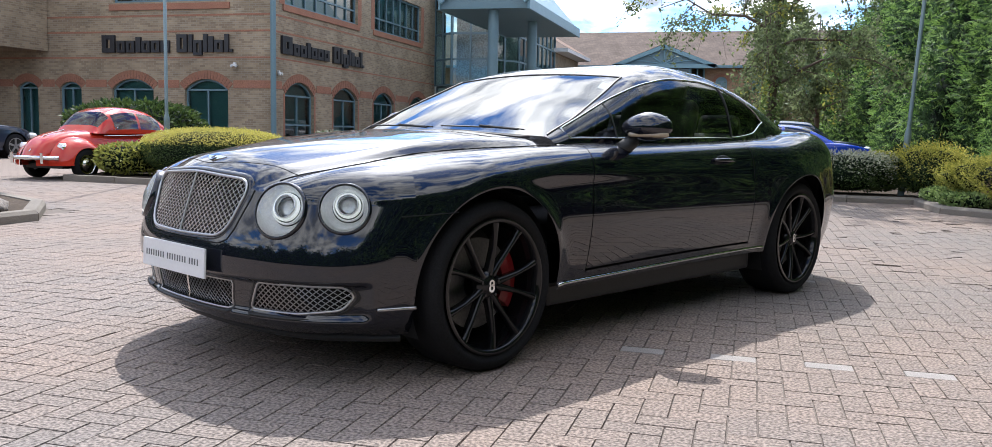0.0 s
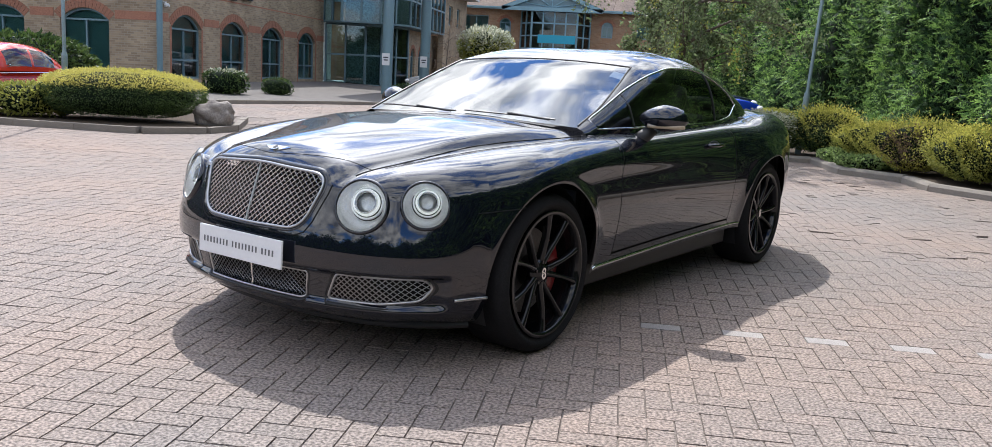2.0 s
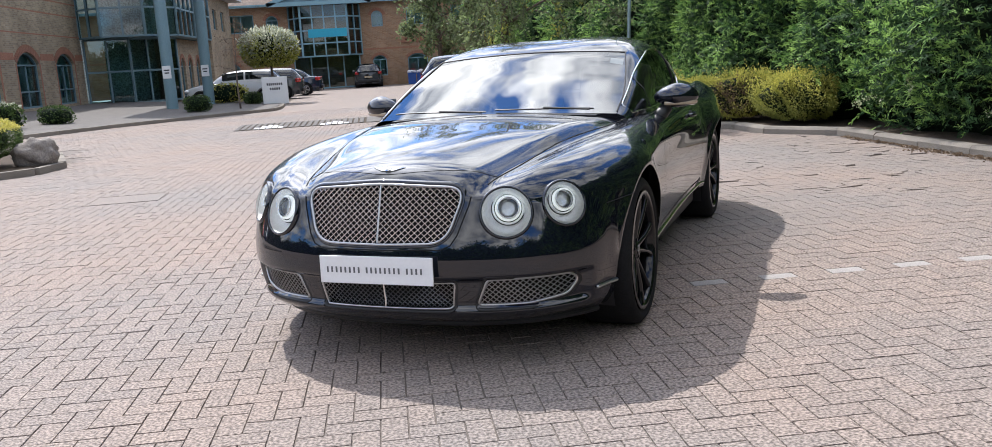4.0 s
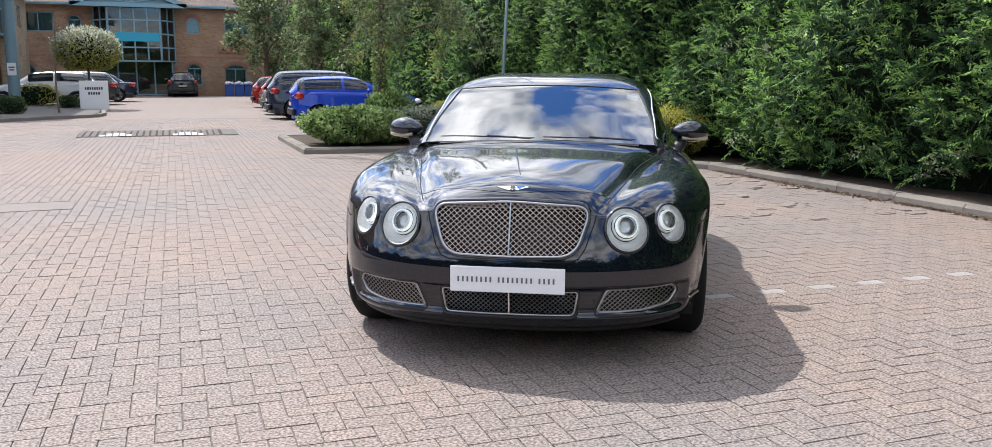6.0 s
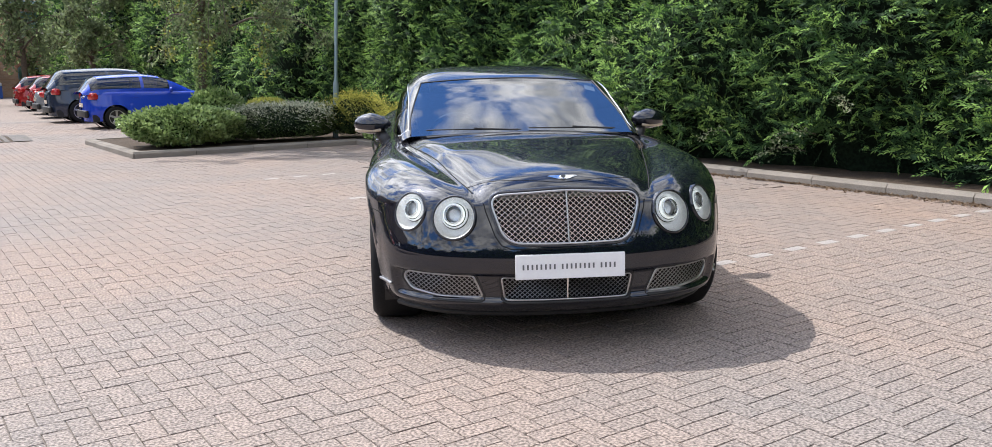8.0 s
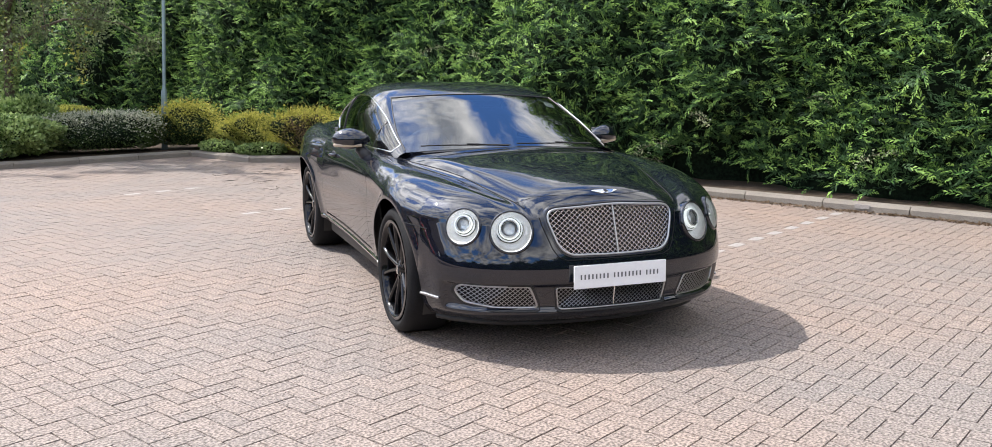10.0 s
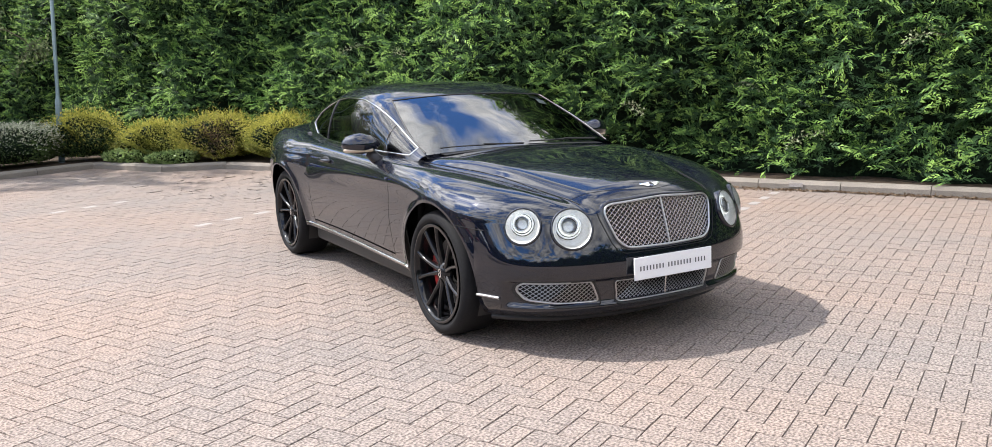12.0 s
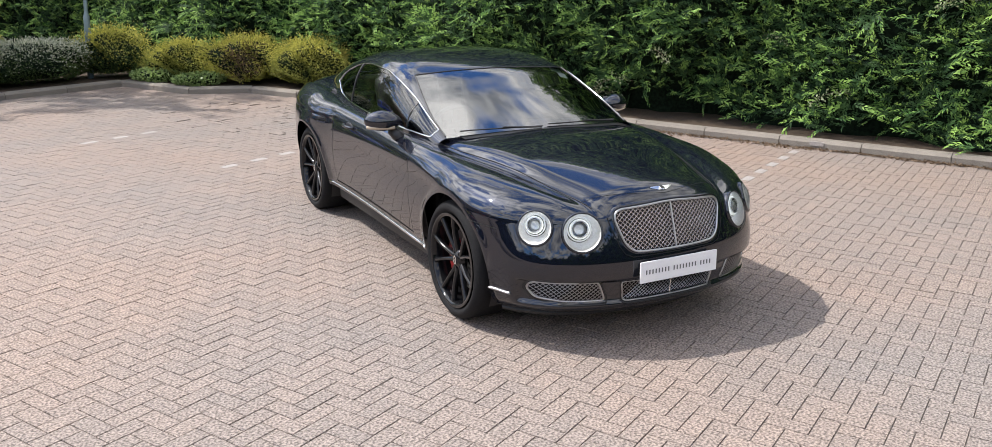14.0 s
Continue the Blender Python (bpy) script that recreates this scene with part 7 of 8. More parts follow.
def hump_strip(bm, x0, x1, ys, up):
    """A strip along the hump's section with short drops at its sides."""
    rows = [[bm.verts.new((x0, y, hump_z(y) + up - 0.03)), bm.verts.new((x0 + 0.006, y, hump_z(y) + up)), bm.verts.new((x1 - 0.006, y, hump_z(y) + up)), bm.verts.new((x1, y, hump_z(y) + up - 0.03))] for y in ys]
    for a, b in zip(rows, rows[1:]):
        for c in range(3):
            bm.faces.new((a[c], a[c + 1], b[c + 1], b[c]))


bm = bmesh.new(); hump_strip(bm, -1.82, 1.60, (-1.0, -0.55, -0.1, 0.4, 1.3), 0.0); part("ramp", bm, M_soil, hump, "dark joints")
for k in range(22):
    bm = bmesh.new(); hump_strip(bm, -1.80 + k * 0.137, -1.80 + k * 0.137 + 0.105, (-0.98, -0.55, -0.1, 0.4), 0.012); part("sett", bm, M_sett, hump)
bm = bmesh.new(); hump_strip(bm, 1.24, 1.60, (-0.98, -0.55, -0.1, 0.4, 1.28), 0.012); part("end_slab", bm, M_sett, hump, "plain grey end slab")
for x in (-1.02, 0.50):
    for k, (w, y1) in enumerate(((0.10, -0.72), (0.10, -0.50), (0.10, -0.36), (0.10, -0.50), (0.10, -0.72))):
        bm = bmesh.new(); hump_strip(bm, x + (k - 2) * 0.137 - 0.055, x + (k - 2) * 0.137 + 0.055, (-1.02, (y1 - 1.02) / 2, y1), 0.018); part("arrow_sett", bm, M_sign_white, hump, "white arrow mark")


# ---- parked cars ----
def parked_car(name, m, label, L, W, H, col, belt=0.92, nose=1.05, hood=0.86, tail=0.55, screen=0.75, rear=0.6, wheel_r=0.32, silver=True, wb=0.62, group="parked cars", boot=None, front_lamp=True):
    """A parked car, nose along its own -y: plan outline, bonnet, glasshouse, wheels, lamps. nose, tail: lengths of bonnet and boot; screen, rear: lengths of the raked screens."""
    t = thing(name, m, label, "car", group)
    hl, hw = L / 2, W / 2
    fy, ry = -hl * wb - 0.02 * L, hl * wb
    R = wheel_r + 0.05
    ys = sorted(set(np.round(np.concatenate([-hl * np.cos(np.linspace(0, np.pi, 60))] + [c + R * np.cos(np.linspace(0, np.pi, 19)) for c in (fy, ry)] + [[c + e * (R + 0.002) for c in (fy, ry) for e in (1, -1)]]), 4)))
    top = curve([-hl, -hl + 0.12, -hl + nose, hl - max(tail, 0.2), hl - 0.1, hl], [hood - 0.30, hood - 0.10, belt + 0.02, belt + 0.06, boot or belt, (boot or belt) - 0.15])
    grid = []
    for y in ys:
        w = hw * (1 - abs(y / hl) ** 6) ** (1 / 3.2) if abs(y) < hl else 0.30 * hw
        w = max(w, 0.30 * hw)
        lo = 0.22
        for c in (fy, ry):
            if abs(y - c) < R + 0.001:
                lo = max(lo, wheel_r + math.sqrt(max(R * R - (y - c) ** 2, 0)))
        tp = float(top(y))
        sh = max(tp - 0.14, lo + 0.02)
        pts = [(w - (0.05 if z < 0.35 else 0.0) - 0.05 * max(0, (z - 0.6) / 0.4), z) for z in np.linspace(lo, sh, 8)]
        pts += [(pts[-1][0] - 0.16 * q ** 1.6, sh + (tp - sh) * math.sqrt(1 - (1 - q) ** 2)) for q in (0.15, 0.35, 0.6, 1.0)] + [(pts[-1][0] * 0.4, tp + 0.015), (0.0, tp + 0.02)]
        grid.append([(x, y, z) for x, z in pts])
    k = len(grid[0])
    vs, fs = [], []
    for s in (1, -1):
        b = len(vs)
        vs += [(x * s, y, z) for row in grid for x, y, z in row]
        for i in range(len(grid) - 1):
            for j in range(k - 1):
                f = (b + i * k + j, b + (i + 1) * k + j, b + (i + 1) * k + j + 1, b + i * k + j + 1)
                fs.append(f if s > 0 else f[::-1])
        for e in (0, len(grid) - 1):
            fs.append(tuple(b + e * k + j for j in range(k)))
    raw("body", vs, fs, col, t, "", True)
    bm = bmesh.new(); box(bm, 0, 0, 0.30, W * 0.82, L * 0.92, 0.2); part("underbody", bm, M_trim, t)
    # glasshouse
    y0, y1 = -hl + nose - 0.12, hl - tail + 0.1
    rz = curve([y0, y0 + screen, (y0 + y1) / 2, y1 - rear, y1], [belt - 0.02, H - 0.05, H, H - 0.05, belt + (0.0 if tail > 0.3 else 0.05)])
    bw = curve([y0, y0 + screen, y1 - rear, y1], [hw - 0.16, hw - 0.10, hw - 0.11, hw - 0.2])
    cys = sorted(set(list(np.linspace(y0, y1, 31)) + [y0 + screen, y1 - rear, (y0 + y1) / 2 + 0.04, (y0 + y1) / 2 - 0.04]))
    rowsC = []
    for y in cys:
        al = [0, 0.10, 0.16, 0.30, 0.42, 0.52, 0.60, 0.66, 0.8, 1.0]
        rowsC.append([(float(bw(y)) * math.cos(a * math.pi / 2) ** 0.55 * (1 - 0.12 * math.sin(a * math.pi / 2)), y, belt - 0.03 + (float(rz(y)) - belt + 0.03) * math.sin(a * math.pi / 2) ** 0.7) for a in al])
    group_faces = {"roof": [], "windscreen": [], "rear_window": [], "side_window": []}
    for i in range(len(cys) - 1):
        ym = (cys[i] + cys[i + 1]) / 2
        for j in range(9):
            kind = "roof"
            if j >= 6 and ym < y0 + screen:
                kind = "windscreen"
            elif j >= 6 and ym > y1 - rear:
                kind = "rear_window"
            elif 1 <= j < 6 and y0 + screen * 0.75 < ym < y1 - rear * 0.45 and abs(ym - (y0 + y1) / 2) > 0.04:
                kind = "side_window"
            group_faces[kind].append((i, j))
    for kind, faces in group_faces.items():
        for sides in (((1,), (-1,)) if kind == "side_window" else ((1, -1),)):
            vs, fs, idx = [], [], {}
            for s in sides:
                for i, j in faces:
                    f = []
                    for a, b in ((i, j), (i + 1, j), (i + 1, j + 1), (i, j + 1)):
                        key = (a, b, s if rowsC[a][b][0] > 1e-6 else 0)
                        if key not in idx:
                            idx[key] = len(vs)
                            x, y, z = rowsC[a][b]
                            vs.append((x * s, y, z))
                        f.append(idx[key])
                    fs.append(f if s > 0 else f[::-1])
            raw(kind, vs, fs, col if kind == "roof" else M_glassdark, t, "" if kind == "roof" else "dark car window", True)
    bm = bmesh.new(); box(bm, 0, (y0 + y1) / 2, belt - 0.12, W * 0.8, (y1 - y0) * 0.8, 0.1); part("cabin", bm, M_leather, t)
    for s in (1, -1):
        for y in (fy, ry):
            w = new("wheel"); w.parent = t; w.location = (s * (hw - 0.12), y, wheel_r)
            tm = Matrix.Rotation(math.pi / 2 * s, 4, "Y")
            bm = bmesh.new(); lathe(bm, [(wheel_r * 0.66, -0.1), (wheel_r * 0.9, -0.1), (wheel_r, -0.07), (wheel_r, 0.07), (wheel_r * 0.9, 0.1), (wheel_r * 0.66, 0.09)], 32, tm); part("tyre", bm, M_tyre, w, "", True)
            bm = bmesh.new(); lathe(bm, [(wheel_r * 0.67, 0.09), (wheel_r * 0.62, 0.06), (0.06, 0.05), (0.05, 0.075), (0.001, 0.075)], 32, tm); part("wheel_dish", bm, M_trim, w)
            for q in range(5):
                bm = bmesh.new(); box(bm, wheel_r * 0.34, 0, 0.075, wheel_r * 0.6, 0.055, 0.022, 0.005, tm @ Matrix.Rotation(q * 2 * math.pi / 5, 4, "Z")); part("spoke", bm, M_rim_silver if silver else M_rim, w)
            bm = bmesh.new(); lathe(bm, [(wheel_r * 0.66, 0.07), (wheel_r * 0.68, 0.095), (wheel_r * 0.63, 0.095)], 32, tm); part("rim", bm, M_rim_silver if silver else M_rim, w)
            bm = bmesh.new(); lathe(bm, [(R, -0.25), (R, 0.08)], 32, tm); part("arch_liner", bm, M_trim, w)
        bm = bmesh.new(); box(bm, 0, 0, 0, 0.24, 0.22, 0.20, 0.06, Matrix.Translation((s * (hw - 0.20), hl - 0.20, belt - 0.07)) @ Matrix.Rotation(-0.5 * s, 4, "Z")); part("tail_lamp", bm, M_tail, t, "red tail lamp", True)
        if front_lamp:
            bm = bmesh.new(); bmesh.ops.create_uvsphere(bm, u_segments=16, v_segments=8, radius=1, matrix=Matrix.Translation((s * (hw - 0.27), -hl + 0.12, hood - 0.2)) @ Matrix.Diagonal((0.17, 0.12, 0.08, 1))); part("headlamp", bm, M_reflector, t, "clear headlamp", True)
        bm = bmesh.new(); bmesh.ops.create_uvsphere(bm, u_segments=14, v_segments=8, radius=1, matrix=Matrix.Translation((s * (hw + 0.07), y0 + screen * 0.8, belt + 0.07)) @ Matrix.Diagonal((0.11, 0.06, 0.075, 1))); part("door_mirror", bm, col, t, "", True)
        bm = bmesh.new(); box(bm, s * (hw - 0.035), (y0 + y1) / 2 + 0.25, belt - 0.12, 0.03, 0.16, 0.025, 0.008); part("door_handle", bm, col, t)
    bm = bmesh.new(); box(bm, 0, hl - 0.02, 0.42, W * 0.72, 0.10, 0.20, 0.04); part("rear_bumper", bm, M_trim, t, "", True)
    bm = bmesh.new(); box(bm, 0, hl - 0.005, 0.66, 0.50, 0.03, 0.11, 0.003); part("plate", bm, M_amber, t, "plain pale yellow plate")
    bm = bmesh.new(); box(bm, 0, -hl + 0.04, 0.42, W * 0.66, 0.10, 0.16, 0.03); part("front_grille", bm, M_trim, t)
    return t


parked_car("hatchback_car", pose(2.25, 19.05, 0, 0, 0, 90) @ Matrix.Scale(0.9, 4), "bright blue small hatchback parked nose to a hedge", 3.95, 1.70, 1.50, M_blue, 0.98, 1.0, 0.94, 0.04, 1.05, 0.42, 0.31)
parked_car("estate_car", pose(2.30, 22.9, 0, 0, 0, 90) @ Matrix.Scale(0.9, 4), "dark navy tall estate car parked nose to a hedge", 4.63, 1.89, 1.70, M_navy, 1.05, 1.25, 1.02, 0.08, 0.8, 0.5, 0.36)
parked_car("saloon_car", pose(2.40, 26.2, 0, 0, 0, 90) @ Matrix.Scale(0.9, 4), "silver grey saloon parked nose to a hedge", 4.5, 1.8, 1.45, M_silvercar, 0.9, 1.2, 0.85, 0.5, 0.8, 0.7, 0.32)
parked_car("hatchback_car", pose(2.40, 29.4, 0, 0, 0, 90) @ Matrix.Scale(0.9, 4), "dark red hatchback in a row of parked cars", 4.0, 1.74, 1.50, M_redcar, 0.95, 1.05, 0.9, 0.10, 0.8, 0.5, 0.31)
parked_car("hatchback_car", pose(2.40, 33.2, 0, 0, 0, 90) @ Matrix.Scale(0.9, 4), "red hatchback at the end of a row", 4.0, 1.74, 1.50, M_redcar, 0.95, 1.05, 0.9, 0.10, 0.8, 0.5, 0.31)
parked_car("hatchback_car", pose(-7.6, 35.6, 0, 0, 0, -90), "white hatchback parked before an office", 4.3, 1.78, 1.48, M_white, 0.93, 1.15, 0.88, 0.12, 0.85, 0.55, 0.32)
parked_car("estate_car", pose(-7.2, 38.6, 0, 0, 0, -90), "dark grey estate car with roof rails", 4.7, 1.82, 1.50, M_greycar, 0.95, 1.2, 0.9, 0.12, 0.85, 0.5, 0.33)
parked_car("saloon_car", pose(-6.6, 43.2, 0, 0, 0, -90), "dark navy saloon parked before an office", 4.7, 1.82, 1.45, M_navy, 0.92, 1.2, 0.87, 0.55, 0.85, 0.8, 0.33)
parked_car("hatchback_car", pose(-1.95, 55.0, 0, 0, 0, 180), "dark grey hatchback backed against a far office", 4.3, 1.85, 1.55, M_greycar, 0.98, 1.1, 0.9, 0.10, 0.8, 0.5, 0.33)
parked_car("saloon_car", pose(-19.5, 13.2, 0, 0, 0, 172), "dark saloon parked beside a red car", 4.7, 1.85, 1.36, M_navy, 0.90, 1.25, 0.82, 0.5, 0.9, 0.8, 0.33)


def beetle(m):
    """A rounded vintage car: domed body, four separate wings, running boards, chrome bumpers."""
    t = thing("vintage_car", m, "shiny red rounded vintage car with chrome bumpers", "car", "parked cars")
    hood = curve([-1.98, -1.90, -1.6, -1.1, -0.75, 1.0, 1.5, 1.85, 1.98], [0.45, 0.62, 0.86, 0.98, 1.0, 1.0, 0.92, 0.70, 0.45])
    wid = curve([-1.98, -1.7, -1.0, -0.5, 0.8, 1.5, 1.98], [0.22, 0.40, 0.58, 0.66, 0.66, 0.52, 0.25])
    vs, fs = [], []
    ys, th = np.linspace(-1.98, 1.98, 50), np.linspace(0, math.pi, 25)
    for y in ys:
        for a in th:
            c, s_ = math.cos(a), math.sin(a)
            vs.append((float(wid(y)) * math.copysign(abs(c) ** 0.55, c), y, 0.28 + (float(hood(y)) - 0.28) * s_ ** 0.55))
    for i in range(49):
        for j in range(24):
            fs.append((i * 25 + j, (i + 1) * 25 + j, (i + 1) * 25 + j + 1, i * 25 + j + 1))
    raw("body", vs, fs, M_red, t, "glossy red body", True)
    rz = curve([-0.85, -0.42, 0.1, 0.7, 1.3, 1.75], [0.94, 1.40, 1.50, 1.44, 1.18, 0.86])
    bw = curve([-0.85, -0.3, 0.6, 1.3, 1.75], [0.60, 0.66, 0.64, 0.50, 0.36])
    cy = np.linspace(-0.85, 1.75, 40)
    al = [0, 0.06, 0.16, 0.30, 0.42, 0.52, 0.68, 0.82, 1.0]
    C = [[(float(bw(y)) * math.cos(a * math.pi / 2) ** 0.42 * (1 - 0.14 * math.sin(a * math.pi / 2)), y, 0.93 + (float(rz(y)) - 0.93) * math.sin(a * math.pi / 2) ** 0.75) for a in al] for y in cy]
    kinds = {"roof": [], "windscreen": [], "side_window": [], "rear_window": []}
    for i in range(39):
        ym = (cy[i] + cy[i + 1]) / 2
        for j in range(8):
            k = "roof"
            if j >= 4 and -0.74 < ym < -0.42:
                k = "windscreen"
            elif 1 <= j < 5 and (-0.36 < ym < 0.28 or 0.38 < ym < 1.05):
                k = "side_window"
            elif j >= 6 and 0.95 < ym < 1.3:
                k = "rear_window"
            kinds[k].append((i, j))
    panes = [("roof", kinds["roof"], (1, -1)), ("windscreen", kinds["windscreen"], (1, -1)), ("rear_window", kinds["rear_window"], (1, -1))]
    for s in (1, -1):
        panes += [("side_window", [q for q in kinds["side_window"] if cy[q[0]] < 0.3], (s,)), ("side_window", [q for q in kinds["side_window"] if cy[q[0]] > 0.3], (s,))]
    for kind, faces, sides in panes:
        vs, fs, idx = [], [], {}
        for s in sides:
            for i, j in faces:
                f = []
                for a, b in ((i, j), (i + 1, j), (i + 1, j + 1), (i, j + 1)):
                    key = (a, b, s if C[a][b][0] > 1e-6 else 0)
                    if key not in idx:
                        idx[key] = len(vs); vs.append((C[a][b][0] * s, C[a][b][1], C[a][b][2]))
                    f.append(idx[key])
                fs.append(f if s > 0 else f[::-1])
        raw(kind, vs, fs, M_red if kind == "roof" else M_glassdark, t, "", True)
    for s in (1, -1):
        for y, ln in ((-1.2, 0.56), (1.2, 0.60)):
            bm = bmesh.new()
            rings = []
            for a in np.linspace(-0.05, math.pi + 0.05, 24):
                rings.append([bm.verts.new((s * x, y - math.cos(a) * (r_ + 0.05 * (x < 0.6)), 0.31 + math.sin(a) * r_ * 0.92)) for x, r_ in ((0.40, 0.60), (0.55, 0.56), (0.68, 0.49), (0.755, 0.40), (0.765, 0.36))])
            for p, q in zip(rings, rings[1:]):
                for i in range(4):
                    bm.faces.new((p[i], p[i + 1], q[i + 1], q[i]))
            part("wing", bm, M_red, t, "rounded red wing", True)
            w = new("wheel"); w.parent = t; w.location = (s * 0.66, y, 0.31)
            tm = Matrix.Rotation(math.pi / 2 * s, 4, "Y")
            bm = bmesh.new(); lathe(bm, [(0.2, -0.08), (0.28, -0.08), (0.31, -0.05), (0.31, 0.05), (0.28, 0.08), (0.2, 0.07)], 28, tm); part("tyre", bm, M_tyre, w, "", True)
            bm = bmesh.new(); lathe(bm, [(0.2, 0.07), (0.18, 0.04), (0.09, 0.05), (0.08, 0.075), (0.001, 0.08)], 28, tm); part("hub_cap", bm, M_chrome, w, "", True)
        bm = bmesh.new(); box(bm, s * 0.70, 0, 0.30, 0.18, 1.5, 0.04, 0.015); part("running_board", bm, M_trim, t)
        hm = look(Vector((s * 0.51, -1.66, 0.64)), Vector((s * 0.51, 0, 0.74)))
        bm = bmesh.new(); lathe(bm, [(0.085, -0.10), (0.085, 0.0), (0.07, 0.012), (0.0005, 0.02)], 28, hm); part("headlamp", bm, M_reflector, t, "round headlamp in a chrome ring", True)
        bm = bmesh.new(); lathe(bm, [(0.086, -0.06), (0.093, 0.0), (0.078, 0.014)], 28, hm); part("lamp_ring", bm, M_chrome, t, "", True)
        bm = bmesh.new(); tube(bm, [(s * 0.667, y, 0.90 + 0.02 * math.sin(y)) for y in np.linspace(-0.7, 1.0, 12)], 0.008, 6); part("side_trim", bm, M_chrome, t, "chrome waist strip")
        bm = bmesh.new(); tube(bm, [(s * 0.70, -0.45, 1.02), (s * 0.80, -0.47, 1.06)], 0.01, 6); part("door_mirror", bm, M_chrome, t)
    for y, d in ((-1.99, -1), (1.99, 1)):
        bm = bmesh.new(); tube(bm, [(x, y - d * 0.16 * (abs(x) / 0.66) ** 3, 0.44) for x in np.linspace(-0.66, 0.66, 22)], 0.045, 10); part("bumper", bm, M_chrome, t, "chrome bumper", True)
        for x in (-0.4, 0.4):
            bm = bmesh.new(); tube(bm, [(x, y + d * 0.01, 0.33), (x, y + d * 0.02, 0.54)], 0.03, 8)
            tube(bm, [(x, y, 0.44), (x, y - d * 0.35, 0.44)], 0.025, 6)
            part("bumper_guard", bm, M_chrome, t)
    bm = bmesh.new(); box(bm, 0, 0, 0.27, 1.0, 3.2, 0.1); part("underbody", bm, M_trim, t)
    bm = bmesh.new(); tube(bm, [(0, -1.95, 0.56), (0, -1.6, 0.875), (0, -1.1, 0.995)], 0.010, 6); part("bonnet_strip", bm, M_chrome, t)


beetle(pose(-10.62, 8.85, 0, 0, 0, -6) @ Matrix.Scale(0.87, 4))

# ---- bins by the far office ----
for k in range(3):
    b = thing("wheelie_bin", pose(0.92 + 0.60 * k, 54.6, -0.004, 0, 0, 0) @ Matrix.Diagonal((0.92, 0.92, 0.72, 1)), "blue bin heaped with white sacks", "bin", "bins by the far wall")
    bm = bmesh.new(); box(bm, 0, 0, 0.49, 0.58, 0.6, 0.98, 0.04); part("body", bm, M_bin, b)
    bm = bmesh.new(); box(bm, 0, 0.0, 1.0, 0.62, 0.66, 0.06, 0.02); part("lid", bm, M_bin, b)
    for q in range(3):
        bm = bmesh.new(); bmesh.ops.create_icosphere(bm, subdivisions=2, radius=1, matrix=Matrix.Translation((-0.17 + 0.17 * q, 0.06 * (q - 1), 1.12 + 0.05 * (q == 1))) @ Matrix.Diagonal((0.17, 0.2, 0.15 + 0.04 * (q == k), 1)))
        for v in bm.verts:
            v.co += Vector((1, 1, 1)) * 0.04 * noise.noise(v.co * 9 + Vector((k, q, 0)))
        part("sack", bm, M_bag, b, "white sack", True)
pa = thing("pallet", pose(0.35, 54.75, 0.0, 14, 0, 0) @ Matrix.Scale(0.75, 4), "wooden pallet leaning on a wall", "pallet")
for k in range(7):
    bm = bmesh.new(); box(bm, -0.45 + 0.15 * k, 0, 0.6, 0.1, 0.02, 1.15); part("slat", bm, M_pallet, pa)
bm = bmesh.new(); box(bm, 0, 0.04, 0.15, 1.0, 0.05, 0.09); box(bm, 0, 0.04, 1.05, 1.0, 0.05, 0.09); part("bearers", bm, M_pallet, pa)
# ---- block paving, herringbone, laid block by block ----
def blocks(cells, seed):
    """Block tops and chamfers: (n, 8, 3) corners."""
    r = np.random.default_rng(seed)
    c = np.array(cells, float)
    n = len(c)
    x0, y0, lx, ly = c.T
    g, ch = 0.0015, 0.0020
    dz = r.normal(0, 0.0007, n)
    tilt = r.normal(0, 0.0006, (n, 4))
    loose = (x0 > 1.6) & (y0 > 1.0) & (y0 < 7.0) & (r.random(n) < 0.10)
    dz, tilt = dz + loose * r.uniform(0, 0.008, n), tilt + loose[:, None] * r.normal(0, 0.006, (n, 4))
    V = np.zeros((n, 8, 3))
    for k, (a, b) in enumerate(((0, 0), (1, 0), (1, 1), (0, 1))):
        ex, ey = (1 if a == 0 else -1), (1 if b == 0 else -1)
        V[:, k] = np.stack([x0 + a * lx + ex * (g + ch), y0 + b * ly + ey * (g + ch), dz + tilt[:, k]], 1)
        V[:, 4 + k] = np.stack([x0 + a * lx + ex * g, y0 + b * ly + ey * g, np.full(n, -0.0102)], 1)
    return V


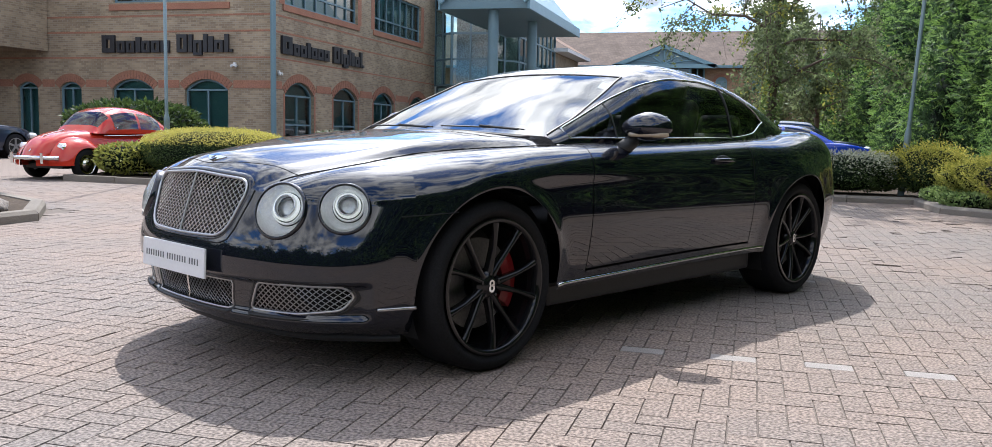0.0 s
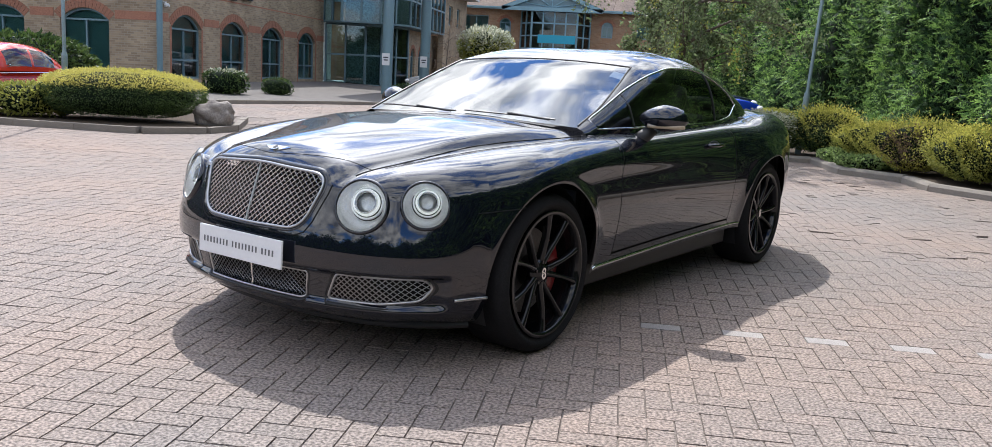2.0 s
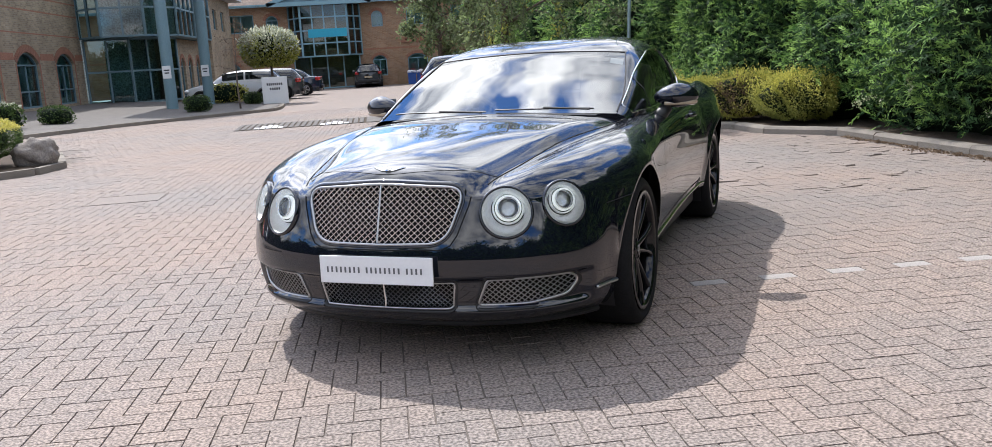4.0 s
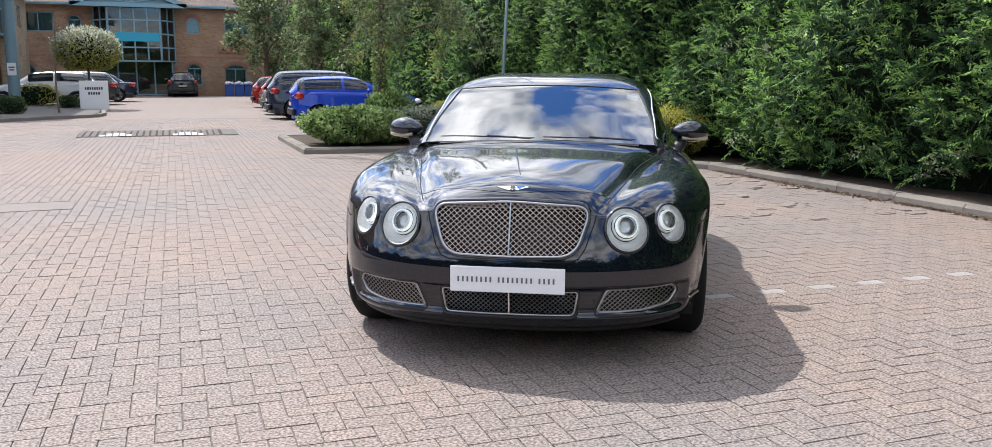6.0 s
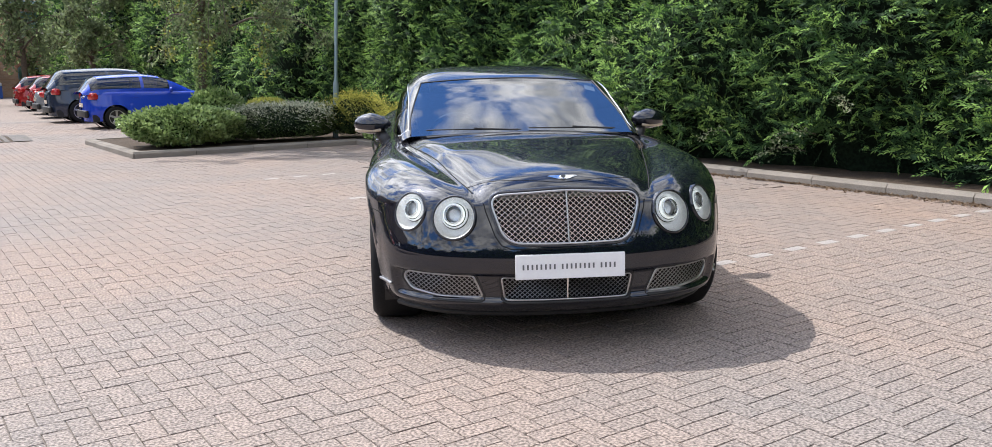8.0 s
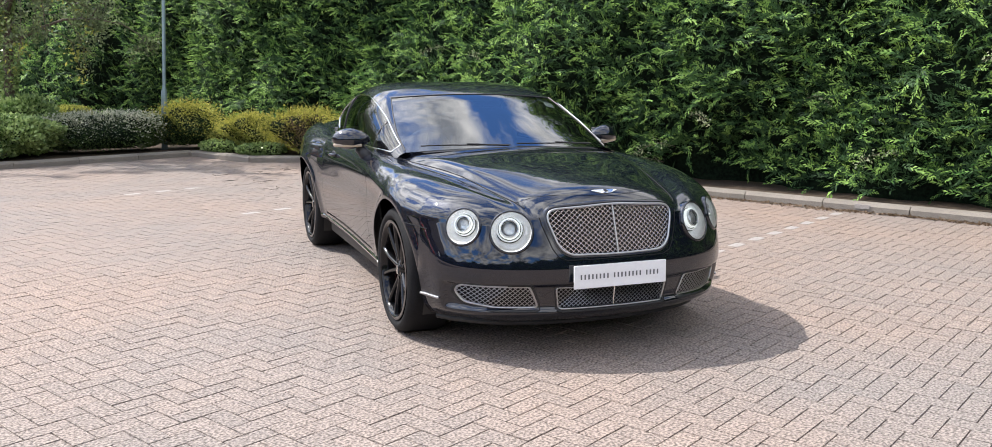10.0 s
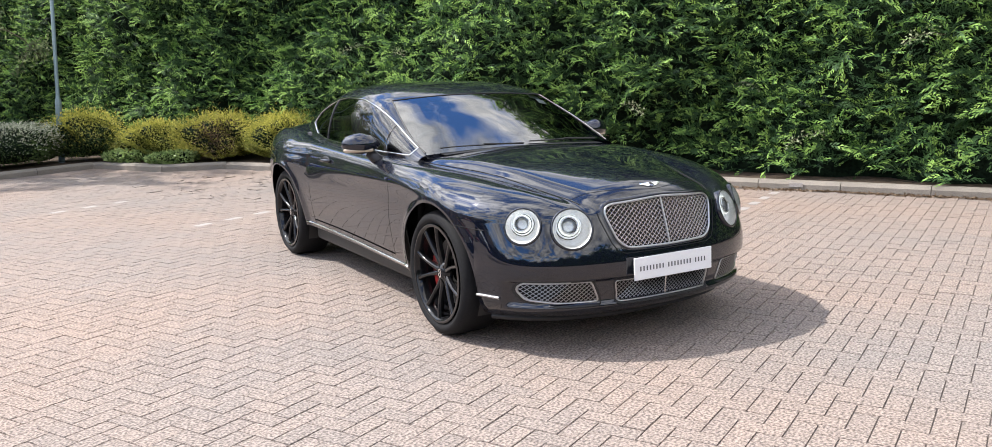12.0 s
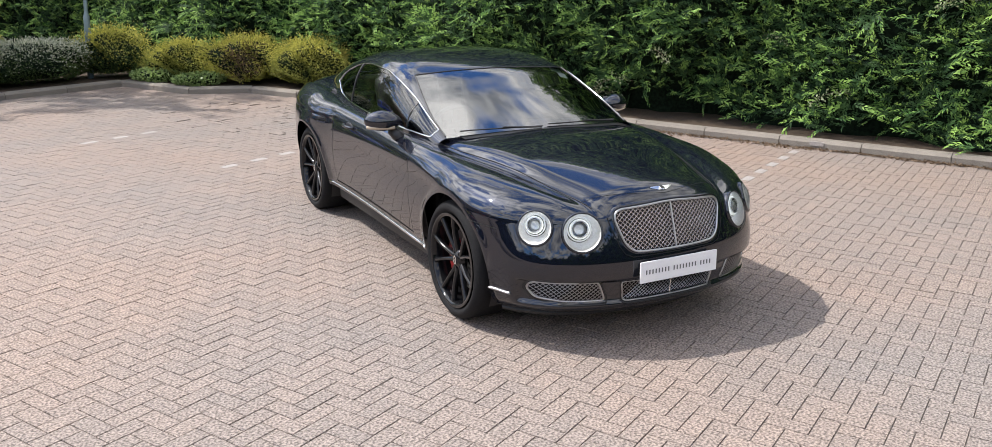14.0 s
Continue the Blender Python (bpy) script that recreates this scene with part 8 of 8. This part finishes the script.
FACES = np.array([(0, 1, 2, 3), (4, 5, 1, 0), (5, 6, 2, 1), (6, 7, 3, 2), (7, 4, 0, 3)])
GX, GY, U = 0.153, -1.235, 0.1
white_rows = {0: (4, 45), 24: (0, 14), 46: (0, 14), 69: (0, 10)}
near, rest_cells, white = [], [], []
for j in range(int((PY0 - GY) / U), int((PY1 - GY) / U)):
    for i in range(int((PX0 - GX) / U), int((PX1 - GX) / U)):
        k = (i - j) % 4
        if k not in (0, 3):
            continue
        x, y = GX + i * U, GY + j * U
        if x + 0.2 > PX1 - 0.02:
            continue
        cell = (x, y, 0.2, 0.1) if k == 0 else (x, y, 0.1, 0.2)
        # no blocks under beds
        if (y > 9.75 and x > -0.48 and y < 13.7) or (-10.1 < x < -7.0 and 7.4 < y < 12.6) or (-7.0 <= x < -6.4 and 8.0 < y < 10.6) or (x > 4.2 and y > 6.5) or (x > 3.5 and y > 8.1) or (x < -6.2 and 1.0 < y < 3.0):
            continue
        if k == 0 and j in white_rows and white_rows[j][0] <= i <= white_rows[j][1]:
            white.append(cell)
        elif -2.4 < x < 0.5 and -4.45 < y < -2.45 and len(near) < 298:
            near.append(cell)
        else:
            rest_cells.append(cell)


def block_mesh(name, cells, mat, seed):
    V = blocks(cells, seed)
    n = len(V)
    mesh = bpy.data.meshes.new(name)
    mesh.vertices.add(n * 8)
    mesh.vertices.foreach_set("co", V.astype(np.float32).ravel())
    idx = (FACES[None] + np.arange(n)[:, None, None] * 8).ravel()
    mesh.loops.add(len(idx)); mesh.loops.foreach_set("vertex_index", idx.astype(np.int32))
    mesh.polygons.add(n * 5); mesh.polygons.foreach_set("loop_start", np.arange(0, n * 20, 4, dtype=np.int32))
    mesh.update(calc_edges=True)
    mesh.shade_flat()
    return link(name, mesh, mat, None)


tagged(block_mesh("pavement_blocks", rest_cells, M_paver, 5), "pinkish brown paving blocks laid in herringbone", "paving", kind="stuff")
lines = thing("bay_line", Matrix(), "dashed bay lines of whitish paving blocks", "bay line", kind="structure")
near_set = thing("pavement_near", Matrix(), "pinkish brown herringbone paving blocks before a black car", "paving", kind="structure")
shared = {}
for group_cells, parent, mat, nm in ((near, near_set, M_paver_one, "paving_block"), (white, lines, M_white_paver, "white_block")):
    for x, y, lx, ly in group_cells:
        key = (nm, lx)
        if key not in shared:
            V = blocks([(0, 0, lx, ly)], 9)[0]
            V[:4, 2] = 0
            o = raw(nm, V, FACES, mat, parent)
            shared[key] = o.data
        else:
            o = new(nm, shared[key]); o.parent = parent
        o.matrix_world = Matrix.Translation((x, y, rng.normal(0, 0.0006))) @ Matrix.Rotation(rng.normal(0, 0.002), 4, "X")
